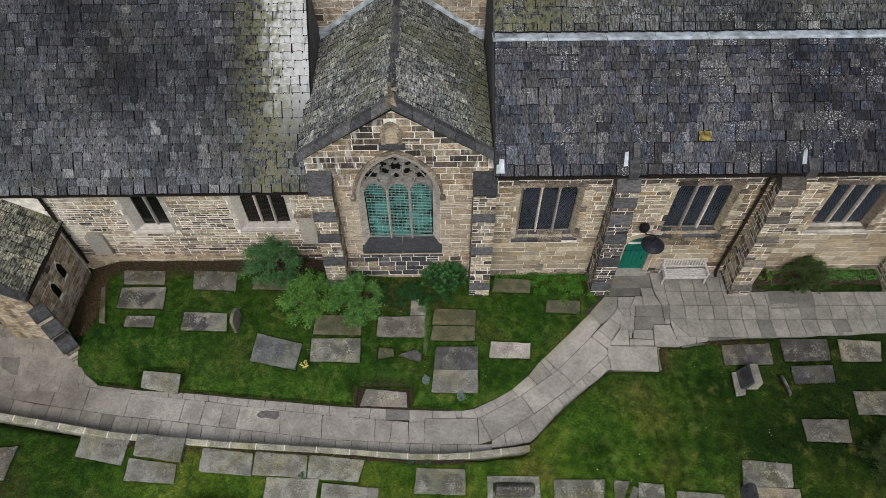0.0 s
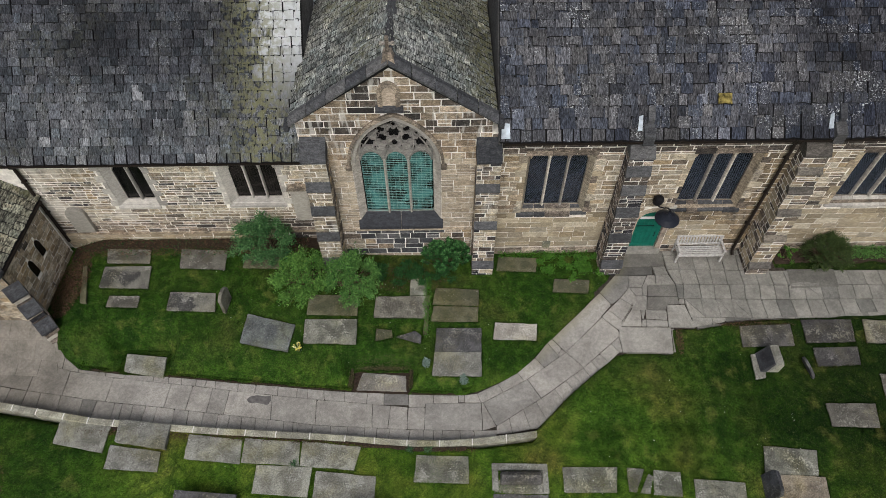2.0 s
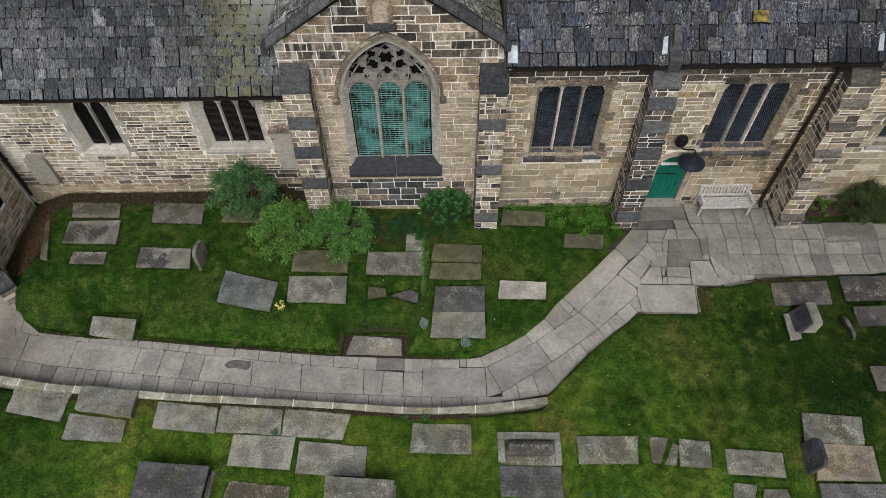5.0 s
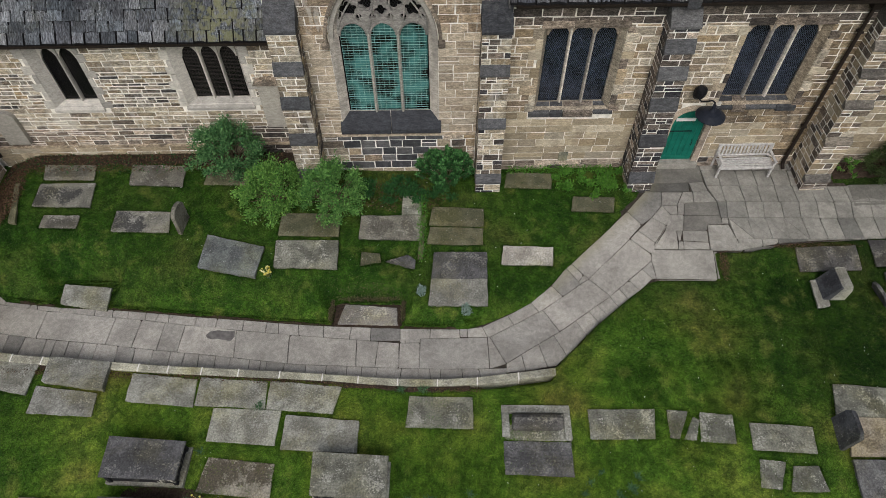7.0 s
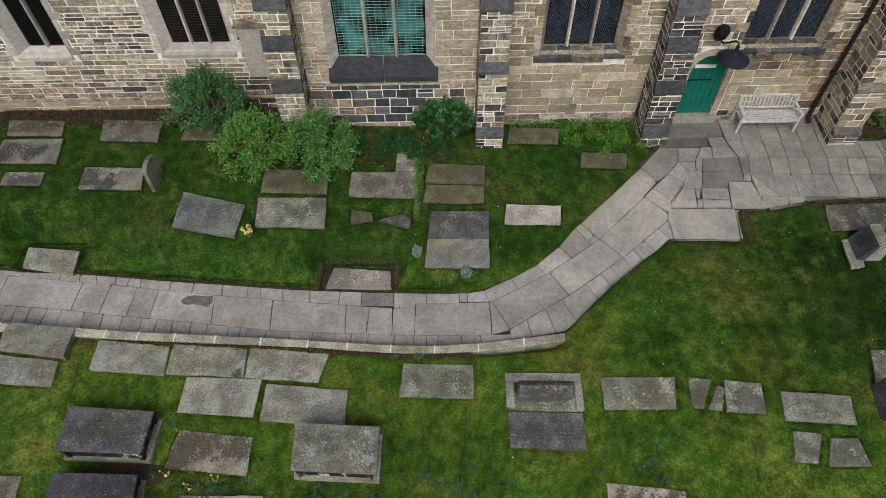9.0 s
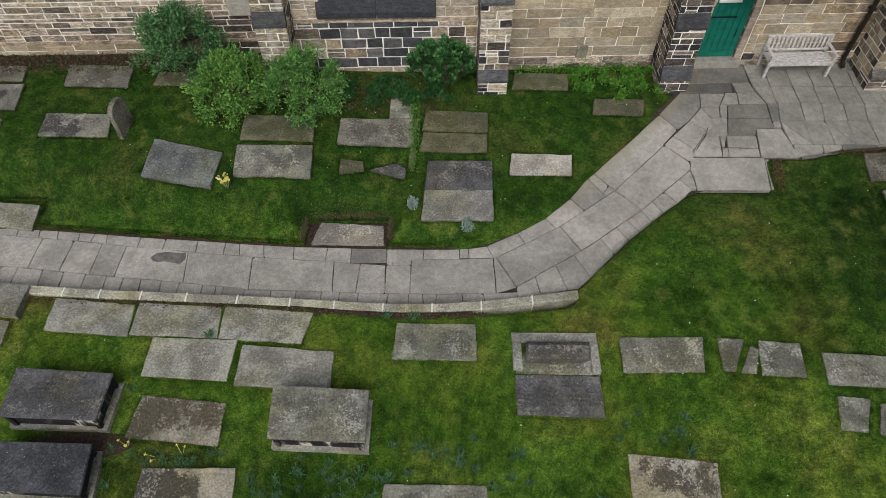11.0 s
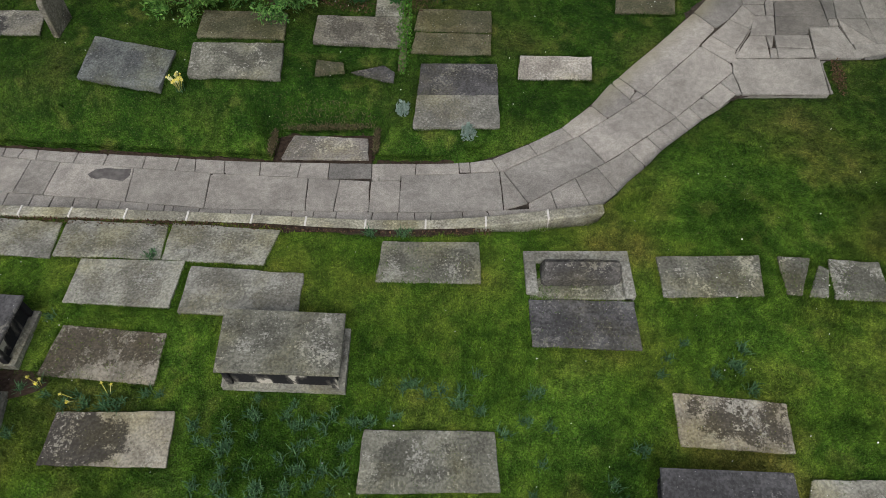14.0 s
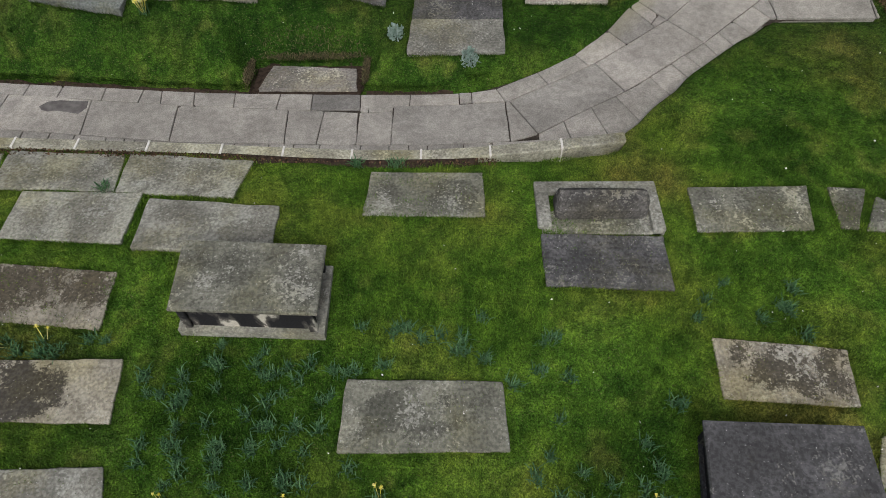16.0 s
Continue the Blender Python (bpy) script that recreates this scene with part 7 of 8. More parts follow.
grave("ledger_stone", [(5.95, 6.77), (6.51, 6.73), (6.17, 5.99), (5.92, 6.02)], lower_z, 0.16, led_grey, "broken grey piece of a ledger stone", 0.02)
grave("ledger_stone", [(6.62, 6.59), (6.77, 6.5), (6.6, 5.96), (6.28, 5.98)], lower_z, 0.16, led_grey, "broken grey piece of a ledger stone", 0.02)
grave("ledger_stone", [(6.81, 6.71), (7.68, 6.65), (7.62, 5.88), (6.7, 5.93)], lower_z, 0.16, led_grey, "broken grey piece of a ledger stone", 0.02)
grave("ledger_stone", [(8.07, 6.44), (9.71, 6.34), (9.65, 5.64), (8.01, 5.73)], lower_z, 0.16, led_grey, "grey lichened ledger stone in the lower lawn", 0.03)
grave("ledger_stone", [(8.12, 5.5), (8.78, 5.43), (8.51, 4.75), (7.99, 4.8)], lower_z, 0.16, led_grey, "small broken grey slab in the grass", 0.02)
grave("ledger_stone", [(8.94, 5.34), (9.59, 5.35), (9.7, 4.72), (8.73, 4.71)], lower_z, 0.16, led_grey, "small broken grey slab in the grass", 0.02)
grave("ledger_stone", [(-6.04, 5.36), (-4.31, 5.21), (-4.32, 4.34), (-6.2, 4.51)], lower_z, 0.16, led_stained, "buff grooved ledger stone stained dark brown", 0.02)
grave("ledger_stone", [(-5.67, 3.92), (-3.89, 3.94), (-3.83, 3.11), (-5.72, 3.14)], lower_z, 0.16, led_half, "buff ledger stone half blackened by stains", 0.04)
grave("ledger_stone", [(-1.03, 3.67), (0.9, 3.66), (0.95, 2.8), (-1.08, 2.76)], lower_z, 0.16, led_grey, "large grey ledger stone speckled with white lichen", 0.03)
grave("ledger_stone", [(3.68, 4.32), (5.4, 4.15), (5.34, 3.4), (3.66, 3.5)], lower_z, 0.16, led_buff, "buff ledger stone with brown and white lichen patches", 0.03)
grave("ledger_stone", [(-5.52, 2.57), (-3.76, 2.61), (-3.63, 2.06), (-5.42, 2.06)], lower_z, 0.16, led_pale, "pale weathered ledger stone in the lower lawn", 0.03)
grave("ledger_stone", [(5.46, 3.04), (6.73, 3.03), (6.55, 2.41), (5.22, 2.44)], lower_z, 0.16, led_pale, "pale weathered ledger stone in the lower lawn", 0.03)
grave("ledger_stone", [(10.59, 7.52), (12.32, 7.4), (12.14, 6.58), (10.42, 6.6)], lower_z, 0.16, led_grey, "grey ledger stone beside a leaning headstone", 0.04)
grave("ledger_stone", [(10.83, 6.6), (12.33, 6.54), (12.26, 5.57), (10.46, 5.58)], lower_z, 0.16, led_tawny, "tawny ledger stone beside a dark leaning headstone", 0.07)
grave("ledger_stone", [(10.47, 5.49), (12.62, 5.49), (12.65, 4.47), (10.42, 4.45)], lower_z, 0.16, led_dark, "dark ledger stone in the lower lawn", 0.09)
grave("ledger_stone", [(10.8, 11.9), (12.67, 11.99), (12.7, 11.21), (10.81, 11.14)], lower_z, 0.16, led_sooty, "dark ledger stone beside the flag path", 0.04)
grave("ledger_stone", [(11.03, 10.87), (11.54, 10.92), (11.35, 9.97), (10.98, 9.9)], lower_z, 0.16, led_pale, "narrow pale kerb at the foot of a headstone", 0.06)
grave("ledger_stone", [(13.1, 12.16), (14.95, 12.18), (14.93, 11.37), (13.16, 11.31)], lower_z, 0.16, led_sooty, "dark ledger stone beside the flag path", 0.04)
grave("ledger_stone", [(13.37, 11.16), (15.0, 11.22), (14.92, 10.52), (13.34, 10.42)], lower_z, 0.16, led_sooty, "dark ledger stone spotted with white lichen", 0.04)
grave("ledger_stone", [(13.15, 9.04), (14.87, 9.06), (14.71, 8.19), (13.1, 8.23)], lower_z, 0.16, led_umber, "grey ledger stone in the churchyard grass", 0.04)
grave("ledger_stone", [(15.38, 12.2), (17.03, 12.11), (16.88, 11.35), (15.35, 11.33)], lower_z, 0.16, led_umber, "grey ledger stone in the churchyard grass", 0.04)
grave("ledger_stone", [(15.44, 10.18), (17.09, 10.18), (16.87, 9.24), (15.32, 9.26)], lower_z, 0.16, led_umber, "grey ledger stone in the churchyard grass", 0.04)
grave("ledger_stone", [(-17.02, 7.53), (-15.4, 7.66), (-15.39, 6.43), (-16.97, 6.41)], lower_z, 0.16, led_umber, "grey ledger stone in the churchyard grass", 0.04)
grave("ledger_stone", [(-10.57, 4.35), (-9.31, 4.31), (-9.29, 3.63), (-10.51, 3.62)], lower_z, 0.16, led_umber, "grey ledger stone in the churchyard grass", 0.04)


# kerbed grave with a coped stone lying in it
cradle = tagged(empty("kerbed_grave"), "stone kerbed grave with a dark coped stone lying inside", "grave")
cx, cy, cz = 2.43, 6.35, lower_z(2.43, 6.35)
part("base_slab", box_bm(1.58, 3.3, 5.9, 6.8, cz - 0.15, cz + 0.02, 0.01), led_grey, cradle)
for nm, b in (("back_kerb", (1.52, 3.34, 6.62, 6.84)), ("side_kerb", (1.52, 1.72, 5.98, 6.62)), ("side_kerb", (3.16, 3.34, 5.9, 6.62))):
    part(nm, box_bm(b[0], b[1], b[2], b[3], cz - 0.15, cz + 0.11, 0.015), led_pale, cradle)
bm = bmesh.new()
prof = [(-0.2, 0.0), (-0.2, 0.14), (-0.12, 0.26), (0.0, 0.32), (0.1, 0.27), (0.2, 0.12), (0.2, 0.0)]
prof = [(y, z * 1.3) for y, z in prof]
secs = [(-0.66, 0.75), (-0.62, 1.0), (0.2, 1.0), (0.62, 0.95), (0.68, 0.7)]
rings_ = [[bm.verts.new((2.45 + x, 6.36 + y * k, cz + 0.02 + z * k)) for y, z in prof] for x, k in secs]
for a, b in zip(rings_, rings_[1:]):
    for q in range(7):
        bm.faces.new((a[q], a[(q + 1) % 7], b[(q + 1) % 7], b[q]))
bm.faces.new(rings_[0]), bm.faces.new(rings_[-1][::-1])
part("coped_stone", bm, led_sooty, cradle, "dark coped stone with lichen")


# ---- chest tombs ----
def tomb_panel():
    k = Nodes("blackened_tomb_panel", 0.85)
    streak = k.noise(2.6, 6, 0.65, (1, 1, 0.5), 0.3)
    col = k.ramp(streak, [(0.5, (0.022, 0.022, 0.024)), (0.56, (0.10, 0.095, 0.085)), (0.6, (0.55, 0.52, 0.45)), (0.75, (0.42, 0.39, 0.33))])
    fine = k.noise(50, 6, 0.7)
    return k.done(k.mix(0.5, col, k.ramp(fine, [(0.3, (0.6, 0.6, 0.6)), (0.7, (1.3, 1.3, 1.3))]), "MULTIPLY"), fine, 0.4, 0.008)


chest_side = tomb_panel()


def chest_tomb(top4, height, zf, top_mat, label, seed, plinth_mat=None, foot=-0.02):
    """A box tomb: plinth, four side panels, moulded lid; the lid's corners give its place."""
    tomb = tagged(empty("chest_tomb"), label, "tomb", "chest tombs")
    c = Vector((sum(p[0] for p in top4) / 4, sum(p[1] for p in top4) / 4))
    z0 = zf(c.x, c.y)

    def shrunk(d):
        return [tuple(Vector(p) + (c - Vector(p)).normalized() * d) for p in top4]

    def loop(pts, za, zb):
        return prism_bm([(p[0], p[1], za) for p in pts], (0, 0, zb - za))
    part("plinth", loop(shrunk(foot), z0 - 0.2, z0 + 0.1), plinth_mat or led_grey, tomb)
    q = shrunk(0.14)
    for i in range(4):
        a, b = Vector(q[i]), Vector(q[(i + 1) % 4])
        n = Vector((b.y - a.y, a.x - b.x)).normalized() * 0.06
        if n.dot(c - a) < 0:
            n = -n
        bm = prism_bm([(a.x, a.y, z0 + 0.1), (b.x, b.y, z0 + 0.1), (b.x + n.x, b.y + n.y, z0 + 0.1), (a.x + n.x, a.y + n.y, z0 + 0.1)], (0, 0, height - 0.2))
        part("side_panel", bm, chest_side, tomb)
    for i in range(4):
        a = Vector(q[i])
        part("corner_post", box_bm(a.x - 0.05, a.x + 0.05, a.y - 0.05, a.y + 0.05, z0 + 0.1, z0 + height - 0.1, 0.01), chest_side, tomb)
    z1 = z0 + height
    bm = bmesh.new()
    rows_ = []
    for d, z in ((0.06, z1 - 0.11), (0.02, z1 - 0.075), (0.0, z1 - 0.05), (0.0, z1 - 0.02), (0.02, z1)):
        rows_.append([bm.verts.new((p[0], p[1], z)) for p in shrunk(d)])
    for r0, r1 in zip(rows_, rows_[1:]):
        for i in range(4):
            bm.faces.new((r0[i], r0[(i + 1) % 4], r1[(i + 1) % 4], r1[i]))
    bm.faces.new(rows_[0][::-1]), bm.faces.new(rows_[-1])
    part("lid", bm, top_mat, tomb, "heavy moulded stone lid")


chest_tomb([(-3.27, 5.36), (-1.37, 5.27), (-1.37, 4.22), (-3.22, 4.29)], 0.6, lower_z, led_grey, "grey chest tomb with blackened white-streaked side panels", 1, led_pale)
chest_tomb([(3.15, 3.05), (4.97, 2.98), (4.9, 2.08), (3.02, 2.1)], 0.58, lower_z, led_dark, "dark grey chest tomb in the lower lawn", 2, led_black, 0.09)
chest_tomb([(-8.47, 5.7), (-6.49, 5.58), (-6.52, 4.61), (-8.43, 4.67)], 0.6, lower_z, led_dark, "dark chest tomb with pale lower stones", 3, led_pale)
chest_tomb([(-8.37, 4.26), (-6.53, 4.22), (-6.43, 3.28), (-8.39, 3.37)], 0.55, lower_z, led_black, "dark spotted chest tomb beside bare soil", 4)
vs = [(-7.0 + 1.05 * math.cos(a) * q, 4.42 + 0.34 * math.sin(a) * q, lower_z(-7.0, 4.42) + 0.05 - 0.05 * q + 0.01) for q in (0.0, 0.6, 1.0) for a in [2 * math.pi * k / 24 for k in range(24)]]
tagged(mesh_object("soil_patch", vs, [(q * 24 + k, q * 24 + (k + 1) % 24, (q + 1) * 24 + (k + 1) % 24, (q + 1) * 24 + k) for q in (0, 1) for k in range(24)], soil), "bare dark soil between two chest tombs", "soil", "", "stuff")


# ---- upright headstones, which face west ----
DESK_Y = (10.2, 10.88)
def headstone(x, y, zf, width, height, thick, lean, turn, mat, label, shape):
    w = width / 2
    if shape == "round":
        prof = [(-w, 0), (w, 0), (w, height * 0.75)] + [(w * math.cos(a), height * 0.75 + height * 0.25 * math.sin(a)) for a in [math.pi * k / 10 for k in range(1, 10)]] + [(-w, height * 0.75)]
    elif shape == "square":
        prof = [(-w, 0), (w, 0), (w * 0.98, height * 0.8), (w * 0.8, height * 0.97), (w * 0.5, height), (-w * 0.6, height * 0.98), (-w * 0.92, height * 0.86)]
    else:
        prof = [(-w, 0), (w, 0), (w, height * 0.72), (w * 0.45, height), (-w * 0.45, height), (-w, height * 0.72)]
    bm = prism_bm([(-thick / 2, a, b) for a, b in prof], (thick, 0, 0))
    bmesh.ops.bevel(bm, geom=list(bm.edges), offset=0.015, segments=1, affect="EDGES")
    ob = part("headstone", bm, mat, None)
    ob.matrix_world = Matrix.Translation((x, y, zf(x, y) - 0.06)) @ pose(0, 0, 0, 0, lean, turn)
    tagged(ob, label, "headstone", "upright headstones")


headstone(-8.15, 12.3, upper_z, 0.66, 1.0, 0.13, 2, -8, led_umber, "round-topped grey headstone leaning in the upper lawn", "round")
desk = tagged(empty("headstone"), "thick pale headstone with a sloping black face", "headstone", "upright headstones")
zd = lower_z(11.7, 10.4) - 0.05
part("block", prism_bm([(11.42, DESK_Y[0], zd), (11.86, DESK_Y[0], zd), (11.86, DESK_Y[0], zd + 0.58), (11.76, DESK_Y[0], zd + 0.8), (11.54, DESK_Y[0], zd + 0.82), (11.47, DESK_Y[0], zd + 0.75)], (0, DESK_Y[1] - DESK_Y[0], 0)), led_pale, desk)
part("sloping_face", prism_bm([(11.2, DESK_Y[0] - 0.02, zd), (11.4, DESK_Y[0] - 0.02, zd), (11.52, DESK_Y[0] - 0.02, zd + 0.74), (11.45, DESK_Y[0] - 0.02, zd + 0.77), (11.2, DESK_Y[0] - 0.02, zd + 0.14)], (0, DESK_Y[1] - DESK_Y[0] + 0.04, 0)), led_black, desk)
headstone(13.0, 10.35, lower_z, 0.75, 0.5, 0.1, -24, 10, led_dark, "low thin dark headstone in the lawn", "cant")
headstone(10.32, 6.17, lower_z, 0.86, 0.84, 0.13, 13, 0, led_black, "dark headstone leaning over a ledger stone", "square")


# ---- plants ----
def leaf_mat(name, a, b, rough=0.5):
    k = Nodes(name, rough)
    r = k.own_random()
    col = k.ramp(r, [(0, a), (0.6, tuple((p + q) / 2 for p, q in zip(a, b))), (1, b)])
    k.b.inputs["Subsurface Weight"].default_value = 0.0
    return k.done(col)


bark = plain("grey_bark", (0.12, 0.085, 0.06), 0.9, 0, 0.4, 20)
leaf_lime = leaf_mat("bright_green_leaf", (0.042, 0.14, 0.024), (0.21, 0.38, 0.088))
leaf_mid = leaf_mat("mid_green_leaf", (0.03, 0.11, 0.026), (0.20, 0.39, 0.10))
leaf_deep = leaf_mat("blue_green_leaf", (0.024, 0.088, 0.032), (0.15, 0.30, 0.11))
leaf_dark = leaf_mat("dark_spurge_leaf", (0.012, 0.055, 0.016), (0.05, 0.14, 0.04))
leaf_tip = leaf_mat("pale_spurge_tip", (0.035, 0.125, 0.038), (0.15, 0.33, 0.11))
leaf_olive = leaf_mat("olive_shrub_leaf", (0.03, 0.052, 0.018), (0.10, 0.14, 0.045))
leaf_weed = leaf_mat("fresh_weed_leaf", (0.035, 0.12, 0.014), (0.13, 0.29, 0.045))
leaf_litter = leaf_mat("dead_leaf_litter", (0.045, 0.03, 0.02), (0.17, 0.105, 0.062), 0.8)
dry_grass = leaf_mat("dry_grass_stalks", (0.05, 0.042, 0.025), (0.21, 0.18, 0.10), 0.8)
leaf_daff = leaf_mat("bluish_daffodil_leaf", (0.028, 0.08, 0.034), (0.12, 0.23, 0.105), 0.4)
petal = leaf_mat("yellow_petal", (0.72, 0.62, 0.07), (0.85, 0.79, 0.32))
pale_petal = leaf_mat("cream_petal", (0.75, 0.72, 0.4), (0.85, 0.83, 0.6))


def leaf_quads(points, size, r, verts, faces, narrow=0.5, up=0.3):
    """A small folded leaf of two triangles at each point, turned at random."""
    for p, d in points:
        a = Vector((r.gauss(0, 1), r.gauss(0, 1), r.gauss(0, 1) + up)) * 0.6 + Vector(d)
        a.normalize()
        b = a.orthogonal().normalized()
        b = Matrix.Rotation(r.uniform(0, 6.28), 3, a) @ b
        s = size * r.uniform(0.6, 1.3)
        o = len(verts)
        verts += [tuple(p), tuple(p + a * s * 0.5 + b * s * narrow * 0.5), tuple(p + a * s), tuple(p + a * s * 0.5 - b * s * narrow * 0.5)]
        faces.append((o, o + 1, o + 2, o + 3))


def shrub(x, y, zf, rad, height, mat, count, leaf, label, seed, narrow=0.5, clumps=70):
    """Stems from one root, and a crown of leafy twigs in clumps, with dark gaps and a ragged outline."""
    r = random.Random(seed)
    s = tagged(empty("shrub"), label, "shrub", "shrubs by the church wall")
    z0 = zf(x, y)
    stems = bmesh.new()
    verts, faces, pts = [], [], []
    each = count // clumps
    for k in range(clumps):
        a = 2.39996 * k + r.uniform(-0.4, 0.4)
        e = 0.12 + 0.88 * ((k + 0.5) / clumps)
        wide = math.sin(math.pi * min(1.0, 0.22 + 0.74 * e)) ** 0.7
        q = rad * wide * r.uniform(0.7, 1.08) if k % 5 else rad * wide * r.uniform(0.1, 0.6)
        if e > 0.9:
            q *= 0.6
        c = Vector((x + q * math.cos(a), y + 0.9 * q * math.sin(a), z0 + height * (0.08 + 0.88 * e) + r.uniform(-0.08, 0.08)))
        base = Vector((x + r.uniform(-0.12, 0.12), y + r.uniform(-0.12, 0.12), z0 - 0.05))
        mid = base.lerp(c, 0.55) + Vector((0, 0, 0.12))
        tube_bm([base, mid, c], [0.022, 0.013, 0.005], 5, stems)
        out = Vector((c.x - x, c.y - y, (c.z - z0 - 0.45 * height) * 1.2 + 0.25)).normalized()
        size = rad * r.uniform(0.17, 0.28)
        for t in range(5):
            # twigs that fan out from the clump, leaves set along them
            d = (out + Vector((r.gauss(0, 0.6), r.gauss(0, 0.6), r.gauss(0, 0.5)))).normalized()
            for i in range(each // 5):
                p = c + d * size * 1.25 * r.uniform(-0.1, 1.0) + Vector((r.gauss(0, 1), r.gauss(0, 1), r.gauss(0, 1))) * size * 0.32
                if p.z > z0 + 0.02:
                    pts.append((p, d * 0.9))
    part("stem_work", stems, bark, s)
    leaf_quads(pts, leaf, r, verts, faces, narrow)
    mesh_object("crown", verts, faces, mat, s)
    return s


shrub(-7.02, 14.6, upper_z, 0.98, 1.75, leaf_deep, 13000, 0.085, "dense blue-green shrub against the chancel aisle wall", 41, 0.42)
shrub(-5.35, 13.15, upper_z, 0.95, 1.35, leaf_lime, 12000, 0.085, "bright green bushy shrub beside the ledger stones", 42, 0.45)
shrub(-3.55, 13.1, upper_z, 0.92, 1.5, leaf_mid, 13000, 0.085, "mid-green bushy shrub below the traceried window", 43, 0.42)
shrub(14.6, 14.75, upper_z, 0.75, 1.1, leaf_olive, 14000, 0.07, "dark olive rounded shrub against the aisle wall", 44, 0.4)
shrub(15.9, 7.4, lower_z, 0.95, 0.9, leaf_olive, 12000, 0.075, "dark rounded bush among the graves to the east", 47, 0.4)
shrub(13.2, 14.8, upper_z, 0.35, 0.5, leaf_weed, 700, 0.06, "small yellow-flowered plant beside the buttress", 45, 0.5, 10)


def spurge(x, y, zf, label, seed):
    """A spurge: many stems, each ending in a bottlebrush of narrow leaves round a paler tip."""
    r = random.Random(seed)
    s = tagged(empty("spurge_plant"), label, "shrub", "shrubs by the church wall")
    z0 = zf(x, y)
    stems = bmesh.new()
    lv, lf, tv, tf = [], [], [], []
    for k in range(72):
        a, q = 2.39996 * k + r.uniform(-0.3, 0.3), math.sqrt((k + 0.5) / 72)
        top = Vector((x + 0.98 * q * math.cos(a), y + 0.72 * q * math.sin(a), z0 + 0.28 + r.uniform(-0.07, 0.07) + 1.0 * math.sqrt(max(0.03, 1 - q * q * 0.9))))
        base = Vector((x + 0.3 * q * math.cos(a), y + 0.25 * q * math.sin(a), z0 - 0.03))
        tube_bm([base, base.lerp(top, 0.5) + Vector((0, 0, 0.06)), top], 0.01, 4, stems)
        axis = (top - base).normalized()
        side = axis.orthogonal().normalized()
        pts = []
        for i in range(120):
            # whorls that close up towards the tip
            t = i / 120
            d = Matrix.Rotation(2.39996 * i, 3, axis) @ side
            pts.append((top - axis * 0.34 * (1 - t), d * (2.6 - 1.2 * t) + axis * (0.2 + 1.6 * t)))
        leaf_quads(pts, 0.118, r, lv, lf, 0.26, 0.0)
        pts = []
        for i in range(44):
            d = Matrix.Rotation(2.39996 * i, 3, axis) @ side
            pts.append((top + axis * r.uniform(-0.05, 0.02), d * r.uniform(0.6, 2.2) + axis * 1.3))
        leaf_quads(pts, 0.098, r, tv, tf, 0.34, 0.0)
    part("stem_work", stems, bark, s)
    mesh_object("leaves", lv, lf, leaf_dark, s)
    mesh_object("blossom", tv, tf, leaf_tip, s)


spurge(-0.05, 14.3, upper_z, "dark green spurge with round pale heads under the window", 46)


def scatter(name, region, n, size, mat, label, category, seed, lift=0.03, narrow=0.6, up=0.3, spread=0.05):
    r = random.Random(seed)
    verts, faces, pts = [], [], []
    while len(pts) < n:
        p = region(r)
        if p:
            pts.append((Vector((p[0], p[1], ground_z(*p) + lift + r.uniform(0, spread))), Vector((r.uniform(-1, 1), r.uniform(-1, 1), up))))
    leaf_quads(pts, size, r, verts, faces, narrow, up)
    ob = mesh_object(name, verts, faces, mat)
    tagged(ob, label, category, "", "stuff")


def blob(cx_, cy_, rx, ry):
    def f(r):
        a, q = r.uniform(0, 6.283), r.random() ** 0.6
        return (cx_ + rx * q * math.cos(a), cy_ + ry * q * math.sin(a))
    return f


def clumps(cx_, cy_, rx, ry, n, seed):
    """Plants in uneven tufts inside an oval."""
    r0, b = random.Random(seed), blob(cx_, cy_, rx, ry)
    mids = [b(r0) + (r0.uniform(0.07, 0.19),) for k in range(n)]

    def f(r):
        x, y, q = r.choice(mids)
        return (r.gauss(x, q * 0.6), r.gauss(y, q * 0.5))
    return f


def strip(x0, x1, y0, y1, k=0.03):
    def f(r):
        x, q = r.uniform(x0, x1), r.random() ** 1.6
        return (x, y1 - q * (y1 - y0) + k * (x + 1.7))
    return f


def soil_bed(x0, x1, near, far, label):
    """Bare earth in a strip with a ragged edge towards the lawn."""
    verts, n = [], int((x1 - x0) / 0.12)
    for i in range(n + 1):
        x = x0 + (x1 - x0) * i / n
        a = near + 0.03 * (x + 1.7) + 0.16 * noise.noise(Vector((x * 1.3, 0, 4))) + 0.07 * noise.noise(Vector((x * 5, 0, 6)))
        b = far + 0.03 * (x + 1.7)
        for k in range(6):
            y = a + (b - a) * k / 5
            verts.append((x, y, ground_z(x, y) + (-0.03 if k == 0 else 0.03 + 0.03 * noise.noise(Vector((x * 4, y * 4, 2))))))
    faces = [(i * 6 + k, i * 6 + 6 + k, i * 6 + 7 + k, i * 6 + k + 1) for i in range(n) for k in range(5)]
    tagged(mesh_object("soil_bed", verts, faces, soil), label, "soil", "", "stuff")


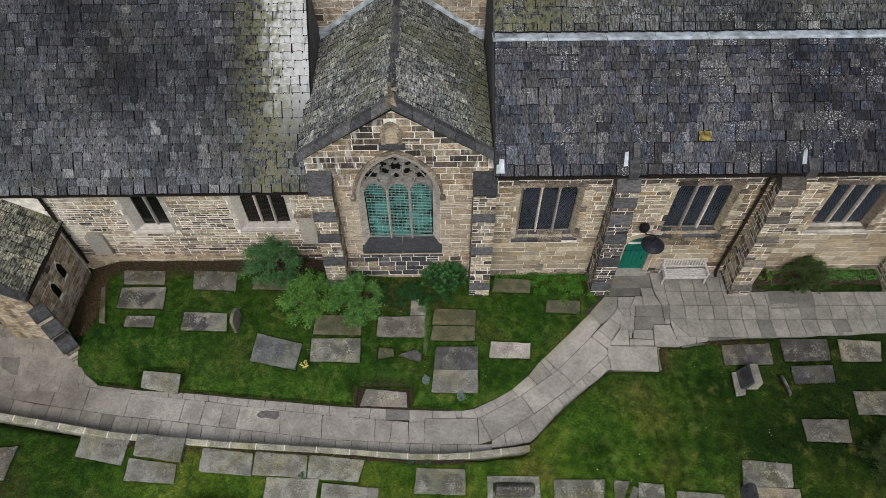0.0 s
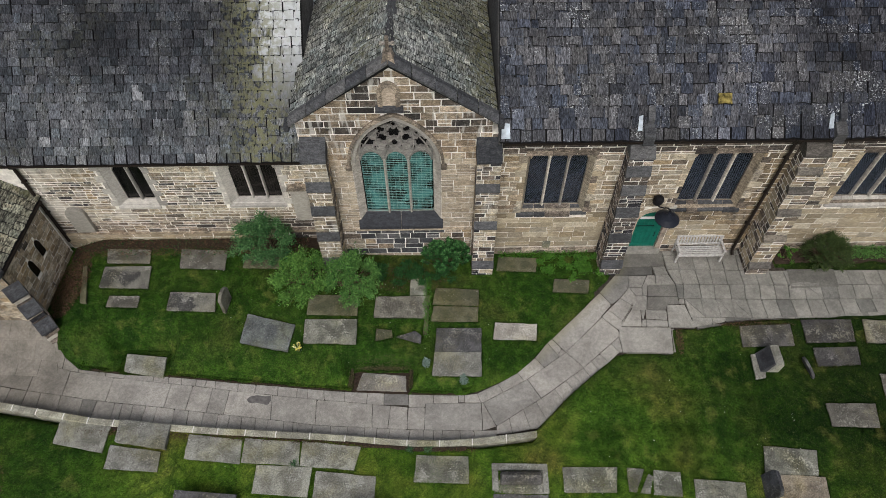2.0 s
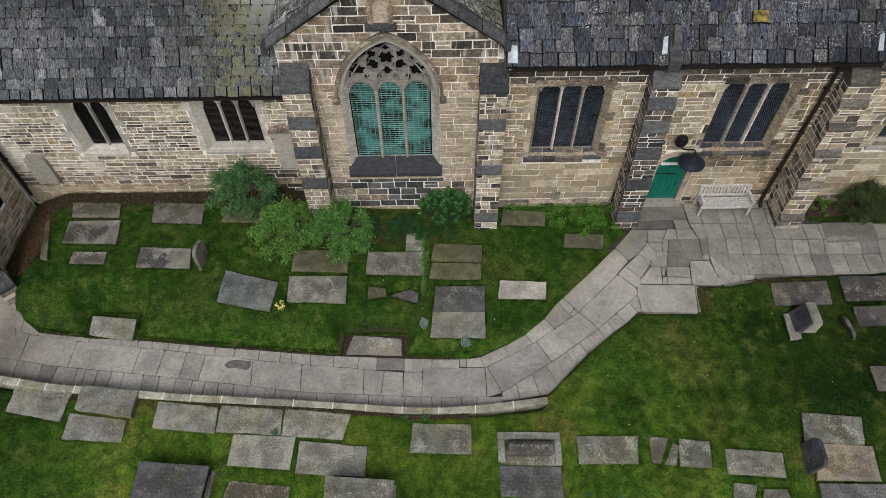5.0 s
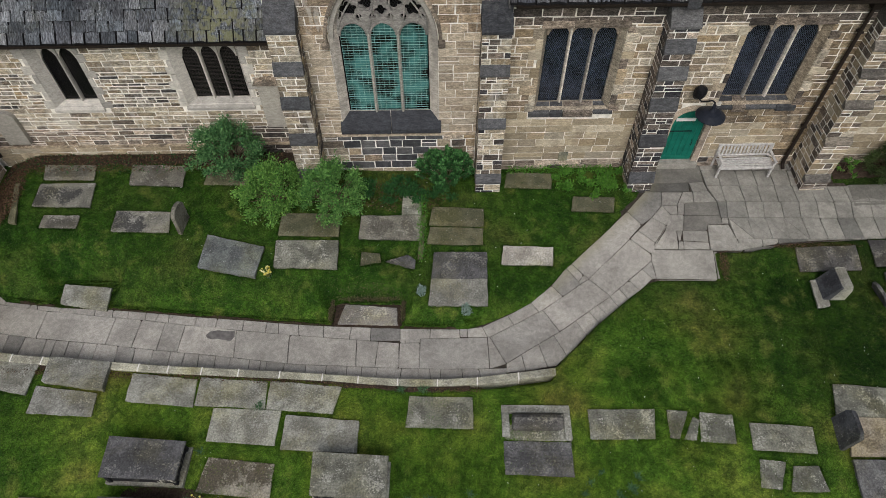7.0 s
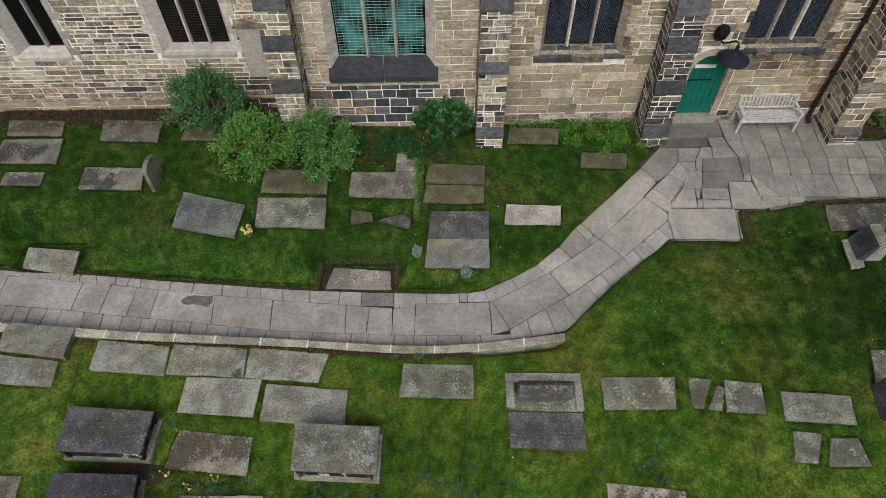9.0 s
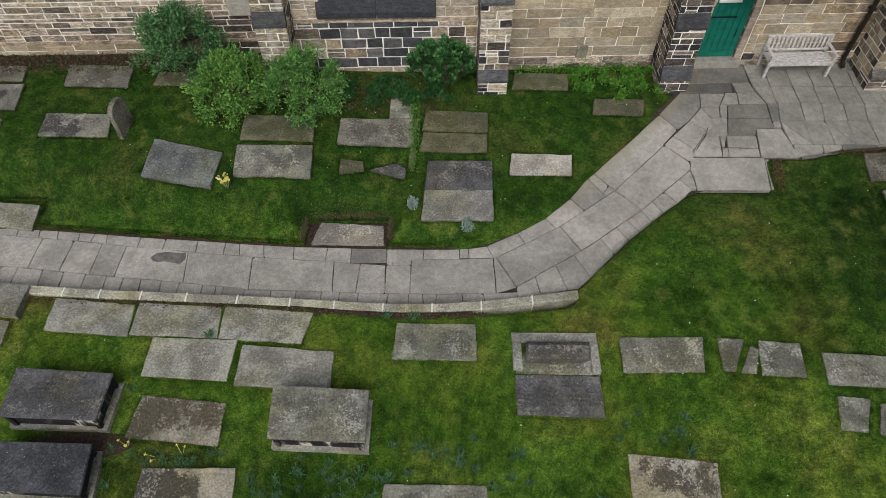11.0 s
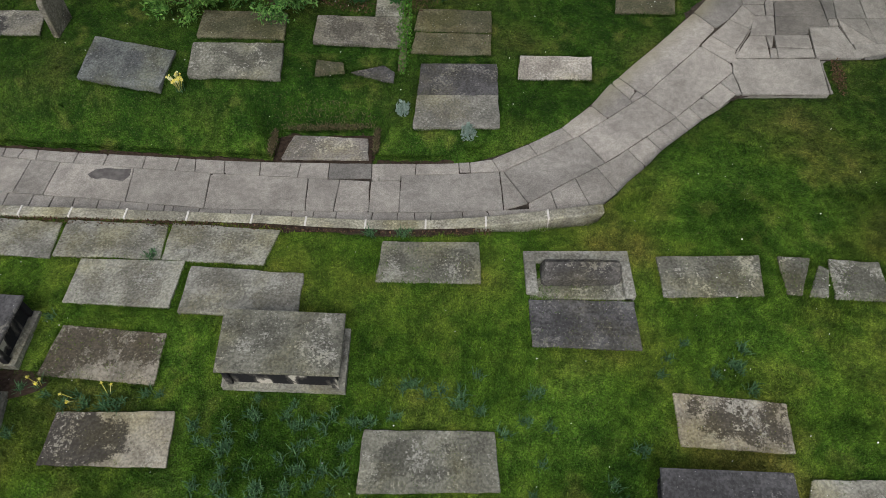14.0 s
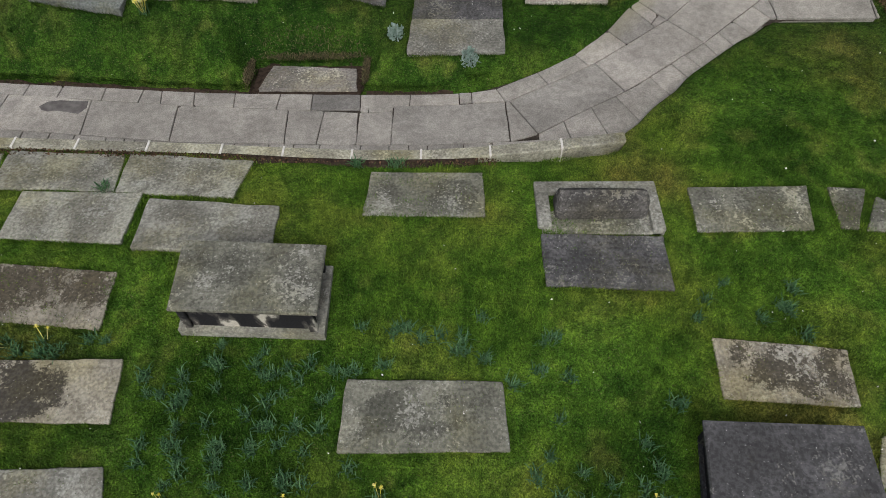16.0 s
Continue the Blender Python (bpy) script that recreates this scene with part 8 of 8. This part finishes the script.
soil_bed(-15.0, -4.6, 14.98, 15.8, "dark leafy soil along the foot of the chancel aisle wall")
soil_bed(12.75, 19.0, 14.0, 14.9, "dark soil bed between the path and the aisle wall")
scatter("leaf_litter", strip(-14.9, -5.5, 14.75, 15.75), 9000, 0.055, leaf_litter, "brown dead leaves along the foot of the wall", "leaf litter", 51, 0.015, 0.7, 0.2, 0.05)
scatter("leaf_litter", blob(-14.4, 13.3, 0.75, 1.5), 4500, 0.055, leaf_litter, "reddish dead leaves heaped by the porch wall", "leaf litter", 52, 0.015, 0.7, 0.2, 0.08)
scatter("leaf_litter", strip(-12.5, 1.0, 7.30, 7.46, -0.035), 3500, 0.042, leaf_litter, "dead leaves and debris below the kerb", "leaf litter", 62, 0.02, 0.7, 0.2, 0.04)
scatter("leaf_litter", blob(8.55, 11.35, 0.14, 0.5), 500, 0.04, leaf_litter, "dead leaves caught at the edge of the paving", "leaf litter", 72, 0.01, 0.7, 0.2, 0.03)
scatter("leaf_litter", blob(11.0, 11.98, 1.9, 0.1), 700, 0.04, leaf_litter, "dead leaves along the edge of the paving", "leaf litter", 73, 0.01, 0.7, 0.2, 0.03)
scatter("leaf_litter", blob(-16.2, 5.6, 2.0, 1.6), 6000, 0.05, leaf_litter, "brown dead leaves over thin grass", "leaf litter", 63, 0.01, 0.7, 0.2, 0.03)
scatter("leaf_litter", blob(-1.6, 13.6, 1.6, 0.6), 1800, 0.05, leaf_litter, "brown dead stalks and leaves among the weeds", "leaf litter", 64, 0.01, 0.6, 0.3, 0.05)
for k, (a, b, c, d) in enumerate(((-3.45, 9.95, 0.07, 0.4), (-2.35, 10.36, 1.0, 0.07), (-2.35, 10.5, 1.05, 0.2), (-1.28, 9.95, 0.07, 0.4))):
    scatter("dry_grass", blob(a, b, c, d), 900, 0.075, dry_grass, "dry grass and debris round a sunken slab", "dry grass", 65 + k, 0.0, 0.16, 0.9, 0.03)
scatter("ivy", strip(-14.8, -5.5, 14.6, 15.7), 900, 0.06, leaf_dark, "low ivy creeping along the wall foot", "ivy", 53, 0.03, 0.8, 0.6, 0.08)
scatter("weeds", clumps(5.0, 14.3, 1.45, 0.62, 26, 541), 4200, 0.085, leaf_weed, "lush green weeds at the foot of the aisle wall", "weeds", 54, 0.02, 0.55, 0.9, 0.17)
scatter("weeds", strip(2.0, 5.5, 14.5, 14.95), 1800, 0.07, leaf_weed, "green weeds along the aisle wall", "weeds", 55, 0.02, 0.6, 0.8, 0.12)
scatter("weeds", clumps(-1.3, 13.85, 1.6, 0.6, 40, 561), 5600, 0.085, leaf_dark, "tangled green weeds under the traceried window", "weeds", 56, 0.03, 0.5, 0.8, 0.18)
scatter("weeds", blob(16.5, 15.0, 2.0, 0.3), 2500, 0.07, leaf_mid, "low green plants along the aisle wall", "weeds", 57, 0.03, 0.5, 0.8, 0.18)
scatter("weeds", blob(-0.75, 12.6, 0.16, 1.3), 900, 0.06, leaf_weed, "weeds growing between two ledger stones", "weeds", 58, 0.03, 0.6, 0.8, 0.12)
for k, (a, b) in enumerate(((-0.72, 10.35), (0.62, 9.78))):
    scatter("silver_plant", blob(a, b, 0.14, 0.18), 260, 0.07, leaf_mat("silvery_leaf", (0.16, 0.24, 0.2), (0.3, 0.38, 0.34)), "small silvery plant beside a ledger stone", "plant", 60 + k, 0.03, 0.6, 0.7, 0.1)


def daffodil(seed, blades, flowers, height):
    """One clump: strap leaves that bend over, and a few flowers on stalks."""
    r = random.Random(seed)
    c = tagged(empty("daffodil_clump"), "clump of bluish daffodil leaves in the grass" if not flowers else "clump of daffodils with yellow flowers in the grass", "daffodils", "daffodil clumps")
    verts, faces = [], []
    for k in range(blades):
        a = r.uniform(0, 6.283)
        d = Vector((math.cos(a), math.sin(a), 0))
        s = Vector((-d.y, d.x, 0)) * 0.0105
        p = Vector((r.gauss(0, 0.045), r.gauss(0, 0.035), -0.02))
        h, out = height * r.uniform(0.6, 1.15), r.uniform(0.01, 0.085)
        o = len(verts)
        for t in (0, 0.4, 0.75, 1.0):
            q = p + d * out * t * t * 1.4 + Vector((0, 0, h * (t - 0.28 * t * t * t)))
            w = 1 - 0.75 * t
            verts += [tuple(q - s * w), tuple(q + s * w)]
        for i in range(3):
            faces.append((o + 2 * i, o + 2 * i + 1, o + 2 * i + 3, o + 2 * i + 2))
    mesh_object("leaves", verts, faces, leaf_daff, c)
    for k in range(flowers):
        a = r.uniform(0, 6.283)
        q = Vector((math.cos(a) * r.uniform(0.05, 0.16), math.sin(a) * r.uniform(0.05, 0.16), height * r.uniform(0.9, 1.15)))
        face = Vector((math.cos(a), math.sin(a) - 0.5, 0.5)).normalized()
        e1_ = face.orthogonal().normalized()
        e2_ = face.cross(e1_)
        bm = bmesh.new()
        centre = bm.verts.new(q)
        for i in range(6):
            b0 = 2 * math.pi * i / 6
            t0 = bm.verts.new(q + 0.022 * (math.cos(b0 - 0.4) * e1_ + math.sin(b0 - 0.4) * e2_) + face * 0.004)
            t1 = bm.verts.new(q + 0.04 * (math.cos(b0) * e1_ + math.sin(b0) * e2_))
            t2 = bm.verts.new(q + 0.022 * (math.cos(b0 + 0.4) * e1_ + math.sin(b0 + 0.4) * e2_) + face * 0.004)
            bm.faces.new((centre, t0, t1, t2))
        tube_bm([q, q + face * 0.03], [0.012, 0.018], 6, bm)
        tube_bm([Vector((q.x * 0.3, q.y * 0.3, 0)), q], 0.004, 3, bm)
        part("flower", bm, petal if r.random() < 0.6 else pale_petal, c)
    return c


def plant(protos, spots, seed):
    r = random.Random(seed)
    for x, y in spots:
        k = r.choice(protos)
        sc = r.uniform(0.75, 1.2)
        copy_thing(k, Matrix.Translation((x, y, ground_z(x, y))) @ pose(0, 0, 0, 0, 0, r.uniform(0, 360)) @ Matrix.Scale(sc, 4))


protos = [daffodil(70 + k, 34 + 8 * k, 0, 0.19) for k in range(4)]
flowered = [daffodil(80, 16, 3, 0.2), daffodil(81, 14, 2, 0.19)]
big_bunch = daffodil(82, 44, 26, 0.3)
for o_, (a, b) in zip(protos, ((-1.9, 3.1), (-2.5, 2.7), (-0.6, 3.85), (0.7, 3.95))):
    o_.matrix_world = Matrix.Translation((a, b, ground_z(a, b)))
for o_, (a, b) in zip(flowered, ((-0.55, 2.25), (-0.9, 2.1))):
    o_.matrix_world = Matrix.Translation((a, b, ground_z(a, b)))
big_bunch.matrix_world = Matrix.Translation((-5.32, 10.68, ground_z(-5.32, 10.68)))
r_ = random.Random(90)
spots = []
for n_, (x0, x1, y0, y1) in ((58, (-3.6, -1.0, 2.1, 4.1)), (14, (-1.0, 0.9, 3.75, 4.6)), (7, (0.9, 1.8, 2.6, 4.9)), (9, (2.3, 3.1, 1.9, 3.4)), (6, (3.5, 5.2, 4.4, 5.2)), (6, (1.0, 2.6, 1.9, 2.6))):
    cols_ = max(1, round(math.sqrt(n_ * (x1 - x0) / (y1 - y0))))
    rows_n = max(1, round(n_ / cols_))
    spots += [(x0 + (x1 - x0) * (i + r_.uniform(-0.3, 1.3)) / cols_, y0 + (y1 - y0) * (j + r_.uniform(-0.3, 1.3)) / rows_n) for i in range(cols_) for j in range(rows_n)]
spots += [(-5.9 + 0.3 * k + r_.uniform(-0.1, 0.1), 4.1 + r_.uniform(-0.12, 0.12)) for k in range(7)]
spots += [(-6.2 + r_.uniform(-0.1, 0.1), 5.5), (-6.35, 4.3), (-6.3, 3.6), (-5.0, 6.75), (-4.95, 6.7)]
spots += [(-1.20, 7.27), (-0.66, 7.28), (-0.52, 7.30), (-0.59, 7.22)]
slab_zones = [(-1.15, 1.0, 2.7, 3.75), (2.9, 5.1, 2.0, 3.15), (3.6, 5.45, 3.35, 4.35), (-5.8, -3.75, 3.05, 4.0), (-3.35, -1.3, 4.15, 5.4)]
spots = [p for p in spots if not any(a < p[0] < b and c < p[1] < d for a, b, c, d in slab_zones)]
plant(protos, spots, 91)
plant(flowered, [(-5.0, 4.2), (-5.45, 4.15), (-1.6, 2.15), (-0.7, 1.95), (-3.0, 2.2), (-0.66, 7.55), (2.55, 2.2), (-6.1, 4.35)], 92)


# ---- grass blades ----
GX, GY = np.arange(-18.0, 18.61, 0.1), np.arange(0.6, 15.81, 0.1)
GZ = np.array([[ground_z(float(x), float(y)) for x in GX] for y in GY])
EDGE_N, EDGE_S = np.array([north_y(float(x)) for x in GX]), np.array([south_y(float(x)) for x in GX])


def heights(x, y):
    i, j = (x - GX[0]) / 0.1, (y - GY[0]) / 0.1
    a, b = np.clip(i.astype(int), 0, len(GX) - 2), np.clip(j.astype(int), 0, len(GY) - 2)
    u, v = i - a, j - b
    return (GZ[b, a] * (1 - u) + GZ[b, a + 1] * u) * (1 - v) + (GZ[b + 1, a] * (1 - u) + GZ[b + 1, a + 1] * u) * v


def grass(n, x0, x1, y0, y1, size, seed, clump=0, label="short mown grass blades on the churchyard lawn"):
    """Single blades; with clump, that many of them together in one tuft."""
    r = np.random.RandomState(seed)
    x, y = r.uniform(x0, x1, n), r.uniform(y0, y1, n)
    if clump:
        x, y = np.repeat(x, clump) + r.normal(0, 0.035, n * clump), np.repeat(y, clump) + r.normal(0, 0.03, n * clump)
        n *= clump
    top, low = np.interp(x, GX, EDGE_N), np.interp(x, GX, EDGE_S)
    keep = (y > top + 0.06) & (y < 15.0) | (y < low - 0.26)
    x, y = x[keep], y[keep]
    n = len(x)
    z = heights(x, y)
    a, h = r.uniform(0, 6.283, n), size * r.uniform(0.4, 1.35, n)
    dx, dy, lean_, w = np.cos(a), np.sin(a), r.uniform(0.2, 0.9, n) * h, 0.003 + size * 0.06
    co = np.empty((n, 3, 3))
    co[:, 0] = np.stack((x - dy * w, y + dx * w, z - 0.005), 1)
    co[:, 1] = np.stack((x + dy * w, y - dx * w, z - 0.005), 1)
    co[:, 2] = np.stack((x + dx * lean_, y + dy * lean_, z + h * 0.8), 1)
    me = bpy.data.meshes.new("grass")
    me.vertices.add(3 * n)
    me.vertices.foreach_set("co", co.ravel())
    me.loops.add(3 * n)
    me.loops.foreach_set("vertex_index", np.arange(3 * n, dtype=np.int32))
    me.polygons.add(n)
    me.polygons.foreach_set("loop_start", np.arange(0, 3 * n, 3, dtype=np.int32))
    me.update(calc_edges=True)
    me.materials.append(blade_mat)
    tagged(new("grass", me), label, "grass", "", "stuff")


grass(620000, -9, 8.5, 1.2, 8.2, 0.03, 101)
grass(420000, -17, 18, 1.2, 15.2, 0.042, 102)
grass(5200, -9, 9, 1.2, 8.2, 0.07, 103, 16, "tufts of longer grass in the lower lawn")
grass(3800, -16, 17, 8.0, 15.0, 0.075, 104, 16, "tufts of longer grass in the upper lawn")


def tufts(lines, per_metre, size, reach, seed, out=(0, 0)):
    """Longer grass that mowing leaves along cut edges and round stones."""
    r = np.random.RandomState(seed)
    verts, faces = [], []
    for a, b in lines:
        length = math.hypot(b[0] - a[0], b[1] - a[1])
        if length < 0.05:
            continue
        ex, ey = (b[0] - a[0]) / length, (b[1] - a[1]) / length
        f = r.uniform(0, 30)
        for k in range(int(length * per_metre)):
            t = r.uniform(0, 1)
            thick_ = 0.5 + 0.5 * math.sin(f + t * length * 9) * math.sin(f * 2 + t * length * 4.1)
            if r.uniform(0, 1) > 0.25 + thick_:
                continue
            q = r.uniform(-0.2, 1.0) * reach
            x, y = a[0] + (b[0] - a[0]) * t + ey * q, a[1] + (b[1] - a[1]) * t - ex * q
            z = ground_z(x, y)
            an = r.uniform(0, 6.283)
            dx, dy = math.cos(an), math.sin(an)
            h = size * r.uniform(0.5, 1.3)
            o = len(verts)
            w = 0.008
            ln = r.uniform(0.3, 1.0) * h
            verts += [(x - dy * w, y + dx * w, z - 0.01), (x + dy * w, y - dx * w, z - 0.01), (x + dx * ln + out[0] * h, y + dy * ln + out[1] * h, z + h * 0.8)]
            faces.append((o, o + 1, o + 2))
    tagged(mesh_object("grass", verts, faces, blade_mat), "longer grass along cut edges and round the stones", "grass", "", "stuff")


edge_lines = []
for o_ in OUTLINES:
    turn = 1 if sum(p[0] * q[1] - q[0] * p[1] for p, q in zip(o_, o_[1:] + o_[:1])) > 0 else -1
    edge_lines += [(p, q) if turn > 0 else (q, p) for p, q in zip(o_, o_[1:] + o_[:1])]
tufts(edge_lines, 420, 0.07, 0.06, 111)
cut = [(x, line_y(NORTH, x) + 0.05) for x in np.arange(-13.6, 1.4, 0.3)]
cut_lines = [(q, p) for p, q in zip(cut, cut[1:]) if not -3.45 < p[0] < -1.3]
for x0, x1, y1 in ((-3.36, -1.36, 10.26), (-11.93, -10.3, 10.92)):
    cut_lines += [((x0 - 0.07, 9.6), (x0 - 0.07, y1)), ((x0, y1 + 0.08), (x1, y1 + 0.08)), ((x1 + 0.07, y1), (x1 + 0.07, 9.6))]
tufts(cut_lines, 520, 0.085, 0.1, 112, (0, -0.7))


# ---- fallen petals and tiny flowers in the lawn ----
def speck_region(r):
    x, y = r.uniform(-9, 12), r.uniform(1.8, 14.4)
    if south_y(x) - 0.7 < y < north_y(x) + 0.1:
        return None
    return (x, y)


scatter("fallen_petals", speck_region, 260, 0.03, white_paint, "tiny white petals scattered in the grass", "petals", 120, 0.035, 0.8, 0.8, 0.01)
